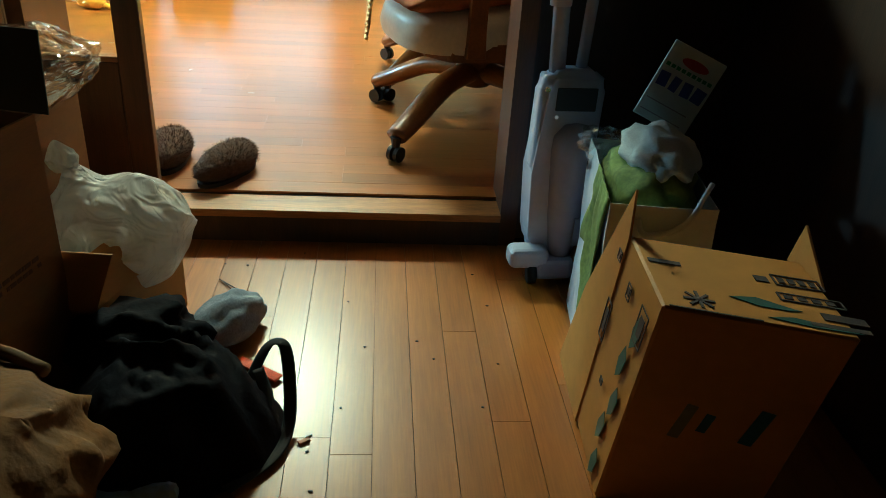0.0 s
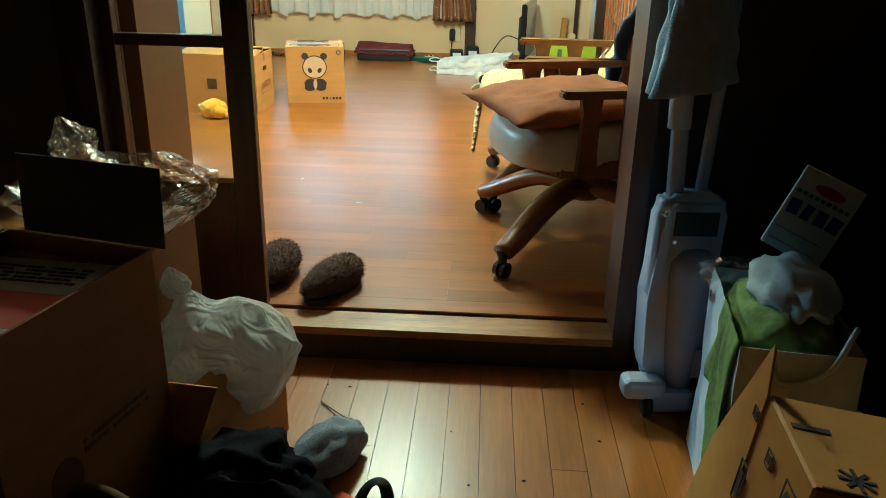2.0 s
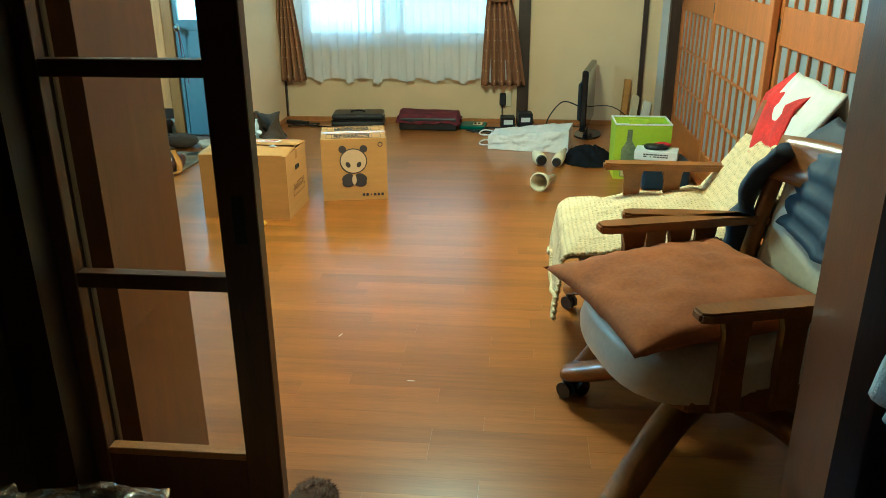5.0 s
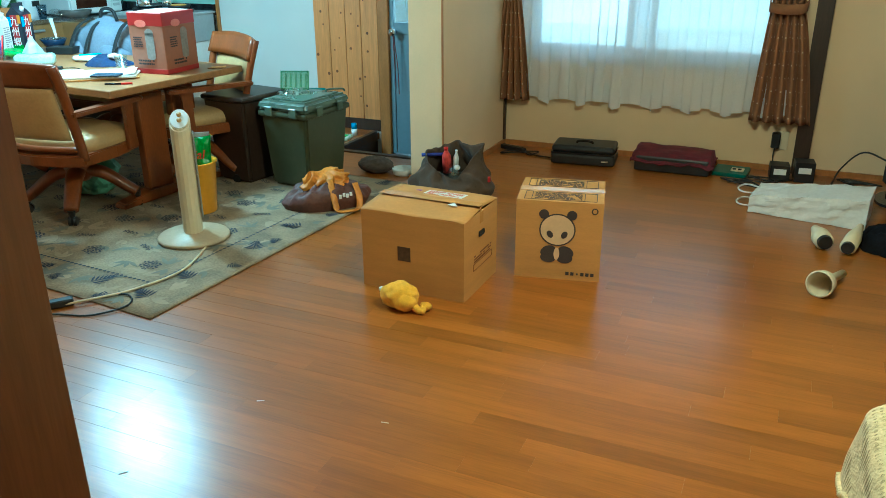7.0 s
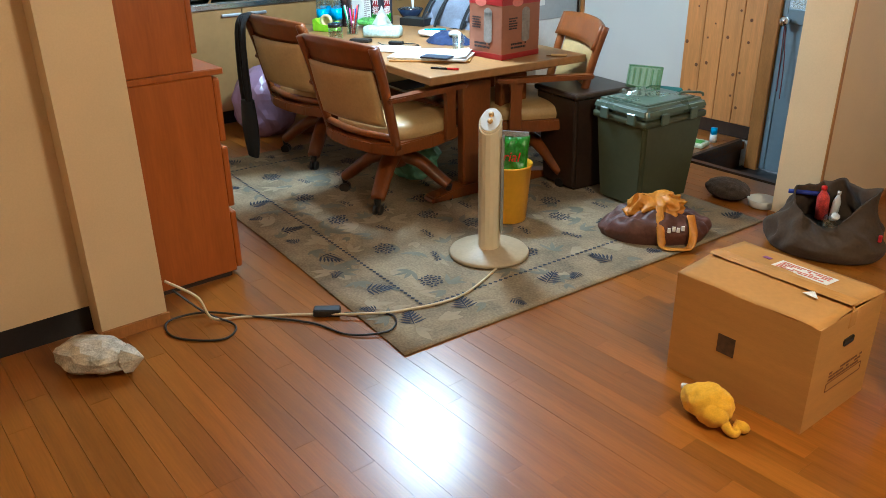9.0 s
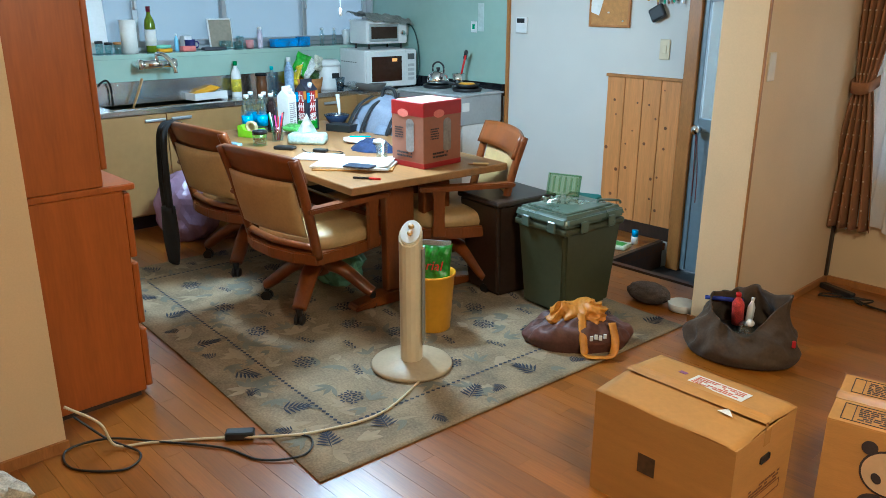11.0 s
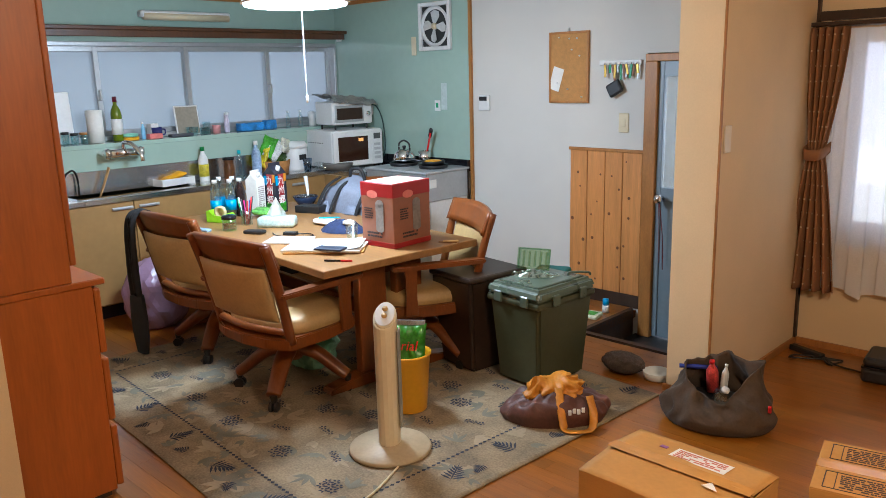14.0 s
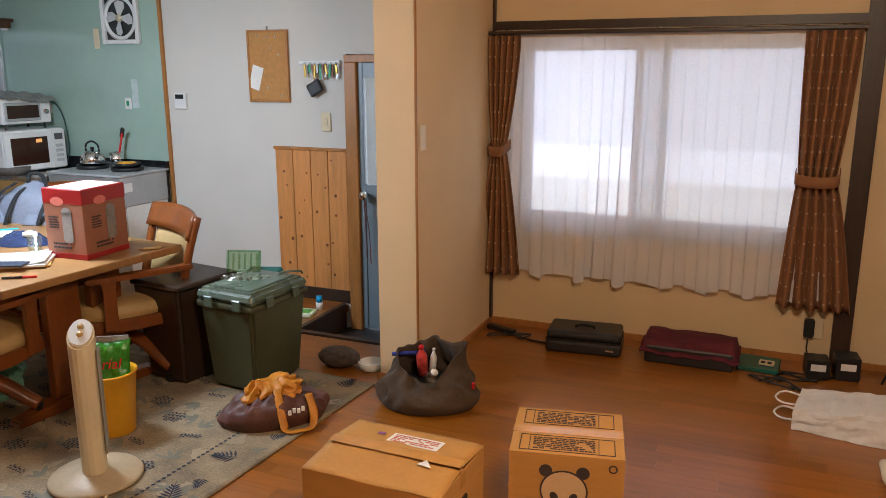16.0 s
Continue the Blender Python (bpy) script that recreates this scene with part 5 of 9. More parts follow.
gx = thing("wine_carton", "open lime green carton with a bottle printed on it", "box", 0.87, 5.53, 0, 0)
part("body", board_walls(B(), 0.33, 0.26, 0.335, 0.005), LIME, gx)
q = B()
for a, b_ in (((-0.167, -0.132, 0.33), (0.167, -0.124, 0.338)), ((-0.167, 0.124, 0.33), (0.167, 0.132, 0.338)), ((-0.167, -0.124, 0.33), (-0.159, 0.124, 0.338)), ((0.159, -0.124, 0.33), (0.167, 0.124, 0.338))):
    box(q, a, b_)
part("rim", q, WHITE, gx, "white carton rim")
part("inner_tray", box(B(), (-0.155, -0.12, 0.285), (0.155, 0.12, 0.29)), WHITE, gx)
part("divider", box(B(), (-0.06, 0.08, 0.29), (0.06, 0.118, 0.322), 0.002), LIME, gx)
b = B(); prism(b, [(-0.045, -0.15), (0.045, -0.15), (0.045, 0.02), (0.016, 0.07), (0.014, 0.14), (-0.014, 0.14), (-0.016, 0.07), (-0.045, 0.02)], 0, 0.0012, pose(-0.08, -0.1305, 0.165, 90))
part("printed_bottle", b, M("printed bottle", (0.16, 0.19, 0.12), 0.4, 0.3, 12), gx, "printed dark bottle shape")
b = B(); flat_mark(b, pose(-0.08, -0.1318, 0.062, 90), 0.08, 0.085)
part("printed_label", b, M("pale print", (0.55, 0.5, 0.3), 0.5), gx, "pale printed bottle label")
bl = thing("tool_case", "dark blue plastic tool case on the floor", "case", 0.975, 5.27, 0, 4)
BLUE = M("dark blue plastic", (0.012, 0.03, 0.055), 0.4, 0.2, 10, 0.1)
part("body", box(B(), (-0.135, -0.11, 0), (0.135, 0.11, 0.17), 0.015, seg=2), BLUE, bl)
part("clasp", box(B(), (-0.155, -0.03, 0.05), (-0.136, 0.03, 0.11), 0.004), M("red plastic", (0.5, 0.03, 0.02), 0.4), bl, "red clasp")
wb = thing("small_carton", "small white carton with tools lying on it", "box", 0.93, 5.25, 0.17, -14)
part("body", box(B(), (-0.12, -0.07, 0), (0.12, 0.07, 0.055), 0.002), WHITE, wb)
print_lines(wb, pose(0, -0.0705, 0.03, 90), 0.14, 0.025, 2, 44)
gl = thing("work_glove", "black and red work gloves lying on the carton", "gloves", 0.92, 5.25, 0.225)
part("glove", blob(B(), (0, 0, 0.014), (0.075, 0.045, 0.018), 0.3, 8, 3, 4, 0, 0.2), BLACK, gl, smooth=True)
part("glove", blob(B(), (0.04, 0.02, 0.02), (0.05, 0.03, 0.016), 0.3, 8, 3, 9, 0, 0.2), M("red knit", (0.4, 0.03, 0.03), 0.9), gl, smooth=True)

# grey-brown sack with bottles by the post
SACK = M("olive grey felt cloth", (0.06, 0.04, 0.025), 0.95, 0.2, 8, 0.5, fine=12, sheen=0.3, dist=0.006)
sk = thing("carry_bag", "olive grey slouching cloth bag standing open", "bag", -1.645, 5.74, 0, 20)


def sack_f(u, v):
    """Slack sides bulging over the floor, rising to a wide tilted mouth with one pointed corner."""
    a = 2 * math.pi * u
    c, q = math.cos(a), math.sin(a)
    mouth = v ** 1.7
    bulge = math.sin(math.pi * (0.3 + 0.62 * v)) ** 0.5
    x = (0.222 * bulge * (1 - mouth) + 0.115 * mouth) * c * (1 + 0.08 * abs(c)) - 0.025 * mouth
    y = (0.165 * bulge * (1 - mouth) + 0.1 * mouth) * q + 0.015 * mouth
    z = 0.004 + 0.215 * v + mouth * (0.07 * q + 0.02 * math.sin(2 * a + 0.6))
    ear = math.exp(-((a - 0.12) / 0.24) ** 2) + math.exp(-((a - 6.4) / 0.24) ** 2)
    x += 0.075 * ear * v ** 3
    z += 0.055 * ear * v ** 4
    fold = noise.noise((3.2 * c, 3.2 * q + 2 * v, 1.7 * v))
    crease = 1 - 2.2 * abs(noise.noise((2.2 * c + 1.5 * v, 2.2 * q, 2.4 * v + 5)))
    k = (0.028 * fold + 0.016 * crease) * min(1, 4 * v) * (1 - 0.4 * mouth)
    return Vector((x + k * c, y + k * q, max(0.003, z + 0.4 * k)))


sb = sheet(B(), 84, 30, sack_f)
bmesh.ops.remove_doubles(sb, verts=sb.verts, dist=1e-5)
part("cloth", sb, SACK, sk, smooth=True, thick=0.006)
part("lining", prism(B(), [(-0.02 + 0.14 * math.cos(2 * math.pi * k / 24), 0.015 + 0.1 * math.sin(2 * math.pi * k / 24)) for k in range(24)], 0.11, 0.112), BLACK, sk, "dark inside")
part("red_tab", box(B(), (0.2, -0.06, 0.1), (0.215, -0.045, 0.13), 0.003), M("red tab", (0.4, 0.02, 0.02), 0.6), sk, "small red tab")


def small_bottle(name, label, x, y, z, rz, tilt, r, h, mat_, cap_):
    bt = thing(name, label, "bottle", x, y, z, rz)
    part("body", lathe(B(), [(0.0, 0.0), (r, 0.002), (r, h * 0.62), (r * 0.95, h * 0.68), (r * 0.4, h * 0.86), (r * 0.38, h * 0.9), (0, h * 0.9)], m=pose(0, 0, 0, tilt), seg=20), mat_, bt, smooth=True)
    part("cap", lathe(B(), [(r * 0.45, h * 0.9), (r * 0.47, h), (0.0, h)], m=pose(0, 0, 0, tilt), seg=16), cap_, bt, smooth=True)
    return bt


REDP = M("red plastic", (0.5, 0.02, 0.02), 0.35, 0.1, 8, 0.02)
small_bottle("spray_bottle", "red capped bottle standing in the bag", -1.69, 5.775, 0.125, 0, 8, 0.026, 0.15, M("red white label", (0.5, 0.08, 0.07), 0.4, 0.5, 30), REDP)
small_bottle("white_tube", "white tube standing in the bag", -1.645, 5.78, 0.125, 0, -10, 0.016, 0.13, WHITE, WHITE)
PET = clear("clear bottle plastic", (0.85, 0.95, 0.97), 0.05, 0.6)
small_bottle("water_bottle", "clear plastic bottle lying in the bag", -1.63, 5.69, 0.115, 60, 35, 0.036, 0.1, PET, WHITE)
pen = thing("blue_umbrella", "blue folded stick lying over the bag rim", "stick", -1.76, 5.77, 0.222, 30)
part("rod", tube(B(), [(-0.08, 0, 0), (0.08, 0, 0.0)], 0.01, 8, 2), M("blue cloth", (0.02, 0.03, 0.2), 0.6), pen, smooth=True)

# brown and orange tote bag
TOTE = M("dark brown nylon", (0.085, 0.034, 0.024), 0.55, 0.25, 8, 0.5, fine=9, dist=0.008)
ORG = M("orange tan nylon", (0.5, 0.22, 0.05), 0.5, 0.15, 8, 0.4, dist=0.008)
tt = thing("tote_bag", "dark brown tote bag with orange handles, slumped", "bag", -2.215, 5.33, 0, 45)


def tote_f(u, v):
    """A slumped soft bag with gathers running to its mouth."""
    a = 2 * math.pi * u
    c, q = math.cos(a), math.sin(a)
    prof = math.cos(v * math.pi / 2) ** 0.55 if v < 1 else 0.0
    gather = 0.055 * math.sin(11 * a + 3 * noise.noise((2 * c, 2 * q, 1))) * v * (1 - v) * 2
    out = (1 + 0.12 * noise.noise((1.5 * c, 1.5 * q, 2)) + gather) * (1.04 - 0.1 * (1 - min(1, v * 5)))
    z = 0.002 + 0.15 * math.sin(v * math.pi / 2) ** 0.8 * (1 - 0.35 * abs(c) ** 2) + 0.02 * noise.noise((5 * c * prof, 5 * q * prof, 4)) * min(1, 3 * v)
    return Vector((0.245 * out * prof * c, 0.15 * out * prof * q, max(0.002, z)))


tbag = sheet(B(), 96, 28, tote_f)
bmesh.ops.remove_doubles(tbag, verts=tbag.verts, dist=1e-4)
part("body", tbag, TOTE, tt, smooth=True)
part("top_cloth", film_bag(0.13, 0.09, 0.11, ((-0.07, 0.05, 0.05), (0.08, 0.02, 0.035)), 3, 0.045), ORG, tt, "crumpled orange tan top", smooth=True).matrix_basis = pose(0.0, 0.01, 0.075, 14, -12, 0)
hb = B()
pts = [(0.0, -0.07, 0.165), (0.0, -0.13, 0.115), (0.005, -0.165, 0.05), (0.015, -0.185, 0.018), (0.07, -0.195, 0.016), (0.125, -0.18, 0.02), (0.14, -0.15, 0.075), (0.13, -0.105, 0.14)]
tube(hb, pts, 0.018, 8, 8, 0.2)
part("handle", hb, ORG, tt, "orange webbing handle", smooth=True)
b = B()
for k in range(4):
    box(b, (0.03 + 0.02 * k, -0.158 + 0.004 * k, 0.075 + 0.006 * (k % 2)), (0.043 + 0.02 * k, -0.15 + 0.004 * k, 0.095 + 0.006 * (k % 2)), 0.0)
part("mark_bar", b, PAPER, tt, "pale plain lettering blocks")
# grey fur cushion-stone and white dish
st_ = thing("fur_ball", "grey brown fluffy oval cushion on the floor", "cushion", -2.275, 6.0, 0, 0)
part("fur", blob(B(), (0, 0, 0.048), (0.115, 0.085, 0.052), 0.06, 12, 4, 3, 0), M("grey brown fur", (0.07, 0.05, 0.04), 1.0, 0.3, 50, 1.0, sheen=0.4, dist=0.01), st_, smooth=True)
ds = thing("pet_dish", "white plastic dish on the floor", "dish", -2.095, 6.02, 0, 15)
db = B()
lathe(db, [(0.052, 0.0), (0.062, 0.004), (0.07, 0.04), (0.066, 0.042), (0.055, 0.012), (0.0, 0.01)], seg=28)
part("bowl", db, WHITE, ds, smooth=True)
# crumpled newspaper parcel
NEWS = M("printed newspaper", (0.5, 0.46, 0.38), 0.85, 0.35, 22, 0.4, dist=0.008)
nw = thing("newspaper_parcel", "crumpled newspaper parcel on the floor by the wall", "parcel", -2.7, 3.03, 0, 40)
part("paper", blob(B(), (0, 0, 0.05), (0.14, 0.085, 0.058), 0.16, 6, 3, 8, 0, 0.22), NEWS, nw)
part("tip", lathe(B(), [(0.05, 0.0), (0.0, 0.06)], m=pose(0.12, 0.0, 0.05, 0, 80), seg=7), NEWS, nw)
# extension cable across the floor to the fan
CORDW = M("cream cable", (0.6, 0.5, 0.33), 0.5)
ec = thing("extension_cable", "cream mains cable running to the fan base", "cable")
part("wire", tube(B(), [(-2.86, 3.34, 0.16), (-2.78, 3.42, 0.1), (-2.74, 3.45, 0.02), (-2.7, 3.55, 0.006), (-2.58, 3.72, 0.006), (-2.42, 3.88, 0.02), (-2.35, 4.02, 0.014), (-2.3, 4.25, 0.014), (-2.38, 4.5, 0.014), (-2.44, 4.6, 0.016)], 0.005, 6, 8), CORDW, ec, smooth=True)
part("switch_box", box(B(), (-0.05, -0.022, 0), (0.05, 0.022, 0.03), 0.005, pose(-2.52, 3.8, 0.002, 0, 0, 52)), BLACK, ec, "black in-line switch box")
bc = thing("loose_cable", "thin black cable coiled on the floor", "cable")
part("wire", tube(B(), [(-2.85, 3.36, 0.12), (-2.78, 3.44, 0.03), (-2.66, 3.5, 0.005), (-2.6, 3.42, 0.005), (-2.72, 3.3, 0.005), (-2.84, 3.32, 0.008), (-2.82, 3.45, 0.01), (-2.68, 3.58, 0.006), (-2.5, 3.72, 0.006), (-2.34, 3.78, 0.006), (-2.26, 3.9, 0.014), (-2.35, 3.97, 0.014), (-2.48, 3.85, 0.008)], 0.004, 6, 8), BLACK, bc, smooth=True)

# ---- dining corner ----
RUG = M("sand and grey woven rug", (0.235, 0.185, 0.12), 0.95, 0.36, 5, 0.5, fine=22, sheen=0.2, dist=0.003)
RUGP = M("faded beige rug leaves", (0.31, 0.25, 0.17), 0.95, 0.1, 10, 0.2)
RUGD = M("dark navy rug motif", (0.03, 0.035, 0.05), 0.95, 0.25, 20, 0.2)
RUGG = M("faded grey green rug leaves", (0.17, 0.16, 0.125), 0.95, 0.16, 14, 0.3, fine=16)
RUG_X, RUG_Y, RUG_T = 2.46, 1.99, 0.225     # length, depth, border width
rr = random.Random(3)
rg = thing("rug", "sand coloured rug with dark flower clusters and dotted border", "rug", -2.104, 3.85, 0, -3.6)


def rug_z(x, y):
    """Height of the pile: nearly flat, with one long fold crease."""
    crease = math.exp(-((x + 1.2 + 0.05 * y) / 0.03) ** 2)
    return 0.0075 + 0.0012 * noise.noise((x * 3, y * 3, 3)) + 0.007 * crease


part("weave", sheet(B(), 98, 20, lambda u, v: Vector((-RUG_X * (1 - u), RUG_Y * v + 0.02 * math.sin(math.pi * u) * (1 - v), rug_z(-RUG_X * (1 - u), RUG_Y * v)))), RUG, rg, smooth=True, thick=0.006)


def on_rug(bm, outline_, m, lift):
    """A thin woven patch that follows the pile."""
    vs = [m @ Vector((x, y, 0)) for x, y in outline_]
    bm.faces.new([bm.verts.new((p.x, p.y, rug_z(p.x, p.y) + lift)) for p in vs])


def leaf_pts(L, w, n=5):
    top = [(L * k / n, w * math.sin(math.pi * k / n) * (1 - 0.35 * k / n)) for k in range(n + 1)]
    return top + [(x, -y) for x, y in reversed(top[1:-1])]


def strew(name, count, material, label, l0, l1, w, lift):
    """Faded leaves woven into the field and the border."""
    bm = B()
    for _ in range(count):
        cx, cy, a = -rr.uniform(0.06, RUG_X - 0.1), rr.uniform(0.06, RUG_Y - 0.1), rr.uniform(0, 360)
        for k in range(rr.randint(2, 4)):
            on_rug(bm, leaf_pts(rr.uniform(l0, l1), w * rr.uniform(0.6, 1.2)), pose(cx, cy, 0, 0, 0, a + 38 * k), lift)
    tagged(part(name, bm, material, rg, label), kind="stuff")


strew("pale_leaves", 150, RUGP, "faint pale leaf pattern", 0.05, 0.11, 0.02, 0.0012)
strew("grey_leaves", 170, RUGG, "faded grey green leaf pattern", 0.04, 0.1, 0.016, 0.0016)
dots = B()
diamond = [(0.011, 0), (0, 0.0085), (-0.011, 0), (0, -0.0085)]
edge_in = RUG_T + 0.018
for k in range(int((RUG_X - 2 * edge_in) / 0.0262)):
    for y in (edge_in, RUG_Y - edge_in):
        on_rug(dots, diamond, pose(-edge_in - 0.0262 * k, y, 0), 0.0025)
for k in range(int((RUG_Y - 2 * edge_in) / 0.0262)):
    for x in (-edge_in, -RUG_X + edge_in):
        on_rug(dots, diamond, pose(x, edge_in + 0.0262 * (k + 1), 0, 0, 0, 90), 0.0025)
tagged(part("dotted_line", dots, RUGD, rg, "dark dotted border line"), kind="stuff")
mot = B()


def rosette(cx, cy, r):
    for k in range(5):
        on_rug(mot, [(r * 0.36 * math.cos(q), r * 0.25 * math.sin(q)) for q in (n * math.pi / 3 for n in range(6))],
               pose(cx, cy, 0, 0, 0, 72 * k + 20) @ pose(r * 0.6, 0, 0), 0.0025)


def bunch(cx, cy, big, turn):
    """A lozenge of rosettes, seven or three."""
    r = 0.022 if big else 0.02
    spots = [(0, 0), (1, 0), (-1, 0), (0.5, 0.75), (-0.5, 0.75), (0.5, -0.75), (-0.5, -0.75)] if big else [(0, 0.1), (0.95, 0), (-0.9, 0.15)]
    for x, y in spots:
        p = pose(cx, cy, 0, 0, 0, turn) @ Vector((x * r * 1.75, y * r * 1.75, 0))
        rosette(p.x, p.y, r * rr.uniform(0.9, 1.05))


def sprig(cx, cy, size, turn):
    """A feathery branch: a stem with toothed leaves to both sides."""
    base = pose(cx, cy, 0, 0, 0, turn)
    on_rug(mot, leaf_pts(0.15 * size, 0.004 * size), base, 0.0025)
    for k in range(6):
        for side in (-1, 1):
            on_rug(mot, leaf_pts((0.062 - 0.006 * k) * size, 0.006 * size), base @ pose(0.016 * (k + 1) * size, 0, 0, 0, 0, side * (62 - 6 * k)), 0.0025)


x, row = -RUG_T - 0.17, 0
while x > -RUG_X + RUG_T + 0.06:
    y, k = RUG_T + 0.16 + 0.13 * (row % 2), row
    while y < RUG_Y - RUG_T - 0.06:
        bunch(x + rr.uniform(-0.02, 0.02), y + rr.uniform(-0.02, 0.02), k % 2 == 0, rr.uniform(-25, 25))
        y, k = y + 0.25, k + 1
    x, row = x - 0.2, row + 1
x, k = -0.14, 0
while x > -RUG_X + 0.1:
    for y in (RUG_T * 0.5, RUG_Y - RUG_T * 0.5):
        sprig(x + rr.uniform(-0.02, 0.02), y + rr.uniform(-0.03, 0.03), (1.0, 0.62)[k % 2], rr.uniform(20, 160) + 180 * (k % 2))
    x, k = x - 0.185, k + 1
y = 0.36
while y < RUG_Y - 0.25:
    for x in (-RUG_T * 0.5, -RUG_X + RUG_T * 0.5):
        sprig(x + rr.uniform(-0.03, 0.03), y, (1.0, 0.62)[k % 2], rr.uniform(110, 250) + 180 * (k % 2))
    y, k = y + 0.185, k + 1
tagged(part("motif_print", mot, RUGD, rg, "scattered dark flower and leaf motifs"), kind="stuff")

# table
tb_ = thing("dining_table", "oiled wooden trestle dining table, cluttered", "table", -3.93, 5.255, 0, -5)
tp = box(B(), (-0.94, -0.475, 0.632), (0.94, 0.475, 0.67), 0.006, seg=2)
part("tabletop", tp, TABLEW, tb_)
for sx in (-1, 1):
    part("apron", box(B(), (sx * 0.78 - 0.03, -0.36, 0.595), (sx * 0.78 + 0.03, 0.36, 0.631), 0.004), CHAIRW, tb_)
    for y0 in (-0.2, 0.03):
        part("leg", box(B(), (sx * 0.78 - 0.028, y0, 0.07), (sx * 0.78 + 0.028, y0 + 0.17, 0.595), 0.01, seg=2), CHAIRW, tb_)
    ft = B()
    prism(ft, [(-0.4, 0.012), (-0.39, 0.04), (-0.2, 0.07), (0.2, 0.07), (0.39, 0.04), (0.4, 0.012)], -0.045, 0.045, pose(sx * 0.78, 0, 0, 90, 0, 90))
    bmesh.ops.bevel(ft, geom=list(ft.edges), offset=0.008, segments=2, affect="EDGES")
    part("foot", ft, CHAIRW, tb_)
part("stretcher", box(B(), (-0.75, -0.02, 0.28), (0.75, 0.02, 0.36), 0.006), CHAIRW, tb_)

g = "swivel chairs round the dining table"
lab = "wooden swivel dining chair with cream leatherette back, on castors"
swivel_chair("dining_chair", lab, -3.39, 4.74, 5, CHAIRW, LEATHER, 0.28, 31, g)
swivel_chair("dining_chair", "wooden swivel dining chair with a black strap bag over its back", -4.22, 4.86, 4, CHAIRW, LEATHER, 0.29, 35, g)
swivel_chair("dining_chair", lab, -3.22, 5.47, 152, CHAIRW, LEATHER, 0.29, 30, g)
swivel_chair("dining_chair", "wooden swivel dining chair with a grey backpack on it", -4.2, 5.86, 178, CHAIRW, LEATHER, 0.29, 30, g)

# black strap bag over the second chair
STRAP = M("black webbing", (0.012, 0.012, 0.013), 0.85, 0.2, 30, 0.3)
bg = thing("strap_bag", "black cloth bag with long straps hung over the chair back", "bag")
cx, cy = -4.46, 4.5
for dx, wd_, low in ((0.0, 0.075, 0.3), (0.06, 0.05, 0.18)):
    route = smooth_path([(0, cy + 0.13, 0.6), (0, cy + 0.09, 0.79), (0, cy + 0.03, 0.835), (0, cy - 0.035, 0.78), (0, cy - 0.05, 0.55), (0.01, cy - 0.045, low)], 8)

    def strap_f(u, v):
        k = min(len(route) - 1, int(u * (len(route) - 1) + 0.5))
        p = route[k]
        wide = wd_ * (1 - 0.35 * math.sin(math.pi * u) ** 2)
        return Vector((cx + dx + p.x + wide * (v - 0.5), p.y + 0.012 * math.sin(v * 9 + u * 4 + dx * 50) - 0.004 * (dx > 0), p.z))
    part("strap", sheet(B(), 40, 10, strap_f), STRAP, bg, smooth=True, thick=0.004)


def pouch(u, v):
    a = 2 * math.pi * u
    w = 0.03 + 0.06 * math.sin(math.pi * min(1, 0.1 + v * 0.75)) ** 1.0
    return Vector((cx + 0.03 + w * math.cos(a), cy - 0.045 + 0.035 * math.sin(a) * (1 - 0.4 * v), 0.03 + 0.33 * (1 - v)))


pc = sheet(B(), 20, 14, pouch)
bmesh.ops.remove_doubles(pc, verts=pc.verts, dist=1e-5)
bmesh.ops.holes_fill(pc, edges=[e for e in pc.edges if e.is_boundary])
part("pouch", pc, STRAP, bg, smooth=True)

# grey backpack
GREY = M("grey blue canvas", (0.19, 0.205, 0.25), 0.85, 0.12, 12, 0.4)
bp = thing("backpack", "grey canvas backpack with black straps on a chair", "backpack", -4.22, 5.86, 0.46, 15)
part("body", blob(B(), (0, 0, 0.2), (0.25, 0.15, 0.215), 0.1, 7, 4, 2, 0.0, 0.25), GREY, bp, smooth=True)
part("front_pocket", blob(B(), (0.1, -0.12, 0.14), (0.15, 0.075, 0.12), 0.1, 7, 4, 6, 0.0, 0.25), GREY, bp, smooth=True)
part("side_pocket", blob(B(), (-0.14, -0.1, 0.15), (0.11, 0.07, 0.13), 0.1, 7, 4, 3, 0.0, 0.25), GREY, bp, smooth=True)
for x in (-0.14, -0.03, 0.17):
    part("strap", tube(B(), [(x + 0.03, 0.02, 0.415), (x + 0.01, -0.11, 0.36), (x - 0.02, -0.2, 0.2), (x - 0.03, -0.19, 0.03)], 0.018, 6, 6, 0.3), STRAP, bp, smooth=True)
part("grab_handle", tube(B(), [(-0.02, 0.0, 0.4), (0.0, 0.0, 0.47), (0.07, 0.0, 0.47), (0.1, 0.0, 0.4)], 0.011, 6), STRAP, bp, smooth=True)
part("zip", tube(B(), [(-0.02, -0.19, 0.19), (0.1, -0.2, 0.21), (0.22, -0.17, 0.19)], 0.005, 6), BLACK, bp, "dark zip line", smooth=True)
PLAST = clear("thin clear plastic", (0.93, 0.95, 0.96), 0.12, 0.55)
wbg = thing("plastic_bag", "crumpled white plastic bag beside the backpack", "bag", -4.42, 5.8, 0.46)
part("film", blob(B(), (0, 0, 0.12), (0.1, 0.08, 0.14), 0.25, 7, 4, 3, 0, 0.3), PLAST, wbg)

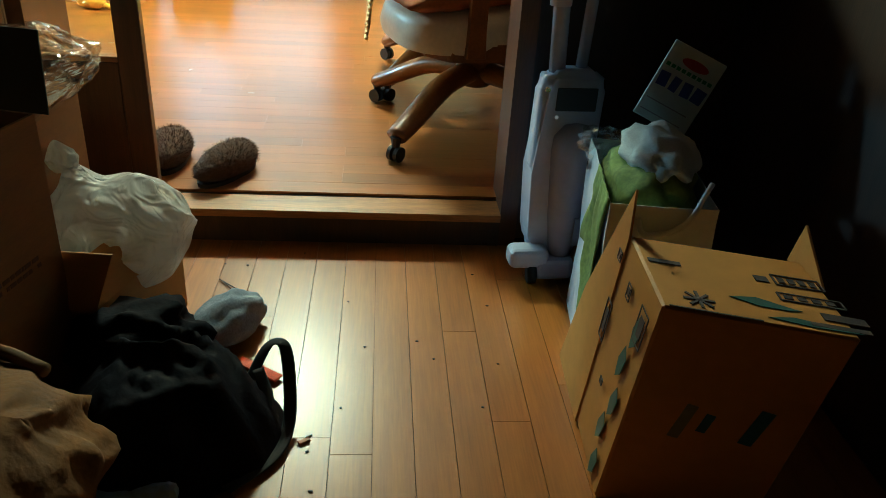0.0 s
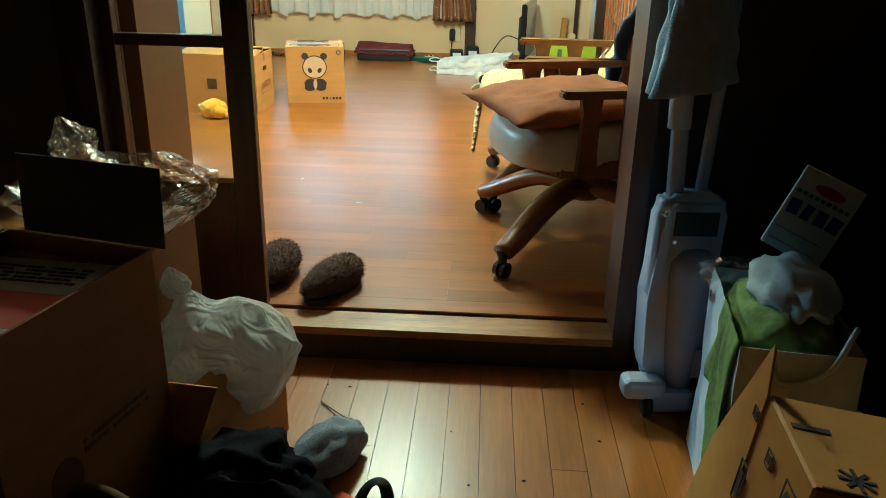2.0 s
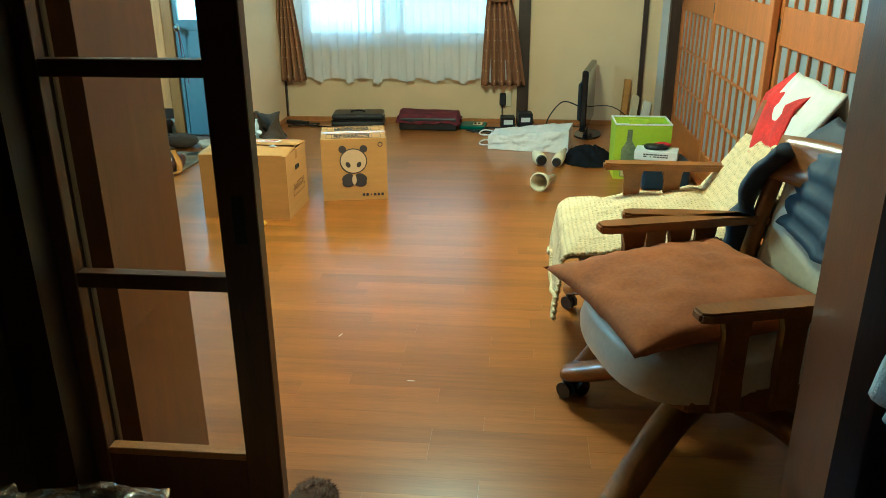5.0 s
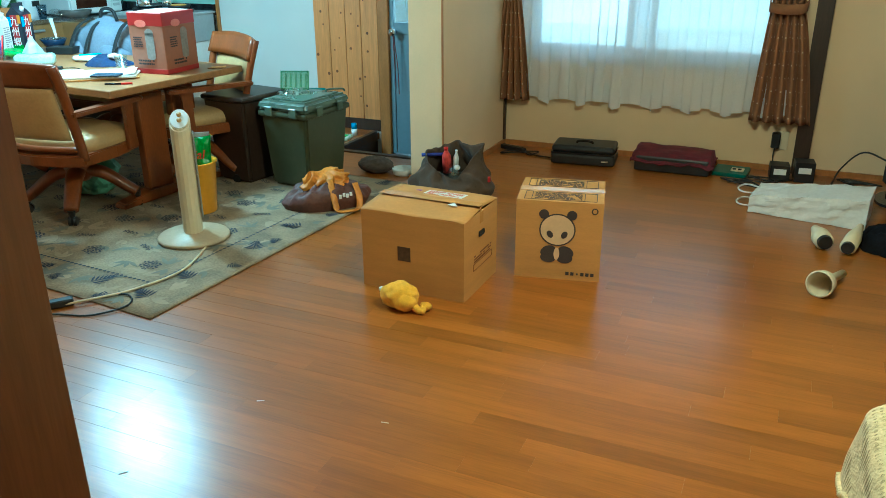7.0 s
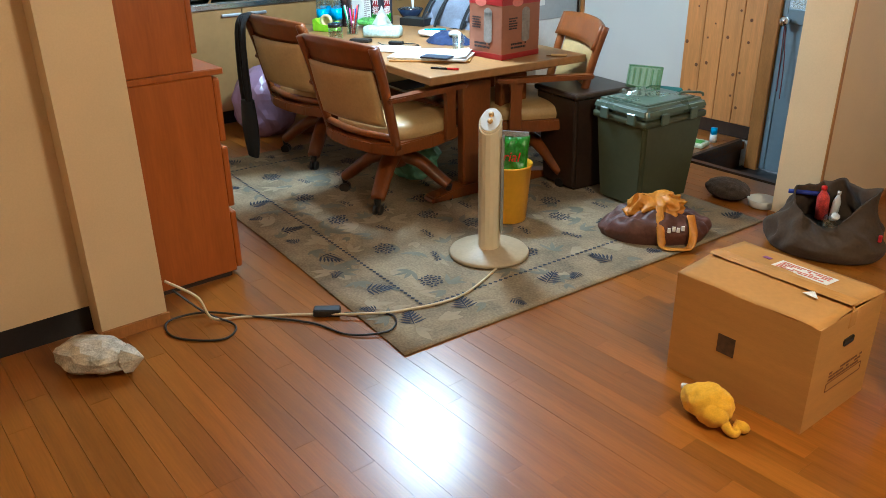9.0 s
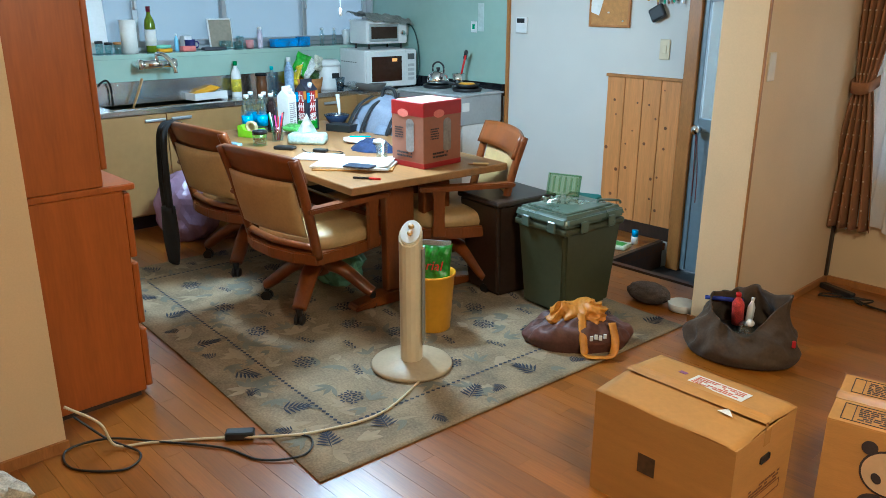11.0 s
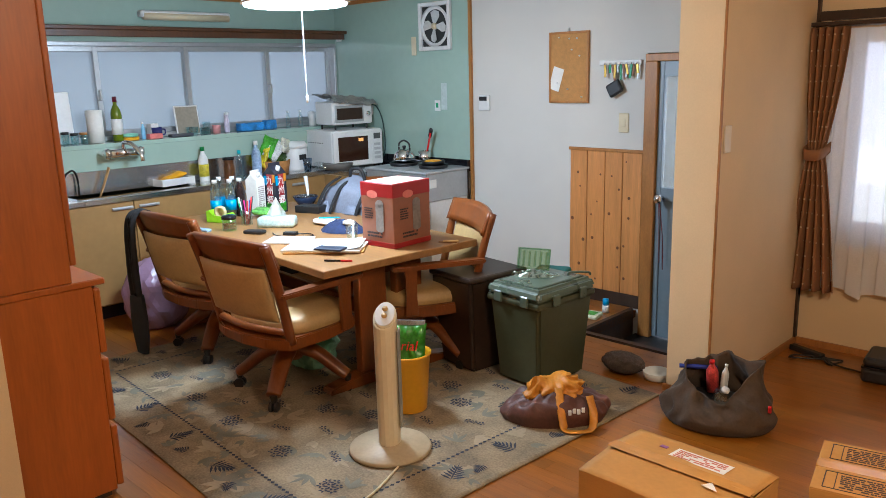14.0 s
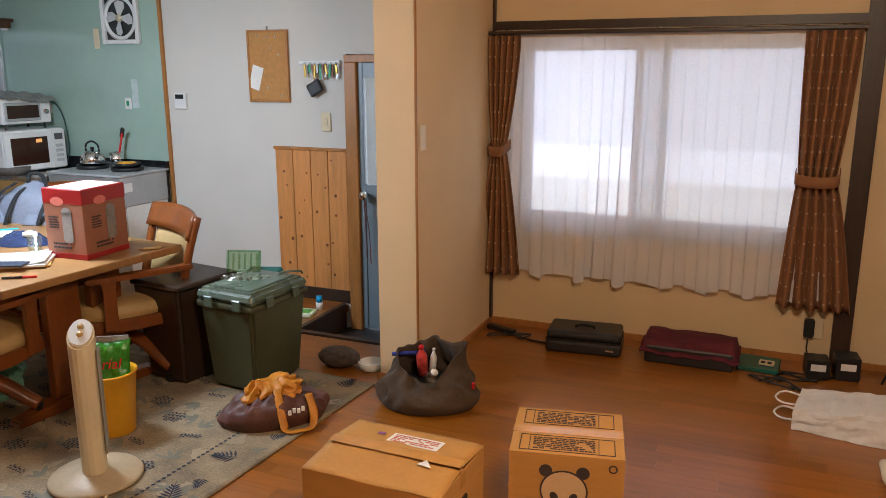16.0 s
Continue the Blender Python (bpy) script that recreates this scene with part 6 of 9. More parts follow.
# purple plastic bag on the floor behind the second chair
LILAC = clear("lilac plastic film", (0.6, 0.4, 0.6), 0.25, 0.45, milk=True)
lb = thing("plastic_bag", "stuffed lilac translucent rubbish bag on the floor", "bag", -4.93, 4.8, 0)
part("film", blob(B(), (0, 0, 0.2), (0.22, 0.2, 0.24), 0.1, 8, 4, 2, 0, 0.12), LILAC, lb)
part("content", blob(B(), (0, 0, 0.16), (0.17, 0.15, 0.17), 0.15, 6, 3, 5, 0, 0.1), M("mixed rubbish", (0.35, 0.4, 0.25), 0.9, 0.5, 9, 0.2), lb)
gbg = thing("plastic_bag", "green translucent bag under the table", "bag", -3.6, 5.0, 0)
part("film", blob(B(), (0, 0, 0.12), (0.17, 0.14, 0.14), 0.14, 8, 4, 6, 0.006, 0.15), clear("green plastic film", (0.3, 0.6, 0.4), 0.25, 0.3, milk=True), gbg)
pkc = thing("pink_cloth", "pink cloth lying on the chair seat", "cloth", -4.1, 4.72, 0.46)
part("cloth", heap(B(), 0.13, 0.11, 0.05, 4, 0.02), M("dusty pink cloth", (0.42, 0.2, 0.2), 0.9, 0.1, 12, 0.3), pkc, smooth=True)
skm = thing("sock", "crumpled white cloth on the rug under the table", "cloth", -3.3, 5.42, 0.008)
part("cloth", blob(B(), (0, 0, 0.04), (0.09, 0.06, 0.045), 0.25, 7, 4, 2, 0, 0.2), FLEECE, skm, smooth=True)

# tower fan
fan = thing("tower_fan", "ivory tower fan on a round base, dusty", "fan", -2.535, 4.615, 0.01, 38)
part("base", lathe(B(), [(0.0, 0.0), (0.168, 0.0), (0.172, 0.008), (0.165, 0.018), (0.09, 0.024), (0.075, 0.034), (0.0, 0.036)], seg=44), M("dusty ivory base", (0.42, 0.34, 0.23), 0.5, 0.08, 9, 0.03), fan, smooth=True)
outl = [(0.046 * math.cos(a), 0.054 * math.sin(a)) for a in (2 * math.pi * k / 16 + 0.196 for k in range(16))]
bodyb = B()
lo = [bodyb.verts.new((x, y, 0.03)) for x, y in outl]
hi = [bodyb.verts.new((x * 1.04, y * 1.04, 0.58 + 0.75 * (y + 0.0))) for x, y in outl]
for k in range(16):
    j = (k + 1) % 16
    bodyb.faces.new((lo[k], lo[j], hi[j], hi[k]))
bodyb.faces.new(list(reversed(lo)))
bodyb.faces.new(hi)
bmesh.ops.bevel(bodyb, geom=[e for e in bodyb.edges if all(v.co.z > 0.5 for v in e.verts)], offset=0.006, segments=2, affect="EDGES")
part("housing", bodyb, IVORY, fan)
tm = pose(0, 0, 0.5835, 36.9)
b = B(); disc(b, tm @ pose(0, 0, 0.0), 0.04, 0.058, 0.002)
part("control_panel", b, WHITE, fan, "white slanted control panel")
for yy in (-0.012, 0.022):
    b = lathe(B(), [(0.011, 0.0), (0.011, 0.008), (0.0, 0.009)], m=tm @ pose(0.0, yy, 0.002), seg=14)
    part("knob", b, M("tan knob", (0.45, 0.3, 0.13), 0.4), fan, smooth=True)
part("grille", box(B(), (0.048, -0.025, 0.1), (0.0545, 0.03, 0.52), 0.004), M("grey grille", (0.3, 0.29, 0.26), 0.5), fan, "grey slotted air outlet")

# yellow bucket with a snack packet
yb = thing("waste_bin", "yellow plastic bin with a snack packet inside", "bin", -2.77, 4.95, 0.01, 0)
YELP = M("yellow plastic", (0.72, 0.38, 0.01), 0.3, 0.05, 6, 0.02)
part("bucket", lathe(B(), [(0.0, 0.0), (0.078, 0.0), (0.082, 0.006), (0.102, 0.265), (0.108, 0.268), (0.108, 0.276), (0.1, 0.276), (0.094, 0.26), (0.076, 0.01), (0.0, 0.008)], seg=36), YELP, yb, smooth=True)
sn = thing("snack_packet", "green and red snack packet standing in the yellow bin", "packet", -2.765, 4.95, 0.2, 35)
PKT = M("green foil packet", (0.05, 0.2, 0.03), 0.3, 0.4, 12, 0.3, dist=0.01)
pk = pillow(B(), 0.085, 0.12, 0.028, pose(0, 0, 0.1, 78, 0, 0), 5, 4)
part("packet", pk, PKT, sn, smooth=True)
part("seal", box(B(), (-0.08, 0.018, 0.205), (0.08, 0.026, 0.232), 0.002), STEEL, sn)
txt = bpy.data.curves.new("lettering", "FONT")
txt.body, txt.size, txt.extrude = "erial", 0.062, 0.001
txt.shear = 0.2
txt_ob = new("lettering", txt)
txt_ob.parent = sn
txt_ob.matrix_basis = pose(-0.06, -0.036, 0.105, 80)
REDL = M("red lettering", (0.6, 0.03, 0.02), 0.4)
txt.materials.append(REDL)

# two rubbish bins
DKBR = M("dark brown plastic", (0.03, 0.018, 0.012), 0.4, 0.2, 6, 0.05)
OLV = M("olive green plastic", (0.055, 0.06, 0.035), 0.38, 0.1, 5, 0.04)
OLV_L = M("grey green bin lid", (0.085, 0.11, 0.085), 0.28, 0.1, 5, 0.03)


def bin_body(bm, w0, d0, w1, d1, h):
    lo = [bm.verts.new(p) for p in ((-w0, -d0, 0), (w0, -d0, 0), (w0, d0, 0), (-w0, d0, 0))]
    hi = [bm.verts.new(p) for p in ((-w1, -d1, h), (w1, -d1, h), (w1, d1, h), (-w1, d1, h))]
    bm.faces.new(list(reversed(lo)))
    bm.faces.new(hi)
    for k in range(4):
        bm.faces.new((lo[k], lo[(k + 1) % 4], hi[(k + 1) % 4], hi[k]))
    bmesh.ops.bevel(bm, geom=list(bm.edges), offset=0.018, segments=3, affect="EDGES")
    return bm


bn = thing("rubbish_bin", "olive green lidded rubbish bin with clip catches", "bin", -2.56, 5.68, 0.01, -4)
part("body", bin_body(B(), 0.135, 0.175, 0.165, 0.21, 0.46), OLV, bn, smooth=False)
part("collar", box(B(), (-0.172, -0.217, 0.41), (0.172, 0.217, 0.445), 0.012, seg=2), OLV, bn)
part("lid", bin_body(B(), 0.18, 0.225, 0.165, 0.205, 0.055), OLV_L, bn).matrix_basis = pose(0, 0, 0.45)
part("lid_panel", box(B(), (-0.13, -0.17, 0.5), (0.13, 0.17, 0.512), 0.01, seg=2), OLV_L, bn)
for x, y, w, d in ((-0.08, -0.228, 0.05, 0.012), (0.09, -0.228, 0.05, 0.012), (0.183, 0.1, 0.012, 0.05), (0.183, -0.1, 0.012, 0.05)):
    part("catch", box(B(), (x - w / 2, y - d / 2, 0.42), (x + w / 2, y + d / 2, 0.475), 0.004), OLV_L, bn)
part("lid_handle", tube(B(), [(0.07, 0.12, 0.51), (0.08, 0.13, 0.525), (0.14, 0.19, 0.525), (0.15, 0.2, 0.51)], 0.006, 6), OLV_L, bn, smooth=True)
b2 = thing("rubbish_bin", "tall dark brown open rubbish bin beside the table", "bin", -2.93, 5.62, 0.01, -8)
part("body", bin_body(B(), 0.13, 0.15, 0.165, 0.19, 0.5), DKBR, b2)
part("rim", box(B(), (-0.172, -0.197, 0.485), (0.172, 0.197, 0.515), 0.012, seg=2), DKBR, b2)
# plastic tray and packet on the bin
tr = thing("food_tray", "clear green-rimmed plastic food tray leaning on the bin lid", "tray", -2.68, 5.78, 0.522, 20)
TRAYM = clear("pale green clear plastic", (0.75, 0.92, 0.8), 0.1, 0.6)
m = pose(0, 0, 0.055, 72)
part("tray_floor", box(B(), (-0.085, -0.055, 0), (0.085, 0.055, 0.003), 0.001, m), TRAYM, tr)
for a, b_ in (((-0.085, -0.055, 0.0032), (-0.078, 0.055, 0.025)), ((0.078, -0.055, 0.0032), (0.085, 0.055, 0.025)), ((-0.0775, -0.055, 0.0032), (0.0775, -0.048, 0.025)), ((-0.0775, 0.048, 0.0032), (0.0775, 0.055, 0.025))):
    part("tray_side", box(B(), a, b_, 0.002, m), TRAYM, tr)
for k in range(5):
    part("rib", box(B(), (-0.06 + 0.03 * k, -0.04, 0.0032), (-0.05 + 0.03 * k, 0.04, 0.008), 0.001, m), TRAYM, tr)
fp = thing("foil_packet", "crumpled silvery clear packet on the bin lid", "packet", -2.6, 5.68, 0.522, 30)
part("film", heap(B(), 0.12, 0.06, 0.012, 2, 0.03, 0.0, 72, 30), clear("crinkled clear film", (0.85, 0.93, 0.88), 0.1, 0.15), fp)
tl = thing("teal_cloth", "folded teal cloth on the bins", "cloth", -2.68, 5.94, 0.45)
part("cloth", box(B(), (-0.09, -0.06, 0.0), (0.09, 0.06, 0.05), 0.015, pose(0, 0, 0, 0, 0, 20), 2), M("teal cloth", (0.03, 0.12, 0.11), 0.9), tl)
# packet with a blue lid near the back door
wp = thing("wipes_packet", "white green wipes packet with a blue cap bottle", "packet", -2.92, 6.66, 0, 10)
part("packet", box(B(), (-0.07, -0.06, 0), (0.07, 0.06, 0.028), 0.01, seg=2), M("white green packet", (0.6, 0.68, 0.55), 0.4, 0.3, 14), wp)
part("print_patch", box(B(), (-0.05, -0.04, 0.028), (0.05, 0.03, 0.0295)), M("green print", (0.12, 0.4, 0.1), 0.5, 0.3, 30), wp)
bq = thing("small_bottle", "small bottle with bright blue cap on the floor", "bottle", -2.89, 6.8, 0)
part("bottle", lathe(B(), [(0.0, 0.0), (0.022, 0.0), (0.022, 0.05), (0.0, 0.05)]), WHITE, bq, smooth=True)
part("cap", lathe(B(), [(0.02, 0.05), (0.02, 0.09), (0.0, 0.092)]), M("bright blue plastic", (0.02, 0.3, 0.6), 0.35), bq, smooth=True)
gc = thing("glass_cup", "small clear cup on the floor by the wainscot", "cup", -3.12, 6.85, 0)
part("cup", lathe(B(), [(0.0, 0.002), (0.028, 0.0), (0.035, 0.06), (0.033, 0.06), (0.026, 0.004)]), PET, gc, smooth=True)
sh = thing("shoe", "black shoes on the sunken floor", "shoes", -2.3, 6.6, -0.17, 30)
for k in (0, 1):
    part("shoe", blob(B(), (0.1 * k, 0.03 * k, 0.05), (0.045, 0.12, 0.055), 0.12, 6, 3, k + 2, 0.001), BLACK, sh, smooth=True)

# ---- things on the table ----
ZT = 0.6705


def on_table(name, label, cat, x, y, rz=0, group=""):
    return thing(name, label, cat, x, y, ZT, rz, group)


REDC = M("red carton print", (0.28, 0.025, 0.025), 0.35, 0.05, 6, 0.02)
KRAFT = M("brown kraft carton print", (0.26, 0.115, 0.07), 0.6, 0.06, 6, 0.05)
pbx = on_table("pot_carton", "red and brown carton with pot pictures on the table", "box", -3.235, 5.335, 3)
part("body", box(B(), (-0.115, -0.135, 0), (0.115, 0.135, 0.325), 0.003), KRAFT, pbx)
part("red_band", box(B(), (-0.1165, -0.1365, 0.255), (0.1165, 0.1365, 0.3265), 0.003), REDC, pbx, "red printed top band")
part("red_foot", box(B(), (-0.116, -0.136, 0.0), (0.116, 0.136, 0.028), 0.002), REDC, pbx, "red printed bottom band")
part("lid_print", box(B(), (-0.1, -0.12, 0.3266), (0.1, 0.12, 0.3274)), PAPER, pbx, "pale lid flap")
GREYP = M("grey pot print", (0.24, 0.22, 0.2), 0.45, 0.2, 9, 0)
for m, dx in ((pose(0, -0.1372, 0, 90), 0.02), (pose(0.1172, 0, 0, 90, 0, 90), 0.03)):
    b = B(); box(b, (dx - 0.028, 0.09, 0), (dx + 0.028, 0.22, 0.0008), 0.0, m)
    disc(b, m @ pose(dx, 0.22, 0), 0.028, 0.022, 0.0008)
    disc(b, m @ pose(dx, 0.09, 0), 0.028, 0.014, 0.0009)
    part("printed_pot", b, GREYP, pbx, "printed grey pot")
    b = B(); disc(b, m @ pose(-0.03, 0.268, 0), 0.038, 0.02, 0.0007)
    part("printed_oval", b, M("pale red oval", (0.6, 0.2, 0.16), 0.4), pbx)
    print_lines(pbx, m @ pose(-0.02, 0.062, 0), 0.11, 0.034, 2, 7)
    print_lines(pbx, m @ pose(-0.06, 0.17, 0), 0.06, 0.06, 5, 9)
# papers and notebook
pp = on_table("papers", "stack of white papers and brown envelopes on the table", "paper", -3.42, 5.02, 40)
part("envelope", box(B(), (-0.2, -0.14, 0.0), (0.2, 0.14, 0.008), 0.001, pose(0, 0, 0, 0, 0, 4)), CARD, pp)
part("sheet", box(B(), (-0.2, -0.14, 0.008), (0.2, 0.14, 0.018), 0.001, pose(0, 0, 0.0, 0, 0, -3)), PAPER, pp)
part("sheet", sheet(B(), 12, 8, lambda u, v: Vector((-0.19 + 0.38 * u, -0.135 + 0.27 * v, 0.0195 + 0.02 * max(0, u - 0.8) * 3))), PAPER, pp, smooth=True, thick=0.001)
ph = thing("mobile_phone", "dark blue case phone lying on the papers", "phone", -3.3, 4.95, ZT + 0.021, 25)
part("case", box(B(), (-0.075, -0.04, 0), (0.075, 0.04, 0.01), 0.004, seg=2), M("navy case", (0.015, 0.02, 0.04), 0.5), ph)
pn_ = on_table("pen", "black and red ballpoint pen on the table edge", "pen", -3.14, 4.86, 35)
part("barrel", cyl(B(), (-0.06, 0, 0.005), (0.02, 0, 0.005), 0.005), BLACKG, pn_, smooth=True)
part("grip", cyl(B(), (0.02, 0, 0.005), (0.075, 0, 0.005), 0.005), REDP, pn_, smooth=True)
lp = on_table("tablet", "white flat tablet on the table", "tablet", -3.72, 5.0, 35)
part("slab", box(B(), (-0.12, -0.085, 0), (0.12, 0.085, 0.009), 0.004, seg=2), WHITE, lp)
nc = on_table("navy_cloth", "crumpled navy cloth and gloves on the table", "cloth", -3.7, 5.36, 20)
part("cloth", heap(B(), 0.15, 0.1, 0.05, 7, 0.025), M("navy cloth", (0.012, 0.02, 0.06), 0.85, 0.3, 10, 0.3), nc, smooth=True)
part("white_fold", blob(B(), (0.05, -0.03, 0.055), (0.04, 0.025, 0.015), 0.25, 7, 3, 2), FLEECE, nc, "white cloth fold", smooth=True)
wt = on_table("white_packet", "white packet with blue and red pens on the table", "packet", -3.95, 5.42, 10)
part("packet", blob(B(), (0, 0, 0.018), (0.09, 0.06, 0.02), 0.15, 7, 3, 4, 0), PAPER, wt, smooth=True)
part("pen", cyl(B(), (-0.02, -0.03, 0.04), (0.1, 0.02, 0.045), 0.004), M("cyan plastic", (0.02, 0.4, 0.5), 0.4), wt)
gt = on_table("tumbler", "clear drinking glass on the table", "glass", -3.46, 5.22)
GL = clear("drinking glass", (0.9, 0.96, 0.97), 0.02, 0.7)
part("cup", lathe(B(), [(0.0, 0.004), (0.028, 0.0), (0.036, 0.085), (0.034, 0.085), (0.026, 0.008), (0.0, 0.008)]), GL, gt, smooth=True)
wd = on_table("wooden_slips", "small wooden slips on the table corner", "slip", -3.02, 5.5, 30)
part("slip", box(B(), (-0.05, -0.02, 0), (0.05, 0.02, 0.006), 0.001), TABLEW, wd)
part("slip", box(B(), (-0.03, -0.03, 0.006), (0.05, -0.005, 0.012), 0.001, pose(0, 0, 0, 0, 0, 15)), M("pale wood", (0.6, 0.42, 0.2), 0.6), wd)
# tissue pack
ts = on_table("tissue_pack", "mint and white soft tissue pack with a tissue up", "tissues", -4.12, 5.2, 40)
part("pack", box(B(), (-0.11, -0.055, 0), (0.11, 0.055, 0.062), 0.018, None, 3), M("mint white film", (0.55, 0.76, 0.68), 0.3, 0.3, 9, 0.1), ts, smooth=True)


def tissue_f(u, v):
    a = math.pi * (u - 0.5) * 1.5
    return Vector((0.11 * (u - 0.5) * (1.25 - v), 0.02 * math.sin(a * 2) * (1 - v) + 0.012 * noise.noise((u * 4, v * 4, 0)), 0.066 + 0.11 * v * (1 - 0.5 * abs(u - 0.45))))


part("tissue", sheet(B(), 14, 14, tissue_f), lace("tissue paper", (0.9, 0.9, 0.88), 0.12), ts, smooth=True)
# pens in a glass, jar, tape dispenser
pj = on_table("pen_pot", "clear pot full of coloured pens", "pen pot", -4.32, 5.12)
part("pot", lathe(B(), [(0.0, 0.003), (0.034, 0.0), (0.036, 0.09), (0.034, 0.09), (0.032, 0.006)]), GL, pj, smooth=True)
rr = random.Random(2)
for k, c in enumerate(((0.5, 0.02, 0.03), (0.02, 0.02, 0.02), (0.02, 0.05, 0.3), (0.5, 0.05, 0.2), (0.6, 0.6, 0.6), (0.03, 0.25, 0.1), (0.02, 0.02, 0.03), (0.4, 0.02, 0.02))):
    a = k * 0.8
    part("pen", cyl(B(), (0.015 * math.cos(a), 0.015 * math.sin(a), 0.006), (0.045 * math.cos(a + 0.4), 0.045 * math.sin(a + 0.4), 0.14 + 0.03 * rr.random()), 0.0045, None, 8), M("pen plastic", c, 0.35), pj, smooth=True)
jr = on_table("glass_jar", "short glass jar with a black lid, half full of nuts", "jar", -4.25, 4.96)
part("jar", lathe(B(), [(0.0, 0.003), (0.04, 0.0), (0.042, 0.065), (0.04, 0.065), (0.038, 0.006)]), GL, jr, smooth=True)
part("lid", lathe(B(), [(0.0, 0.09), (0.038, 0.088), (0.042, 0.08), (0.042, 0.066), (0.0, 0.066)]), BLACKG, jr, smooth=True)
nb = B()
for k in range(40):
    a, r = rr.uniform(0, 6.28), 0.033 * math.sqrt(rr.random())
    blob(nb, (r * math.cos(a), r * math.sin(a), 0.012 + 0.03 * rr.random()), (0.006, 0.005, 0.004), 0.2, 3, 1, k)
nt_ = part("nuts", nb, M("brown nuts", (0.25, 0.1, 0.03), 0.6, 0.4, 20), jr)
nt_["kind"] = "stuff"
tp_ = on_table("tape_dispenser", "lime green tape dispenser on the table", "tape dispenser", -4.53, 5.07, 25)
LIMEP = M("lime green plastic", (0.32, 0.62, 0.03), 0.3)
q = B()
prism(q, [(-0.085, 0), (0.085, 0), (0.085, 0.05), (0.07, 0.062), (0.03, 0.035), (-0.03, 0.04), (-0.06, 0.075), (-0.085, 0.07)], -0.03, 0.03, pose(0, 0, 0, 90))
bmesh.ops.bevel(q, geom=list(q.edges), offset=0.004, segments=2, affect="EDGES")
part("base", q, LIMEP, tp_)
part("tape_roll", lathe(B(), [(0.022, -0.01), (0.04, -0.01), (0.04, 0.01), (0.022, 0.01), (0.022, -0.01)], m=pose(0.0, 0, 0.06, 90)), M("pale tape roll", (0.6, 0.5, 0.32), 0.3), tp_, smooth=True)
bx_ = on_table("ointment_tube", "blue and white flat tube on the table", "tube", -4.36, 4.85, 10)
part("tube", box(B(), (-0.06, -0.018, 0), (0.06, 0.018, 0.016), 0.006, seg=2), M("blue white tube", (0.35, 0.5, 0.7), 0.35, 0.3, 14), bx_)
rm = on_table("charger", "black charger with a thin cable on the table", "charger", -3.85, 5.1, 30)
part("brick", box(B(), (-0.04, -0.02, 0), (0.04, 0.02, 0.018), 0.004), BLACK, rm)
part("wire", tube(B(), [(0.04, 0, 0.008), (0.1, 0.03, 0.004), (0.14, -0.02, 0.004), (0.06, -0.06, 0.004), (-0.05, -0.05, 0.004), (-0.12, 0.02, 0.004)], 0.0025, 5), BLACK, rm, smooth=True)
gls = on_table("spectacles_case", "black flat case on the table edge", "case", -4.05, 5.0, 30)
part("case", box(B(), (-0.06, -0.03, 0), (0.06, 0.03, 0.02), 0.008, seg=2), BLACK, gls)
# bottles and cartons
COLA = M("dark drink", (0.02, 0.012, 0.012), 0.15)
LABB = M("blue bottle label", (0.03, 0.3, 0.55), 0.35, 0.3, 18)
for x, y, col in ((-4.66, 5.12, PET), (-4.62, 5.2, PET), (-4.62, 5.27, COLA), (-4.72, 5.28, PET), (-4.78, 5.22, PET)):
    bt = on_table("drink_bottle", "plastic drink bottle with white cap on the table" if col is PET else "dark cola bottle with white cap on the table", "bottle", x, y, 0, "bottles on the table")
    part("bottle", lathe(B(), [(0.0, 0.004), (0.03, 0.0), (0.034, 0.01), (0.034, 0.15), (0.03, 0.175), (0.014, 0.215), (0.013, 0.225), (0.0, 0.225)], seg=22), col, bt, smooth=True)
    part("cap", lathe(B(), [(0.016, 0.222), (0.016, 0.242), (0.0, 0.243)], seg=16), WHITE, bt, smooth=True)
    if col is PET:
        part("label_band", lathe(B(), [(0.0347, 0.05), (0.0347, 0.115)], seg=22), LABB, bt, "blue label band", smooth=True)
        part("drink", lathe(B(), [(0.0, 0.006), (0.031, 0.006), (0.031, 0.14), (0.0, 0.14)], seg=18), clear("water", (0.9, 0.95, 0.97), 0.02, 0.8), bt, smooth=True)


def gable_carton(name, label, x, y, rz, w, h, mat_, cap_=True):
    c = on_table(name, label, "carton", x, y, rz, "drink cartons on the table")
    q = B()
    prism(q, [(-w, -w), (w, -w), (w, w), (-w, w)], 0, h)
    part("body", q, mat_, c)
    r = B()
    prism(r, [(-w, 0), (w, 0), (0.0, w * 0.95)], -w, w, pose(0, 0, h, 90))
    part("gable", r, mat_, c)
    part("crest", box(B(), (-0.003, -w, h + w * 0.85), (0.003, w, h + w * 0.95 + 0.02)), mat_, c)
    if cap_:
        part("cap", cyl(B(), (w * 0.5, 0, h + 0.014), (w * 0.72, 0, h + 0.045), 0.014), WHITE, c, smooth=True)
    return c


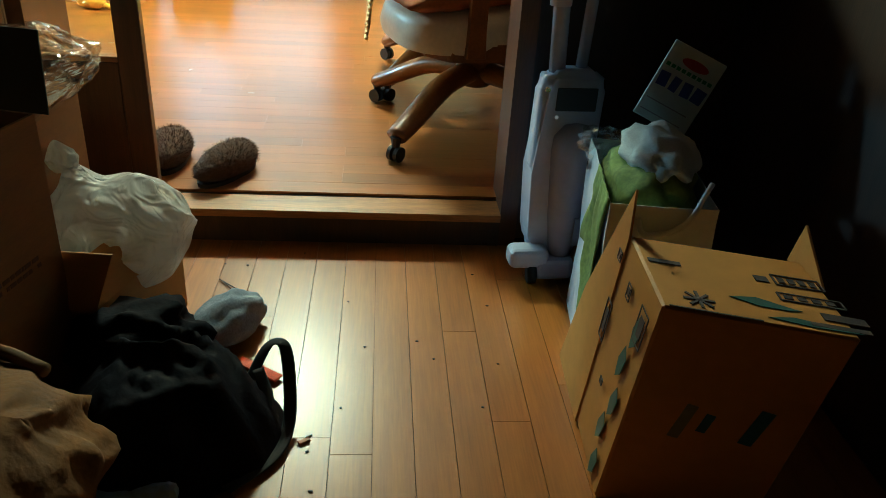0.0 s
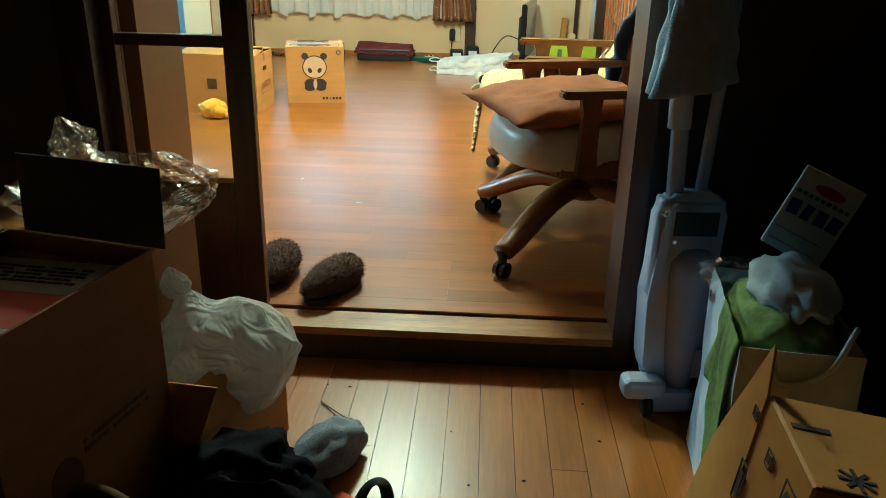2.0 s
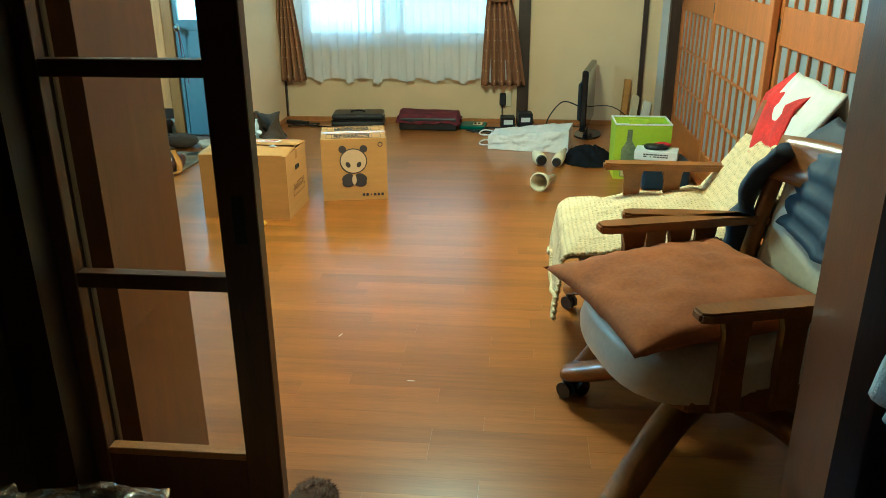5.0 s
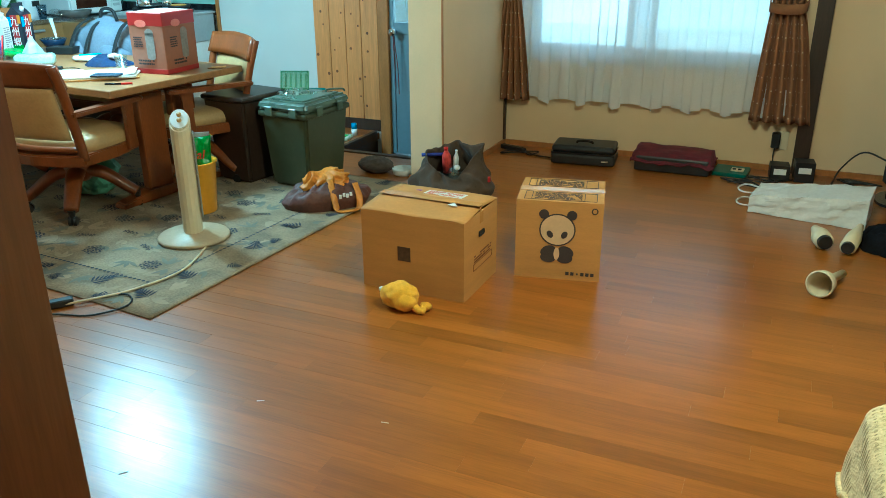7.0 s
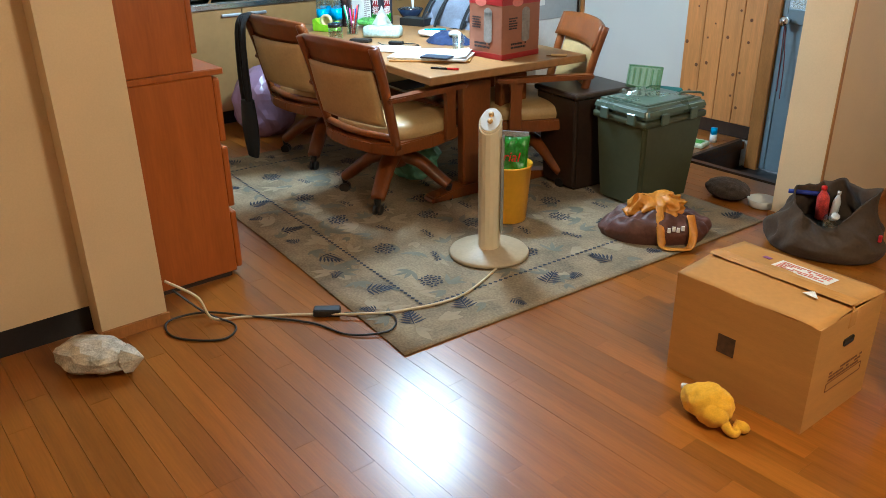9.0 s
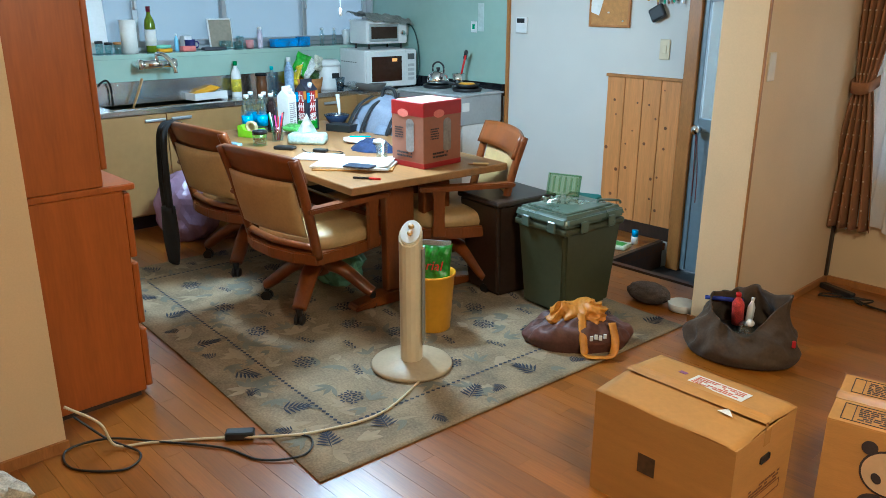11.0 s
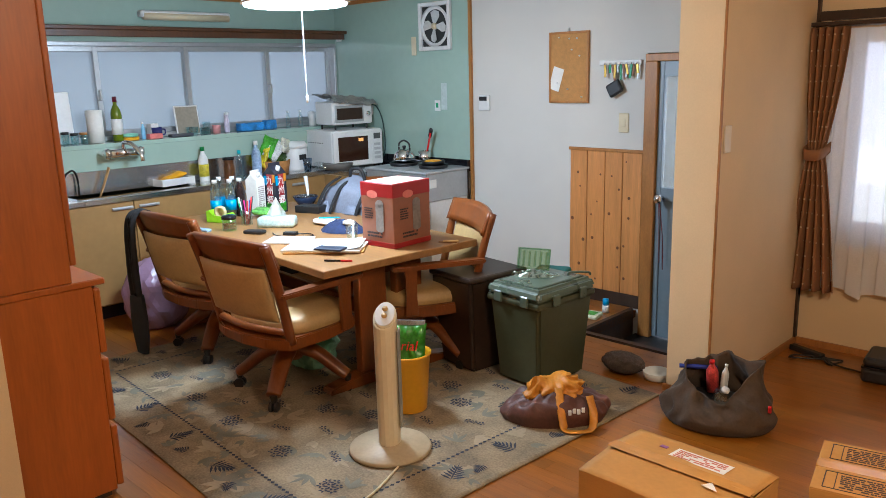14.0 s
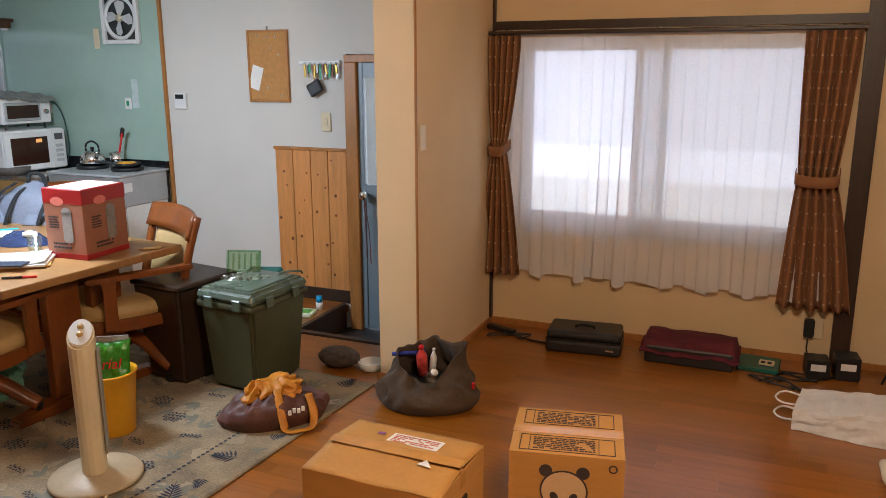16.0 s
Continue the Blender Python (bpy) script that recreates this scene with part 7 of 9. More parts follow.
CWH = M("white carton board", (0.74, 0.73, 0.7), 0.4, 0.05, 10, 0.02)
c_ = gable_carton("milk_carton", "white gable-top drink carton with small print", -4.58, 5.36, 20, 0.042, 0.225, CWH)
print_lines(c_, pose(0.0425, 0, 0.11, 90, 0, 90), 0.06, 0.15, 12, 4, M("grey print", (0.3, 0.25, 0.25), 0.6))
CBK = M("black carton board", (0.02, 0.02, 0.03), 0.35, 0.2, 10, 0.02)
c_ = gable_carton("juice_carton", "black and red printed gable-top drink carton", -4.55, 5.49, 12, 0.05, 0.255, CBK)
for m in (pose(0, -0.0505, 0, 90), pose(0.0505, 0, 0, 90, 0, 90)):
    b = B(); flat_mark(b, m @ pose(0.0, 0.14, 0), 0.048, 0.22)
    part("red_strip", b, REDC, c_, "red printed strip")
    b = B(); flat_mark(b, m @ pose(-0.034, 0.21, 0.0002), 0.026, 0.06)
    part("blue_patch", b, LABB, c_, "blue printed patch")
    b = B(); flat_mark(b, m @ pose(0.036, 0.225, 0.0002), 0.022, 0.05)
    part("orange_patch", b, ORG, c_, "orange printed patch")
    b = B(); flat_mark(b, m @ pose(0, 0.04, 0.0003), 0.07, 0.055)
    part("green_patch", b, M("green leaf print", (0.06, 0.25, 0.04), 0.5, 0.5, 40), c_, "green printed leaves")
    tx = bpy.data.curves.new("lettering", "FONT")
    tx.body, tx.size, tx.extrude = "九\n州\n郷", 0.06, 0.0006
    tx.space_line = 1.05
    tx.materials.append(PAPER)
    to = new("lettering", tx)
    to.parent = c_
    to.matrix_basis = m @ pose(-0.03, 0.19, 0.0018)
c_ = gable_carton("juice_carton", "dark small drink carton behind the white one", -4.72, 5.45, 10, 0.037, 0.2, CBK)
bw = on_table("covered_bowl", "dark blue bowl under clear film with a white spoon", "bowl", -4.55, 5.72)
part("bowl", lathe(B(), [(0.0, 0.004), (0.035, 0.0), (0.06, 0.03), (0.085, 0.075), (0.082, 0.076), (0.056, 0.034), (0.0, 0.01)], seg=30), M("navy china", (0.02, 0.03, 0.06), 0.15), bw, smooth=True)
part("film", lathe(B(), [(0.085, 0.076), (0.05, 0.084), (0.0, 0.088)], seg=30), PLAST, bw, smooth=True)
part("spoon", tube(B(), [(0.03, 0.0, 0.08), (0.0, 0.02, 0.13), (-0.04, 0.04, 0.2)], lambda t: 0.006 + 0.008 * t, 8, 5, 0.5), WHITE, bw, smooth=True)
bk_ = on_table("black_box", "flat black box on the table", "box", -4.36, 5.62, 20)
part("box", box(B(), (-0.09, -0.05, 0), (0.09, 0.05, 0.045), 0.003), BLACK, bk_)
lf = on_table("snack_bag", "green snack packet lying on the table", "packet", -4.42, 5.34, 40)
part("packet", pillow(B(), 0.1, 0.07, 0.02, pose(0, 0, 0.03, 0, 12), 2, 4), M("green white foil", (0.15, 0.35, 0.1), 0.3, 0.6, 10, 0.2), lf, smooth=True)
dg = on_table("plush_dog", "small black and white plush figure on the table", "toy", -3.55, 5.5, 0)
part("body", blob(B(), (0, 0, 0.05), (0.05, 0.045, 0.052), 0.08, 7, 3, 2, 0), FLEECE, dg, smooth=True)
part("ear", blob(B(), (0.03, -0.02, 0.09), (0.02, 0.02, 0.03), 0.08, 7, 2, 4), BLACK, dg, smooth=True)

# ---- cupboard ----
cb = thing("cupboard", "orange-brown wooden two-part cupboard with drawers", "cupboard")
CX1, CX0 = -3.06, -3.98
part("lower_body", box(B(), (CX0, 3.335, 0.02), (CX1, 3.70, 0.815), 0.003), CABINET, cb)
part("counter_board", box(B(), (CX0, 3.333, 0.816), (CX1 + 0.004, 3.745, 0.84), 0.004), CABINET, cb)
part("upper_body", box(B(), (CX0, 3.335, 0.841), (CX1, 3.635, 1.98), 0.003), CABINET, cb)
part("plinth", box(B(), (CX0 + 0.01, 3.34, 0.0), (CX1 - 0.01, 3.68, 0.02)), DARKWOOD, cb)
for k in range(3):
    z0 = 0.02 + k * 0.265
    dr = part("drawer", box(B(), (CX0 + 0.01, 3.701, z0 + 0.01), (CX1 - 0.002, 3.728, z0 + 0.255), 0.008, seg=2), CABINET, cb)
    part("handle", tube(B(), [((CX0 + CX1) / 2 - 0.06, 3.728, z0 + 0.18), ((CX0 + CX1) / 2 - 0.05, 3.748, z0 + 0.18), ((CX0 + CX1) / 2 + 0.05, 3.748, z0 + 0.18), ((CX0 + CX1) / 2 + 0.06, 3.728, z0 + 0.18)], 0.006), CHROME, dr, smooth=True)
for k in range(2):
    x0 = CX0 + 0.005 + k * 0.457
    part("door", box(B(), (x0, 3.636, 0.9), (x0 + 0.453, 3.66, 1.96), 0.006, seg=2), CABINET, cb)

# ---- kitchen ----
CZ = 0.8            # worktop height
CF = -5.24          # front of the counter along the window wall


def unit(y0, y1, handle_y):
    u = thing("cabinet_unit", "tan laminate kitchen base cabinet under the sink", "cabinet", group="kitchen base cabinets")
    part("body", box(B(), (KX + 0.002, y0, 0.1), (CF - 0.025, y1, CZ - 0.035)), UNIT, u)
    d_ = part("door", box(B(), (CF - 0.024, y0 + 0.003, 0.11), (CF - 0.004, y1 - 0.003, CZ - 0.04), 0.003), UNIT, u)
    part("handle", box(B(), (CF - 0.004, handle_y - 0.07, CZ - 0.085), (CF + 0.014, handle_y + 0.07, CZ - 0.065), 0.006, seg=2), ALU, d_, "silver bar handle")
    part("plinth", box(B(), (KX + 0.002, y0, 0.0), (CF - 0.09, y1, 0.099)), BLACK, u)
    return u


for y0, y1, hy in ((3.95, 4.4, 4.3), (4.4, 4.86, 4.78), (4.86, 5.42, 4.96)):
    unit(y0, y1, hy)
for k in range(2):
    y0 = 5.42 + 0.5 * k
    u = thing("drawer_unit", "tan laminate kitchen drawer cabinet", "cabinet", group="kitchen base cabinets")
    part("body", box(B(), (KX + 0.002, y0, 0.1), (CF - 0.025, y0 + 0.5, CZ - 0.035)), UNIT, u)
    for j, (z0, z1) in enumerate(((0.11, 0.33), (0.335, 0.55), (0.555, CZ - 0.04))):
        d_ = part("drawer", box(B(), (CF - 0.024, y0 + 0.003, z0), (CF - 0.004, y0 + 0.497, z1), 0.003), UNIT, u)
        part("handle", box(B(), (CF - 0.004, y0 + 0.18, z1 - 0.05), (CF + 0.014, y0 + 0.32, z1 - 0.03), 0.006, seg=2), ALU, d_, "silver bar handle")
    part("plinth", box(B(), (KX + 0.002, y0, 0.0), (CF - 0.09, y0 + 0.5, 0.099)), BLACK, u)
un = thing("corner_unit", "tan laminate corner base cabinet beside the cooker", "cabinet", group="kitchen base cabinets")
part("body", box(B(), (KX + 0.002, 6.42, 0.1), (-4.86, NW - 0.013, CZ - 0.035)), UNIT, un)
part("plinth", box(B(), (KX + 0.002, 6.5, 0), (-4.9, NW - 0.013, 0.099)), BLACK, un)

wt_ = thing("sink_worktop", "stainless steel worktop with a deep sink basin", "worktop")
SX0, SX1, SY0, SY1 = KX + 0.12, CF - 0.07, 4.55, 5.36
f = B()
for a, b in (((KX + 0.002, 3.95, CZ - 0.034), (CF, SY0, CZ)), ((KX + 0.002, SY1, CZ - 0.034), (CF, NW - 0.014, CZ)),
             ((KX + 0.002, SY0, CZ - 0.034), (SX0, SY1, CZ)), ((SX1, SY0, CZ - 0.034), (CF, SY1, CZ)), ((CF, 6.45, CZ - 0.034), (-4.86, NW - 0.014, CZ))):
    box(f, a, b, 0.002)
part("top", f, STEEL, wt_)
bs = B()
box(bs, (SX0, SY0, CZ - 0.18), (SX1, SY1, CZ - 0.003))
bmesh.ops.delete(bs, geom=[q for q in bs.faces if q.normal.z > 0.9 or q.calc_center_median().z > CZ - 0.01], context="FACES_ONLY")
bmesh.ops.bevel(bs, geom=[e for e in bs.edges if not e.is_boundary], offset=0.03, segments=3, affect="EDGES")
part("basin", bs, STEEL, wt_, smooth=True, thick=0.002)
part("upstand", box(B(), (KX + 0.19, 3.95, CZ + 0.001), (KX + 0.204, NW - 0.2, 0.95), 0.002), STEEL, wt_, "steel upstand")
bsp = slab("cooker_upstand", (KX + 0.21, NW - 0.03, CZ + 0.001), (-4.2, NW - 0.013, 0.885), BLACKG, "dark glossy upstand behind the cooker", "wall panel")
slab("cooker_side_panel", (-4.22, 6.95, 0.4), (-4.202, NW - 0.0305, 0.885), BLACKG, "dark side plate beside the cooker", "wall panel")
# tap
tp = thing("tap", "chrome wall-mounted mixer tap with two handles", "tap", KX + 0.205, 4.92, 1.06)
tp.matrix_basis = tp.matrix_basis @ Matrix.Scale(1.3, 4)
q = B()
for s in (-1, 1):
    tube(q, [(0.0, s * 0.09, 0.0), (0.05, s * 0.09, 0.0), (0.07, s * 0.06, 0.0), (0.07, 0, 0.0)], 0.016, 10)
cyl(q, (0.07, -0.07, 0), (0.07, 0.07, 0), 0.022)
part("mixer_body", q, CHROME, tp, smooth=True)
for s in (-1, 1):
    part("handle", lathe(B(), [(0.0, 0.0), (0.024, 0.003), (0.03, 0.015), (0.024, 0.03), (0.0, 0.032)], m=pose(0.07, s * 0.07, 0, 90 if s < 0 else -90), seg=12), CHROME, tp, smooth=True)
part("spout", tube(B(), [(0.07, 0, 0.02), (0.075, 0, 0.05), (0.12, 0.02, 0.045), (0.17, 0.04, 0.0), (0.18, 0.045, -0.04)], 0.011, 10), CHROME, tp, smooth=True)
rk = thing("dish_rack", "white plastic dish rack with a yellow sponge cloth", "dish rack", -5.5, 5.28, CZ, 8)
q = B()
for a, b in (((-0.06, -0.13, 0.0), (0.06, 0.13, 0.006)), ((-0.065, -0.135, 0.0), (-0.058, 0.135, 0.05)), ((0.058, -0.135, 0), (0.065, 0.135, 0.05)), ((-0.058, -0.135, 0), (0.058, -0.128, 0.05)), ((-0.058, 0.128, 0), (0.058, 0.135, 0.05))):
    box(q, a, b, 0.002)
part("basket", q, WHITE, rk)
part("sponge", pillow(B(), 0.05, 0.09, 0.02, pose(0.0, 0.0, 0.055, 14, 0, 0), 2), YELP, rk, "yellow cloth", smooth=True)
sr = thing("small_tap", "thin black water purifier tap at the sink", "tap", -5.5, 4.62, CZ)
part("spout", tube(B(), [(0, 0, 0), (0, 0, 0.12), (0.02, -0.03, 0.17), (0.05, -0.08, 0.16), (0.06, -0.1, 0.14)], 0.007, 8), BLACKG, sr, smooth=True)
pd = thing("wooden_paddle", "wooden rice paddle standing in the sink", "paddle", -5.47, 4.72, CZ - 0.06, 0)
part("blade", tube(B(), [(0, 0, 0), (0.0, 0.05, 0.11), (0.0, 0.1, 0.23)], lambda t: 0.012 + 0.008 * t, 8, 5, 0.3), M("pale paddle wood", (0.5, 0.32, 0.16), 0.6), pd, smooth=True)


def bottle(name, label, x, y, z, r, h, mat_, cap_, neck=0.4, band=None, sq=False):
    b_ = thing(name, label, "bottle", x, y, z, random.Random(x).uniform(0, 90))
    prof = [(0.0, 0.0), (r * 0.96, 0.0), (r, h * 0.03), (r, h * 0.6), (r * 0.85, h * 0.7), (r * neck, h * 0.82), (r * neck, h * 0.9), (0, h * 0.9)]
    part("body", lathe(B(), prof, seg=6 if sq else 18), mat_, b_, smooth=not sq)
    part("cap", lathe(B(), [(r * neck * 1.15, h * 0.88), (r * neck * 1.1, h), (0.0, h)], seg=14), cap_, b_, smooth=True)
    if band:
        part("label_band", lathe(B(), [(r * 1.02, h * 0.15), (r * 1.02, h * 0.5)], seg=18), band, b_, "printed label", smooth=True)
    return b_


GRN = M("green bottle glass", (0.12, 0.16, 0.02), 0.08, 0.1, 4, 0)
bottle("wine_bottle", "green wine bottle with a pale label and red capsule", KX + 0.1, 4.98, KZ0, 0.036, 0.3, GRN, M("wine red foil", (0.12, 0.01, 0.02), 0.3), 0.36, PAPER)
ro = thing("paper_towel_roll", "white kitchen paper roll standing on the ledge", "paper roll", KX + 0.1, 4.83, KZ0)
part("roll", lathe(B(), [(0.0, 0.0), (0.052, 0.0), (0.053, 0.215), (0.02, 0.216), (0.0, 0.2)], seg=24), PAPER, ro, smooth=True)
sp = thing("sponge_tub", "mint green tub with a yellow sponge on the ledge", "tub", KX + 0.13, 5.05, KZ0)
part("sponge", box(B(), (-0.035, -0.05, 0), (0.035, 0.05, 0.025), 0.006), YELP, sp)
part("lid", lathe(B(), [(0.0, 0.026), (0.05, 0.026), (0.052, 0.045), (0.0, 0.05)], seg=20), M("mint plastic", (0.3, 0.6, 0.45), 0.35), sp, smooth=True)
mg = thing("mug", "dark blue mug on the ledge", "mug", KX + 0.1, 5.26, KZ0)
part("cup", lathe(B(), [(0.0, 0.004), (0.033, 0.0), (0.038, 0.075), (0.035, 0.075), (0.03, 0.008)], seg=22), M("dark blue china", (0.03, 0.03, 0.12), 0.2), mg, smooth=True)
part("handle", tube(B(), [(0.0, 0.035, 0.06), (0.0, 0.06, 0.055), (0.0, 0.06, 0.025), (0.0, 0.034, 0.018)], 0.005), M("dark blue china", (0.03, 0.03, 0.12), 0.2), mg, smooth=True)
lst = [("white_carton", 5.25, 0.06, 0.03, 0.1, WHITE, 0.06), ("pink_box", 5.22, 0.05, 0.05, 0.035, M("pink plastic", (0.65, 0.22, 0.2), 0.4), 0.14),
       ("blue_box", 6.02, 0.07, 0.11, 0.06, M("blue white carton", (0.06, 0.2, 0.55), 0.4, 0.6, 14), 0.11), ("slim_box", 6.2, 0.06, 0.05, 0.07, M("blue white carton", (0.06, 0.2, 0.55), 0.4, 0.6, 14), 0.1),
       ("book", 5.42, 0.05, 0.09, 0.02, M("dark book", (0.06, 0.06, 0.07), 0.6), 0.14)]
for nm, y, dx, dy, h, mt, off in lst:
    t_ = thing(nm, nm.replace("_", " ") + " standing on the window ledge", "box", KX + off, y, KZ0, 5)
    part("body", box(B(), (-dx / 2, -dy, 0), (dx / 2, dy, h), 0.003), mt, t_)
bottle("spray", "small blue and white spray bottle on the ledge", KX + 0.12, 5.15, KZ0, 0.014, 0.12, M("pale blue plastic", (0.3, 0.55, 0.75), 0.35), WHITE)
sd = thing("standing_board", "grey brown board standing in a white frame on the ledge", "mirror", KX + 0.06, 5.53, KZ0, 0)
part("frame", box(B(), (-0.008, -0.095, 0), (0.0, 0.095, 0.215), 0.003, pose(0, 0, 0, 0, -8)), WHITE, sd)
part("panel", box(B(), (0.0005, -0.085, 0.01), (0.004, 0.085, 0.205), 0.0, pose(0, 0, 0, 0, -8)), M("grey brown panel", (0.3, 0.27, 0.22), 0.4), sd)
for y, r, h, mt, nm in ((5.52, 0.045, 0.06, PET, "glass_pot"), (5.64, 0.03, 0.09, PET, "glass_cup"), (5.72, 0.03, 0.06, M("pink cup", (0.6, 0.3, 0.3), 0.4), "pink_cup"), (5.62, 0.035, 0.05, PET, "glass_bowl"),
                        (4.68, 0.025, 0.06, PET, "spice_jar"), (4.74, 0.025, 0.06, PET, "spice_jar"), (4.62, 0.025, 0.07, PET, "spice_jar")):
    t_ = thing(nm, nm.replace("_", " ") + " standing on the kitchen window ledge", "jar", KX + 0.12, y, KZ0)
    part("cup", lathe(B(), [(0.0, 0.003), (r * 0.9, 0.0), (r, h), (r * 0.93, h), (r * 0.8, 0.008)], seg=18), mt, t_, smooth=True)
    if nm == "spice_jar":
        part("lid", lathe(B(), [(r, h), (r, h + 0.015), (0.0, h + 0.016)], seg=16), BLACK if y < 4.7 else M("tan lid", (0.4, 0.2, 0.08), 0.5), t_, smooth=True)
bottle("toothpaste_tube", "white purple tube standing on the ledge", KX + 0.1, 5.82, KZ0, 0.02, 0.15, M("white purple", (0.6, 0.55, 0.65), 0.4, 0.2, 12), WHITE, 0.7)
for y in (6.38, 6.5):
    bottle("glass_bottle", "small clear bottle on the ledge", KX + 0.1, y, KZ0, 0.018, 0.13, PET, WHITE, 0.5)
wc = thing("white_figure", "small white rounded ornament on the ledge", "ornament", KX + 0.1, 6.62, KZ0)
part("body", lathe(B(), [(0.0, 0.0), (0.03, 0.0), (0.028, 0.05), (0.036, 0.08), (0.028, 0.11), (0.0, 0.12)], seg=18), WHITE, wc, smooth=True)
cbd = thing("chopping_board", "white plastic chopping board standing on the ledge", "board", KX + 0.05, 4.6, KZ0, 0)
part("board", box(B(), (-0.006, -0.11, 0), (0.006, 0.11, 0.34), 0.004, pose(0, 0, 0.002, 0, -5)), WHITE, cbd)
# on the worktop
bottle("bleach_bottle", "white bleach bottle with a green cap", -5.46, 5.5, CZ, 0.035, 0.25, WHITE, M("green cap", (0.02, 0.2, 0.06), 0.4), 0.4, M("yellow label", (0.6, 0.5, 0.1), 0.5, 0.4, 14))
bottle("coffee_jar", "brown coffee jar with a dark lid", -5.42, 5.68, CZ, 0.04, 0.16, M("coffee brown", (0.1, 0.04, 0.015), 0.3, 0.4, 12), BLACKG, 0.95)
bottle("blue_detergent", "white and blue detergent bottle", -5.42, 5.92, CZ, 0.036, 0.26, M("white blue bottle", (0.35, 0.45, 0.7), 0.35, 0.4, 8), WHITE, 0.4)
bottle("teal_bottle", "clear bottle with a teal cap", -5.45, 5.79, CZ, 0.03, 0.2, PET, M("teal plastic", (0.03, 0.4, 0.45), 0.4), 0.4)
sg = thing("snack_heap", "heap of coloured snack packets in a basket", "packets", -5.42, 6.08, CZ, 0)
part("basket", lathe(B(), [(0.07, 0.0), (0.1, 0.0), (0.12, 0.1), (0.115, 0.1), (0.095, 0.006)], seg=20), M("brown basket", (0.4, 0.2, 0.08), 0.7, 0.2, 20), sg, smooth=True)
for k, c in enumerate(((0.7, 0.5, 0.03), (0.1, 0.35, 0.06), (0.6, 0.62, 0.6), (0.7, 0.45, 0.02), (0.05, 0.1, 0.03), (0.65, 0.6, 0.5))):
    part("packet", pillow(B(), 0.06, 0.085, 0.018, pose(-0.02 + 0.03 * (k % 3), -0.09 + 0.035 * k, 0.13 + 0.05 * ((k * 7) % 4) / 2, 70 + 8 * k, 20 * k, 30 * k), k, 4), M("foil packet", c, 0.3, 0.4, 16, 0.2), sg, smooth=True)
rc = thing("rice_cooker", "white rice storage pot with a black label", "pot", -5.43, 6.28, CZ)
part("body", lathe(B(), [(0.0, 0.0), (0.085, 0.0), (0.095, 0.02), (0.098, 0.17), (0.09, 0.18), (0.0, 0.18)], seg=28), WHITE, rc, smooth=True)
part("lid", lathe(B(), [(0.1, 0.18), (0.1, 0.2), (0.08, 0.225), (0.0, 0.23)], seg=28), WHITE, rc, smooth=True)
b = B(); box(b, (0.097, -0.03, 0.09), (0.1, 0.035, 0.13))
part("label_plate", b, BLACK, rc, "black label")
cp = thing("plastic_cup", "bluish clear plastic cup on the worktop", "cup", -5.3, 6.3, CZ)
part("cup", lathe(B(), [(0.0, 0.003), (0.026, 0.0), (0.037, 0.1), (0.035, 0.1), (0.024, 0.008)], seg=20), clear("bluish plastic", (0.55, 0.65, 0.75), 0.1, 0.4), cp, smooth=True)
pa = thing("frying_pan", "grey covered frying pan on the worktop", "pan", -5.2, 6.52, CZ)
part("pan", lathe(B(), [(0.0, 0.0), (0.1, 0.0), (0.125, 0.045), (0.12, 0.05), (0.0, 0.06)], seg=28), M("grey iron", (0.12, 0.11, 0.1), 0.45), pa, smooth=True)
pw = thing("crumpled_film", "crumpled clear plastic on the worktop", "packet", -5.27, 6.4, CZ)
part("film", blob(B(), (0, 0, 0.03), (0.06, 0.05, 0.035), 0.3, 8, 3, 4, 0, 0.3), PLAST, pw)
# microwave turned towards the room
mw = thing("microwave", "white microwave oven with a dark window, light on", "microwave", -5.34, 6.7, CZ, -6)
part("body", box(B(), (-0.2, -0.24, 0.012), (0.2, 0.24, 0.3), 0.008, seg=2), WHITE, mw)
part("door", box(B(), (0.2, -0.235, 0.02), (0.222, 0.13, 0.29), 0.005), WHITE, mw)
part("window", box(B(), (0.222, -0.19, 0.06), (0.2245, 0.09, 0.25), 0.001), M("dark oven glass", (0.035, 0.016, 0.01), 0.08), mw)
part("lamp_glint", box(B(), (0.2246, 0.0, 0.21), (0.2252, 0.045, 0.235)), glow("oven lamp", (1.0, 0.45, 0.12), 0.6), mw, "small warm oven light")
part("panel", box(B(), (0.2, 0.132, 0.02), (0.218, 0.235, 0.29), 0.004), WHITE, mw)
part("display", box(B(), (0.218, 0.15, 0.22), (0.2195, 0.215, 0.265)), M("grey display", (0.1, 0.1, 0.1), 0.2), mw)
for k in range(4):
    part("button", box(B(), (0.218, 0.152, 0.06 + 0.035 * k), (0.2205, 0.213, 0.082 + 0.035 * k), 0.002), M("pale grey", (0.5, 0.5, 0.5), 0.4), mw)
for k in range(7):
    part("vent_slot", box(B(), (-0.15 + 0.035 * k, -0.2412, 0.2), (-0.13 + 0.035 * k, -0.24, 0.206)), BLACK, mw)
for x, y in ((-0.15, -0.2), (0.15, -0.2), (-0.15, 0.2), (0.15, 0.2)):
    part("foot", cyl(B(), (x, y, 0), (x, y, 0.013), 0.015), BLACK, mw)
to = thing("toaster_oven", "grey white toaster oven standing on the microwave", "toaster", -5.34, 6.72, CZ + 0.32, -6)
part("body", box(B(), (-0.13, -0.19, 0.02), (0.13, 0.19, 0.2), 0.012, seg=2), WHITE, to)
part("door", box(B(), (0.13, -0.17, 0.04), (0.142, 0.1, 0.17), 0.004), ALU, to)
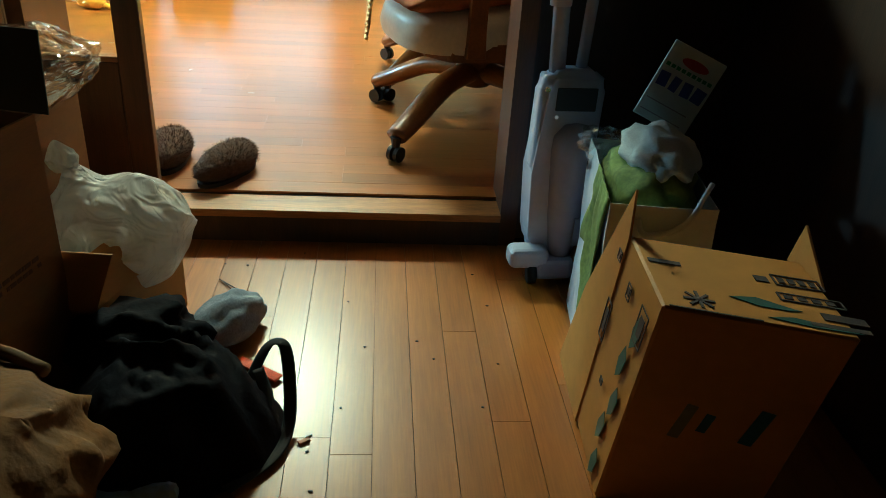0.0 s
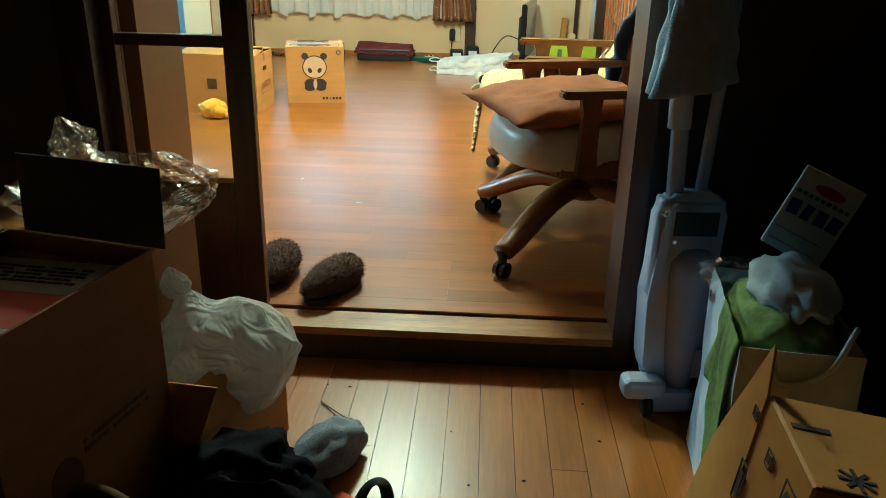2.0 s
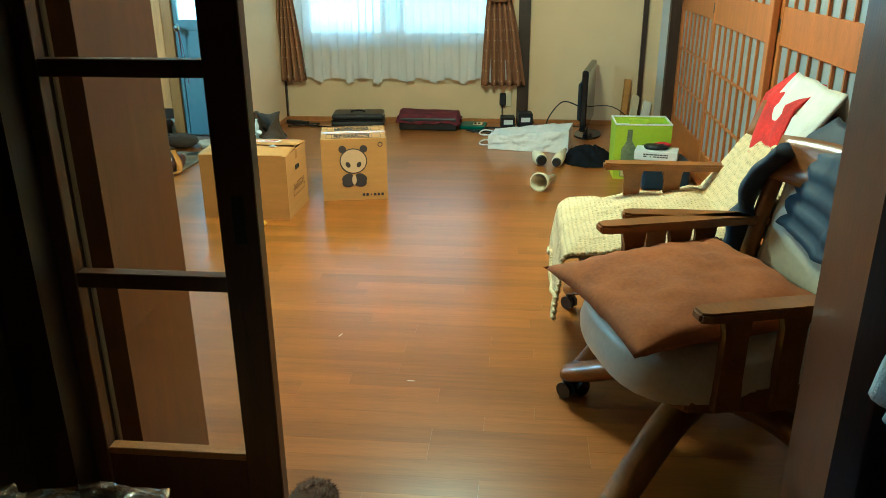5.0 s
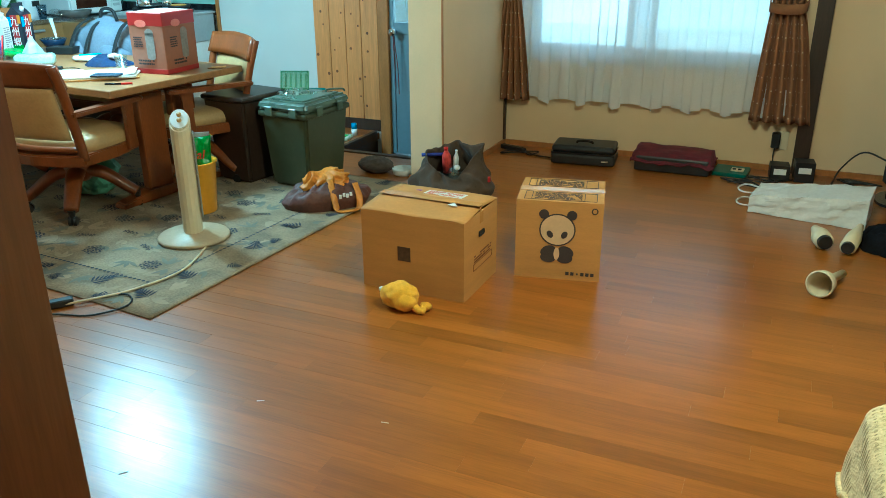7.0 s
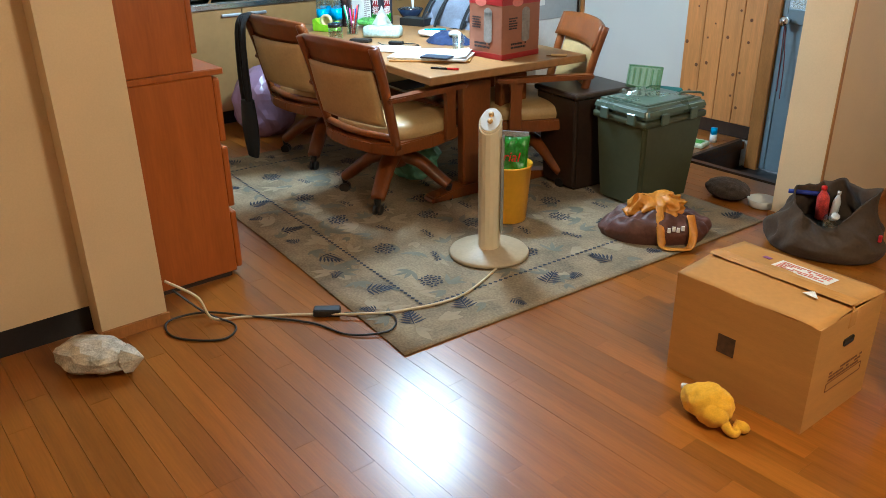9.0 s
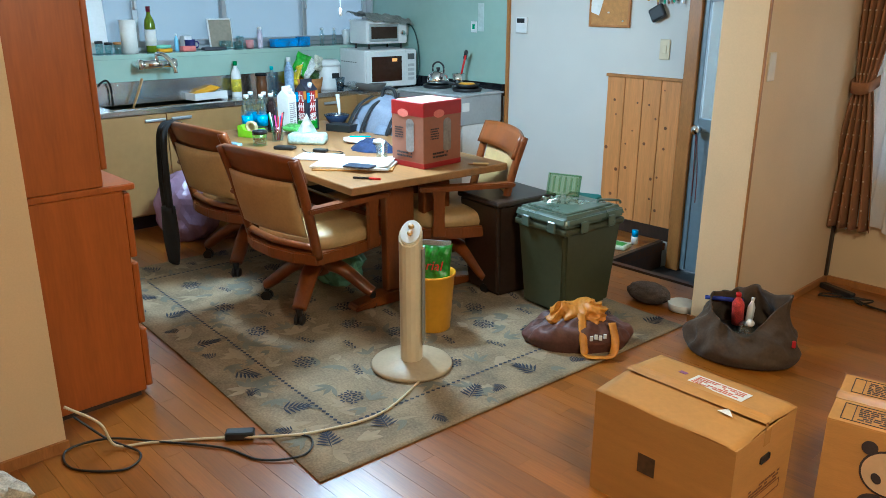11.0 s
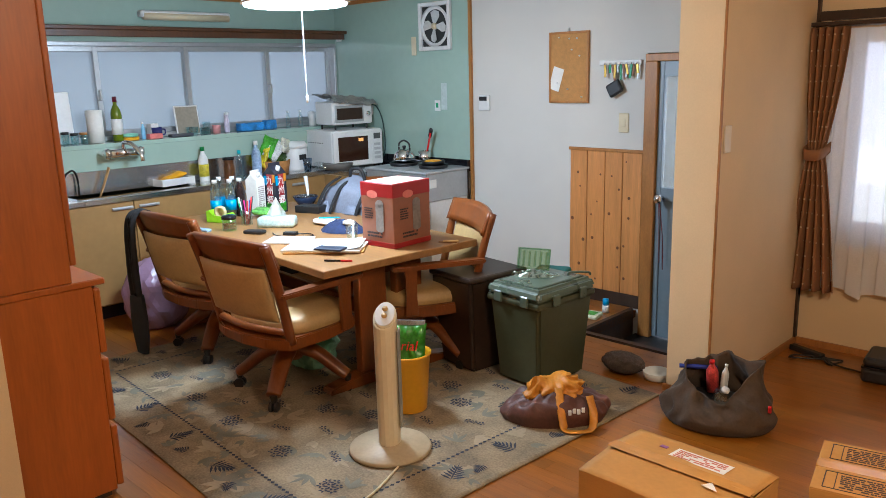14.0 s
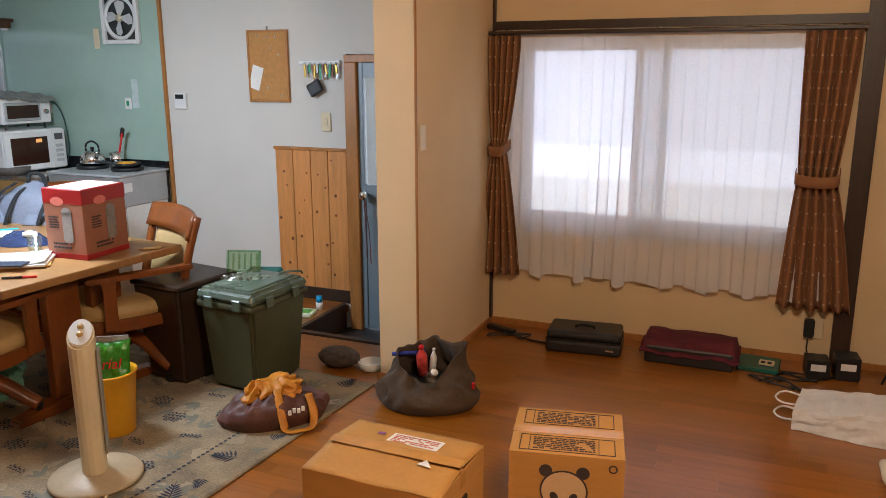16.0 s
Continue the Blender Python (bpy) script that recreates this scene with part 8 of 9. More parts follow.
part("window", box(B(), (0.142, -0.155, 0.06), (0.1435, 0.085, 0.15)), M("dark oven glass", (0.03, 0.015, 0.01), 0.1), to)
part("knob", lathe(B(), [(0.02, 0.0), (0.018, 0.015), (0.0, 0.016)], m=pose(0.13, 0.145, 0.1, 0, 90), seg=16), CHROME, to, smooth=True)
for x, y in ((-0.1, -0.15), (0.1, -0.15), (-0.1, 0.15), (0.1, 0.15)):
    part("foot", cyl(B(), (x, y, -0.02), (x, y, 0.022), 0.008), BLACK, to)
cv = thing("foil_sheet", "crumpled grey foil sheet draped on the toaster oven", "sheet", -5.34, 6.72, CZ + 0.52, -6)
part("sheet", sheet(B(), 24, 20, lambda u, v: Vector((-0.15 + 0.33 * u, -0.2 + 0.42 * v, 0.012 + 0.025 * noise.noise((u * 4, v * 5, 0)) + 0.02 * noise.noise((u * 11, v * 9, 3)) + 0.04 * (1 - v) - 0.06 * max(0, u - 0.8) * 4))), M("dull grey foil", (0.28, 0.28, 0.27), 0.35, 0.15, 12, 0.2, metal=0.5), cv, thick=0.002)
so2 = thing("kitchen_socket", "white wall socket with a blue plug and black cable", "socket")
part("plate", box(B(), (-5.35, NW - 0.02, 1.2), (-5.28, NW - 0.0125, 1.32), 0.003), WHITE, so2)
part("plug", box(B(), (-5.34, NW - 0.05, 1.27), (-5.3, NW - 0.02, 1.3), 0.004), M("dark blue plug", (0.02, 0.04, 0.15), 0.4), so2)
part("wire", tube(B(), [(-5.31, NW - 0.045, 1.285), (-5.2, NW - 0.05, 1.27), (-5.14, NW - 0.04, 1.15), (-5.12, NW - 0.04, 0.95), (-5.14, NW - 0.06, 0.83)], 0.005, 6), M("dark teal cable", (0.02, 0.05, 0.05), 0.5), so2, smooth=True)
# cooker
ck = thing("gas_cooker", "silver grey two-burner gas cooker", "cooker", -4.53, 6.76, 0)
part("body", box(B(), (-0.325, -0.24, 0.62), (0.325, 0.22, 0.82), 0.006, seg=2), ALU, ck)
part("top_plate", box(B(), (-0.33, -0.25, 0.82), (0.33, 0.23, 0.838), 0.006, seg=2), M("grey enamel", (0.4, 0.41, 0.42), 0.3), ck)
part("side_label", box(B(), (0.3255, -0.21, 0.72), (0.3265, -0.14, 0.78)), PAPER, ck, "white paper label")
for k in range(2):
    bx = -0.16 + 0.32 * k
    br = part("burner", lathe(B(), [(0.05, 0.838), (0.055, 0.85), (0.03, 0.858), (0.0, 0.858)], (bx, 0.0, 0), 20), BLACK, ck, smooth=True)
    part("trivet", lathe(B(), [(0.105, 0.838), (0.11, 0.862), (0.095, 0.862), (0.1, 0.838)], (bx, 0.0, 0), 24), BLACK, br, smooth=True)
part("cooker_base", box(B(), (-0.32, -0.2, 0.1), (0.32, 0.22, 0.619)), WHITE, ck)
kt = thing("kettle", "shiny steel kettle on the cooker with utensils behind", "kettle", -4.68, 6.76, 0.862)
part("body", lathe(B(), [(0.0, 0.0), (0.075, 0.0), (0.085, 0.02), (0.075, 0.07), (0.04, 0.1), (0.0, 0.105)], seg=28), CHROME, kt, smooth=True)
part("lid_knob", lathe(B(), [(0.012, 0.105), (0.016, 0.125), (0.0, 0.128)], seg=12), BLACK, kt, smooth=True)
part("handle", tube(B(), [(-0.06, 0, 0.08), (-0.055, 0, 0.14), (0, 0, 0.165), (0.055, 0, 0.14), (0.06, 0, 0.08)], 0.007), BLACK, kt, smooth=True)
part("spout", tube(B(), [(0.06, -0.03, 0.05), (0.09, -0.05, 0.075), (0.105, -0.06, 0.1)], lambda t: 0.016 - 0.006 * t, 10), CHROME, kt, smooth=True)
ut = thing("cooking_tongs", "red handled utensils with black ends in a pot", "utensils", -4.6, 6.9, 0.84)
part("holder", lathe(B(), [(0.0, 0.0), (0.045, 0.0), (0.05, 0.1), (0.046, 0.1), (0.04, 0.005)], seg=18), CHROME, ut, smooth=True)
for k in range(3):
    part("utensil", cyl(B(), (0, 0, 0.01), (0.05 + 0.02 * k, 0.01 - 0.015 * k, 0.2 + 0.02 * k), 0.007), REDP, ut, smooth=True)
    part("utensil_end", blob(B(), (0.055 + 0.02 * k, 0.01 - 0.015 * k, 0.22 + 0.02 * k), (0.016, 0.014, 0.022), 0.1, 5, 2, k), BLACK, ut, smooth=True)
yp = thing("yellow_pan", "small pan with a bright yellow inside on the cooker", "pan", -4.37, 6.76, 0.862, 30)
part("pan", lathe(B(), [(0.0, 0.0), (0.075, 0.0), (0.09, 0.03), (0.087, 0.031), (0.07, 0.006)], seg=26), BLACK, yp, smooth=True)
part("content", lathe(B(), [(0.0, 0.035), (0.05, 0.035), (0.075, 0.02), (0.0, 0.01)], seg=20), YELP, yp, smooth=True)
part("handle", tube(B(), [(-0.085, 0, 0.025), (-0.15, 0, 0.035), (-0.21, 0, 0.04)], 0.009, 8), BLACK, yp, smooth=True)

# wall things
ef = thing("extractor_fan", "white square extractor fan with grey blades on the wall", "fan", -4.525, NW - 0.013, 1.865)
q = B()
for a, b in (((-0.165, -0.03, -0.175), (-0.135, 0, 0.175)), ((0.135, -0.03, -0.175), (0.165, 0, 0.175)), ((-0.135, -0.03, -0.175), (0.135, 0, -0.145)), ((-0.135, -0.03, 0.145), (0.135, 0, 0.175))):
    box(q, a, b, 0.004)
part("frame", q, WHITE, ef)
part("ring", lathe(B(), [(0.135, 0.0), (0.15, 0.02), (0.125, 0.022), (0.12, 0.0)], m=pose(0, 0, 0, 90), seg=32), WHITE, ef, smooth=True)
part("back_plate", box(B(), (-0.14, -0.008, -0.15), (0.14, -0.001, 0.15)), M("dark fan opening", (0.03, 0.032, 0.03), 0.6), ef)
for k in range(4):
    bl_ = B()
    prism(bl_, [(0.02, -0.012), (0.07, -0.045), (0.105, -0.04), (0.118, 0.0), (0.1, 0.03), (0.02, 0.01)], 0, 0.004, pose(0, -0.018, 0, 90) @ pose(0, 0, 0, 14, 0, 90 * k))
    part("blade", bl_, M("pale grey blade", (0.55, 0.56, 0.55), 0.4), ef)
part("hub", cyl(B(), (0, -0.008, 0), (0, -0.03, 0), 0.024), IVORY, ef, smooth=True)
vs = thing("fan_switch", "ivory pull switch plate beside the fan", "switch")
part("plate", box(B(), (-4.79, NW - 0.025, 1.66), (-4.74, NW - 0.0125, 1.8), 0.004), IVORY, vs)
ws = thing("wall_plate", "small white wall plate with a green mark", "plate")
part("plate", box(B(), (-4.56, NW - 0.017, 1.24), (-4.5, NW - 0.0125, 1.32), 0.002), WHITE, ws)
part("mark", box(B(), (-4.545, NW - 0.0182, 1.265), (-4.52, NW - 0.0171, 1.3)), M("green mark", (0.05, 0.3, 0.15), 0.5), ws)
wq = thing("faint_panel", "pale grey paper panel on the green wall", "panel")
part("sheet", box(B(), (-4.49, NW - 0.0145, 1.25), (-4.43, NW - 0.0125, 1.45)), M("pale grey paper", (0.5, 0.58, 0.56), 0.5), wq)
rp = thing("remote_panel", "white water heater remote with a black display", "control panel")
part("plate", box(B(), (-4.11, NW - 0.02, 1.25), (-4.01, NW - 0.001, 1.36), 0.004), WHITE, rp)
part("display", box(B(), (-4.1, NW - 0.0215, 1.32), (-4.03, NW - 0.0201, 1.35)), BLACK, rp)
ck_ = thing("cork_board", "cork notice board with pins and a white note", "notice board")
CORK = M("cork", (0.42, 0.23, 0.1), 0.9, 0.12, 40, 0.3)
part("cork", box(B(), (-3.465, NW - 0.014, 1.325), (-3.185, NW - 0.002, 1.75)), CORK, ck_)
q = B()
for a, b in (((-3.48, NW - 0.02, 1.31), (-3.465, NW - 0.001, 1.765)), ((-3.185, NW - 0.02, 1.31), (-3.17, NW - 0.001, 1.765)), ((-3.465, NW - 0.02, 1.31), (-3.185, NW - 0.001, 1.325)), ((-3.465, NW - 0.02, 1.75), (-3.185, NW - 0.001, 1.765))):
    box(q, a, b, 0.002)
part("frame", q, TRIM, ck_)
part("hook", box(B(), (-3.335, NW - 0.008, 1.765), (-3.32, NW - 0.001, 1.79), 0.002), CHROME, ck_)
for x, z in ((-3.4, 1.73), (-3.32, 1.72), (-3.26, 1.72), (-3.3, 1.65), (-3.24, 1.61), (-3.33, 1.4), (-3.22, 1.35), (-3.41, 1.44)):
    part("pin", lathe(B(), [(0.006, 0.0), (0.005, 0.008), (0.0, 0.009)], m=pose(x, NW - 0.014, z, 90), seg=10), WHITE, ck_, smooth=True)
nt2 = thing("note", "white paper note pinned askew on the cork board", "note", -3.42, NW - 0.017, 1.465, 0)
part("paper", box(B(), (-0.042, -0.001, -0.075), (0.042, 0.0, 0.075), 0, pose(0, 0, 0, 0, 17)), PAPER, nt2)
kr = thing("key_rack", "white key rail with hanging keys and a black pouch", "key rack")
part("rail", box(B(), (-3.09, NW - 0.018, 1.545), (-2.79, NW - 0.001, 1.575), 0.004), WHITE, kr)
rr = random.Random(9)
KEY_FINISHES = [M("brass key", (0.4, 0.28, 0.1), 0.35, 0.1, 8, 0, metal=0.9), M("steel key", (0.3, 0.3, 0.3), 0.35, 0.1, 8, 0, metal=0.9), M("green tag", (0.03, 0.25, 0.12), 0.4), M("brown tag", (0.2, 0.08, 0.04), 0.5)]
for k in range(7):
    x = -3.04 + 0.038 * k
    part("hook", tube(B(), [(x, NW - 0.018, 1.56), (x, NW - 0.035, 1.55), (x, NW - 0.032, 1.56)], 0.003, 6), CHROME, kr)
    for j in range(2):
        L = rr.uniform(0.05, 0.11)
        part("key", box(B(), (-0.008, -0.002, -L), (0.008, 0.002, 0), 0.002, pose(x + 0.012 * j, NW - 0.03 + 0.006 * j, 1.548, 0, rr.uniform(-14, 14))), KEY_FINISHES[(k * 2 + j) % 4], kr)
part("pouch", box(B(), (-0.05, -0.016, -0.04), (0.05, 0.016, 0.045), 0.012, pose(-2.965, NW - 0.03, 1.4, 0, -28), 2), BLACK, kr, "black leather key pouch")
lsw = thing("light_switch", "ivory wall light switch plate", "switch")
part("plate", box(B(), (-2.945, NW - 0.01, 1.13), (-2.875, NW - 0.001, 1.25), 0.003), IVORY, lsw)
part("rocker", box(B(), (-2.925, NW - 0.013, 1.165), (-2.895, NW - 0.0101, 1.215), 0.002), IVORY, lsw)
psw = thing("post_switch", "ivory switch plate on the partition wall", "switch")
part("plate", box(B(), (-1.784, 5.955, 1.15), (-1.776, 6.02, 1.27), 0.003), IVORY, psw)
trim_c = slab("trim_partition", (-1.786, 5.915, 0.036), (-1.779, 5.93, H_LIV), TRIM, "thin brown corner strip of the partition", "trim")

# ---- hall ----
HZ = -0.11
# stick vacuum cleaner by the door post
VAC = M("pale lilac plastic", (0.5, 0.52, 0.62), 0.3, 0.05, 6, 0.02)
VACG = M("grey lilac plastic", (0.4, 0.42, 0.52), 0.25, 0.05, 6, 0.02)
vc = thing("vacuum_cleaner", "pale lilac upright stick vacuum cleaner by the door post", "vacuum", 0.79, 1.73, HZ, 4)
q = B()
prism(q, [(-0.075, 0.12), (-0.07, 0.08), (-0.05, 0.05), (0.05, 0.05), (0.075, 0.1), (0.08, 0.3), (0.085, 0.54), (0.07, 0.57), (-0.06, 0.57), (-0.08, 0.53), (-0.085, 0.3)], -0.05, 0.05, pose(0, 0, 0, 90))
bmesh.ops.bevel(q, geom=list(q.edges), offset=0.018, segments=3, affect="EDGES")
part("body", q, VAC, vc, smooth=True)
part("grip_opening", box(B(), (-0.045, -0.0525, 0.475), (0.06, -0.047, 0.535), 0.002), BLACK, vc, "dark grip opening")
part("dust_cup", lathe(B(), [(0.0, 0.0), (0.03, 0.005), (0.045, 0.12), (0.058, 0.3), (0.055, 0.34), (0.03, 0.37), (0.0, 0.375)], (0.015, -0.055, 0.07), 24), VACG, vc, smooth=True)
part("label_plate", box(B(), (0.03, -0.106, 0.12), (0.055, -0.1, 0.2), 0.001), M("grey label", (0.25, 0.26, 0.3), 0.5), vc)
part("screw", lathe(B(), [(0.008, 0.0), (0.006, 0.004), (0.0, 0.004)], m=pose(-0.07, -0.051, 0.53, 90), seg=10), CHROME, vc)
part("screw", lathe(B(), [(0.006, 0.0), (0.005, 0.003), (0.0, 0.003)], m=pose(-0.04, -0.051, 0.46, 90), seg=10), CHROME, vc)
part("floor_head", box(B(), (-0.13, -0.1, 0.045), (-0.02, -0.03, 0.1), 0.018, seg=3), VAC, vc)
part("head_joint", box(B(), (-0.06, -0.1, 0.01), (0.05, -0.01, 0.075), 0.015, seg=2), VACG, vc)
part("wheel", cyl(B(), (-0.075, -0.085, 0.028), (-0.055, -0.085, 0.028), 0.028), BLACK, vc, smooth=True)
part("wheel", cyl(B(), (0.05, -0.085, 0.028), (0.07, -0.085, 0.028), 0.028), BLACK, vc, smooth=True)
part("pipe", cyl(B(), (-0.035, 0.01, 0.56), (-0.055, 0.03, 1.1), 0.021), VACG, vc, smooth=True)
part("pipe", cyl(B(), (0.03, 0.02, 0.56), (0.055, 0.035, 1.1), 0.015), VACG, vc, smooth=True)
part("collar", cyl(B(), (-0.043, 0.02, 0.72), (-0.05, 0.025, 0.95), 0.027), VAC, vc, smooth=True)
part("cord", tube(B(), [(0.1, -0.05, 0.3), (0.09, -0.12, 0.1), (0.06, -0.2, 0.01), (0.03, -0.35, 0.005), (0.06, -0.5, 0.005)], 0.006, 6), BLACK, vc, smooth=True)
tw = thing("towel", "pale blue-grey towel hung over the vacuum pipes", "towel", 0.75, 1.735, 0)
TOWEL = M("blue grey terry cloth", (0.42, 0.46, 0.5), 0.95, 0.12, 30, 0.8, sheen=0.3, dist=0.006)


def towel_f(u, v):
    a = 2 * math.pi * u
    r = 0.045 + 0.035 * v + 0.016 * math.sin(5 * a + 2 * v) * v + 0.01 * noise.noise((3 * math.cos(a), 3 * math.sin(a), v * 4))
    return Vector((r * math.cos(a) * 1.1, -0.02 + r * math.sin(a) * 0.8, 0.975 - 0.27 * v + 0.02 * math.cos(a) * v))


tq = sheet(B(), 48, 20, towel_f)
bmesh.ops.remove_doubles(tq, verts=tq.verts, dist=1e-5)
part("cloth", tq, TOWEL, tw, smooth=True, thick=0.004)
part("top_fold", blob(B(), (0.0, -0.02, 0.975), (0.055, 0.04, 0.03), 0.15, 7, 3, 2), TOWEL, tw, smooth=True)

# white carrier bag with cloths
cbg = thing("carrier_bag", "white paper carrier bag stuffed with green cloth", "bag", 0.895, 1.345, HZ, -8)
bw_, bd2, bh = 0.105, 0.185, 0.455


def crease(bm):
    for v in bm.verts:
        v.co += Vector((0.008 * noise.noise(v.co * 9), 0.008 * noise.noise(v.co * 8 + Vector((3, 0, 0))), 0))
    return bm


WPAPB = M("bluish white paper", (0.6, 0.63, 0.68), 0.6, 0.06, 6, 0.2)
for nm, f_ in (("front", lambda u, v: Vector((-bw_ + 2 * bw_ * u, -bd2, bh * v))), ("back", lambda u, v: Vector((-bw_ + 2 * bw_ * u, bd2, bh * v))),
               ("side", lambda u, v: Vector((-bw_, -bd2 + 2 * bd2 * u, bh * v))), ("side", lambda u, v: Vector((bw_, -bd2 + 2 * bd2 * u, bh * v)))):
    part(nm, crease(sheet(B(), 10, 14, f_)), WPAPB, cbg, thick=0.0015)
part("base", box(B(), (-bw_, -bd2, 0.001), (bw_, bd2, 0.004)), WPAPB, cbg)
part("eyelet", lathe(B(), [(0.012, 0.0), (0.014, 0.003), (0.008, 0.004), (0.008, 0.0)], m=pose(-bw_ - 0.008, 0.13, 0.41, 0, -90), seg=14), CHROME, cbg)
part("handle", tube(B(), [(-0.05, -bd2 - 0.006, 0.43), (-0.03, -bd2 - 0.02, 0.4), (0.04, -bd2 - 0.02, 0.43), (0.09, -bd2 + 0.03, 0.5)], 0.006, 6), WPAPB, cbg, smooth=True)
GCL = M("olive green cotton", (0.16, 0.2, 0.06), 0.9, 0.3, 10, 0.4)
gcl = thing("green_cloth", "olive green cotton cloth stuffed in the carrier bag", "cloth", 0.895, 1.345, HZ + 0.36, -8)
part("cloth", blob(B(), (0, 0, 0.06), (0.1, 0.17, 0.09), 0.16, 8, 4, 3, None, 0.2), GCL, gcl, smooth=True)


def hang_f(u, v):
    return Vector((-0.11 - 0.015 * v + 0.012 * noise.noise((u * 5, v * 3, 1)), -0.185 + 0.19 * u + 0.02 * math.sin(v * 5) * (1 - u), 0.1 - 0.33 * v * (0.5 + 0.5 * math.sin(math.pi * min(1, u + 0.25)))))


part("hanging_fold", sheet(B(), 16, 18, hang_f), GCL, gcl, smooth=True, thick=0.004)
twg = thing("grey_towel", "grey white towel lying on the green cloth", "towel", 0.91, 1.36, HZ + 0.465, -8)
part("cloth", blob(B(), (0, 0, 0.03), (0.08, 0.14, 0.05), 0.2, 8, 4, 6, None, 0.25), M("grey white terry", (0.45, 0.47, 0.46), 0.95, 0.1, 30, 0.6), twg, smooth=True)
cfl = thing("clear_film", "crumpled clear plastic film in the carrier bag", "film", 0.84, 1.5, HZ + 0.44)
part("film", blob(B(), (0, 0, 0.02), (0.07, 0.05, 0.04), 0.3, 9, 3, 4, None, 0.3), PLAST, cfl)
# detergent carton leaning on the bag
dt = thing("detergent_carton", "pale detergent carton with blue lettering blocks, leaning", "box", 0.945, 1.5, 0.40, -27)
dm = pose(0, 0, 0, -14, 20, 0) @ Matrix.Scale(0.92, 4)
part("carton", box(B(), (-0.065, 0, 0), (0.075, 0.1, 0.2), 0.002, dm), M("pale detergent carton", (0.6, 0.66, 0.64), 0.5, 0.06, 6, 0.03), dt)
q = B(); disc(q, dm @ pose(0.01, -0.0005, 0.165, 90), 0.035, 0.012)
part("red_oval", q, REDC, dt, "red printed oval")
DBLUE = M("deep blue print", (0.02, 0.05, 0.25), 0.5)
for k, w in enumerate((0.026, 0.02, 0.024, 0.028)):
    q = B()
    flat_mark(q, dm @ pose(-0.042 + 0.032 * k, -0.0005, 0.105, 90) @ pose(0, 0, 0, 0, 0, 4 * (-1) ** k), w, 0.036)
    part("print_block", q, DBLUE, dt, "deep blue lettering block")
q = B()
for k in range(9):
    flat_mark(q, dm @ pose(-0.05 + 0.014 * k, -0.0005, 0.142, 90), 0.01, 0.009)
part("green_blocks", q, M("green print", (0.03, 0.2, 0.09), 0.5), dt, "small green lettering blocks")
q = B(); flat_mark(q, dm @ pose(0.0, -0.0005, 0.05, 90), 0.11, 0.003); flat_mark(q, dm @ pose(0.0, -0.0005, 0.02, 90), 0.11, 0.003)
part("thin_lines", q, M("grey print", (0.3, 0.3, 0.32), 0.6), dt)

# open drinks carton, tipped forward
WCARD = M("yellow-brown drinks carton", (0.42, 0.22, 0.06), 0.6, 0.08, 4, 0.1)
TEALP = M("dark teal print", (0.03, 0.075, 0.065), 0.6, 0.2, 12, 0)
wx = thing("drinks_carton", "tall printed drinks carton with open flaps, slumped askew", "box", 0.723, 0.85, HZ + 0.002)
cw, cd, chh = 0.27, 0.21, 0.49
part("body", box(B(), (0, 0, 0), (cw, cd, chh), 0.004), WCARD, wx)
q = B(); prism(q, [(0.205, 0.0), (0.43, 0.0), (0.37, 0.26), (0.235, 0.57), (0.205, 0.49)], 0, 0.004, Matrix(((0, 0, -1, 0), (1, 0, 0, 0), (0, 1, 0, 0), (0, 0, 0, 1))))
part("side_flap", q, WCARD, wx, "opened side flap")
q = B(); prism(q, [(0, 0), (0.12, 0), (0.1, 0.075)], 0, 0.004, pose(cw, cd - 0.08, chh, 90, 10, 90))
part("top_flap", q, WCARD, wx, "cut flap standing up")
tmx = lambda x, y: pose(x, y, chh + 0.0005)
for x, y, w, h in ((0.035, 0.135, 0.05, 0.011), (0.075, 0.005, 0.13, 0.003), (0.18, 0.13, 0.02, 0.016)):
    q = B()
    flat_mark(q, tmx(x, y), w, h)
    part("printed_mark", q, INK, wx, "plain dark printed mark")
q = B()
for a in range(4):
    flat_mark(q, tmx(0.06, 0.035) @ pose(0, 0, 0, 0, 0, 45 * a), 0.045, 0.005)
part("printed_star", q, INK, wx, "dark printed star")
q = B()
for x, y, w, h in ((0.235, 0.135, 0.07, 0.028), (0.235, 0.085, 0.09, 0.02)):
    outline(q, tmx(x, y), w, h, 0.003)
    for k in range(4):
        flat_mark(q, tmx(x - w * 0.35 + w * 0.22 * k, y), w * 0.14, h * 0.5)
part("printed_frame", q, INK, wx)
q = B()
prism(q, [(0.0, 0.0), (0.04, 0.012), (0.08, 0.0), (0.1, -0.004), (0.08, -0.01), (0.04, -0.012)], 0, 0.001, tmx(0.11, 0.06) @ pose(0, 0, 0, 0, 0, -4))
prism(q, [(0.0, 0.0), (0.04, 0.01), (0.1, 0.002), (0.13, -0.006), (0.06, -0.008)], 0, 0.001, tmx(0.15, 0.018))
part("teal_leaf", q, TEALP, wx, "dark teal printed leaf shapes")
q = B(); flat_mark(q, tmx(0.265, 0.045), 0.06, 0.018); flat_mark(q, tmx(0.25, 0.02), 0.08, 0.01)
part("dark_block", q, INK, wx)
sm = lambda y, z: pose(-0.0045, y, z, 90, 0, -90)
q = B()
for k in range(5):
    z = 0.06 + 0.085 * k
    prism(q, [(0.0, 0.03), (0.018, 0.01), (0.012, -0.03), (-0.008, -0.05), (-0.016, -0.01)], 0, 0.001, sm(0.05 + 0.02 * (k % 2), z))
part("teal_leaf", q, TEALP, wx, "dark teal printed leaf shapes")
q = B()
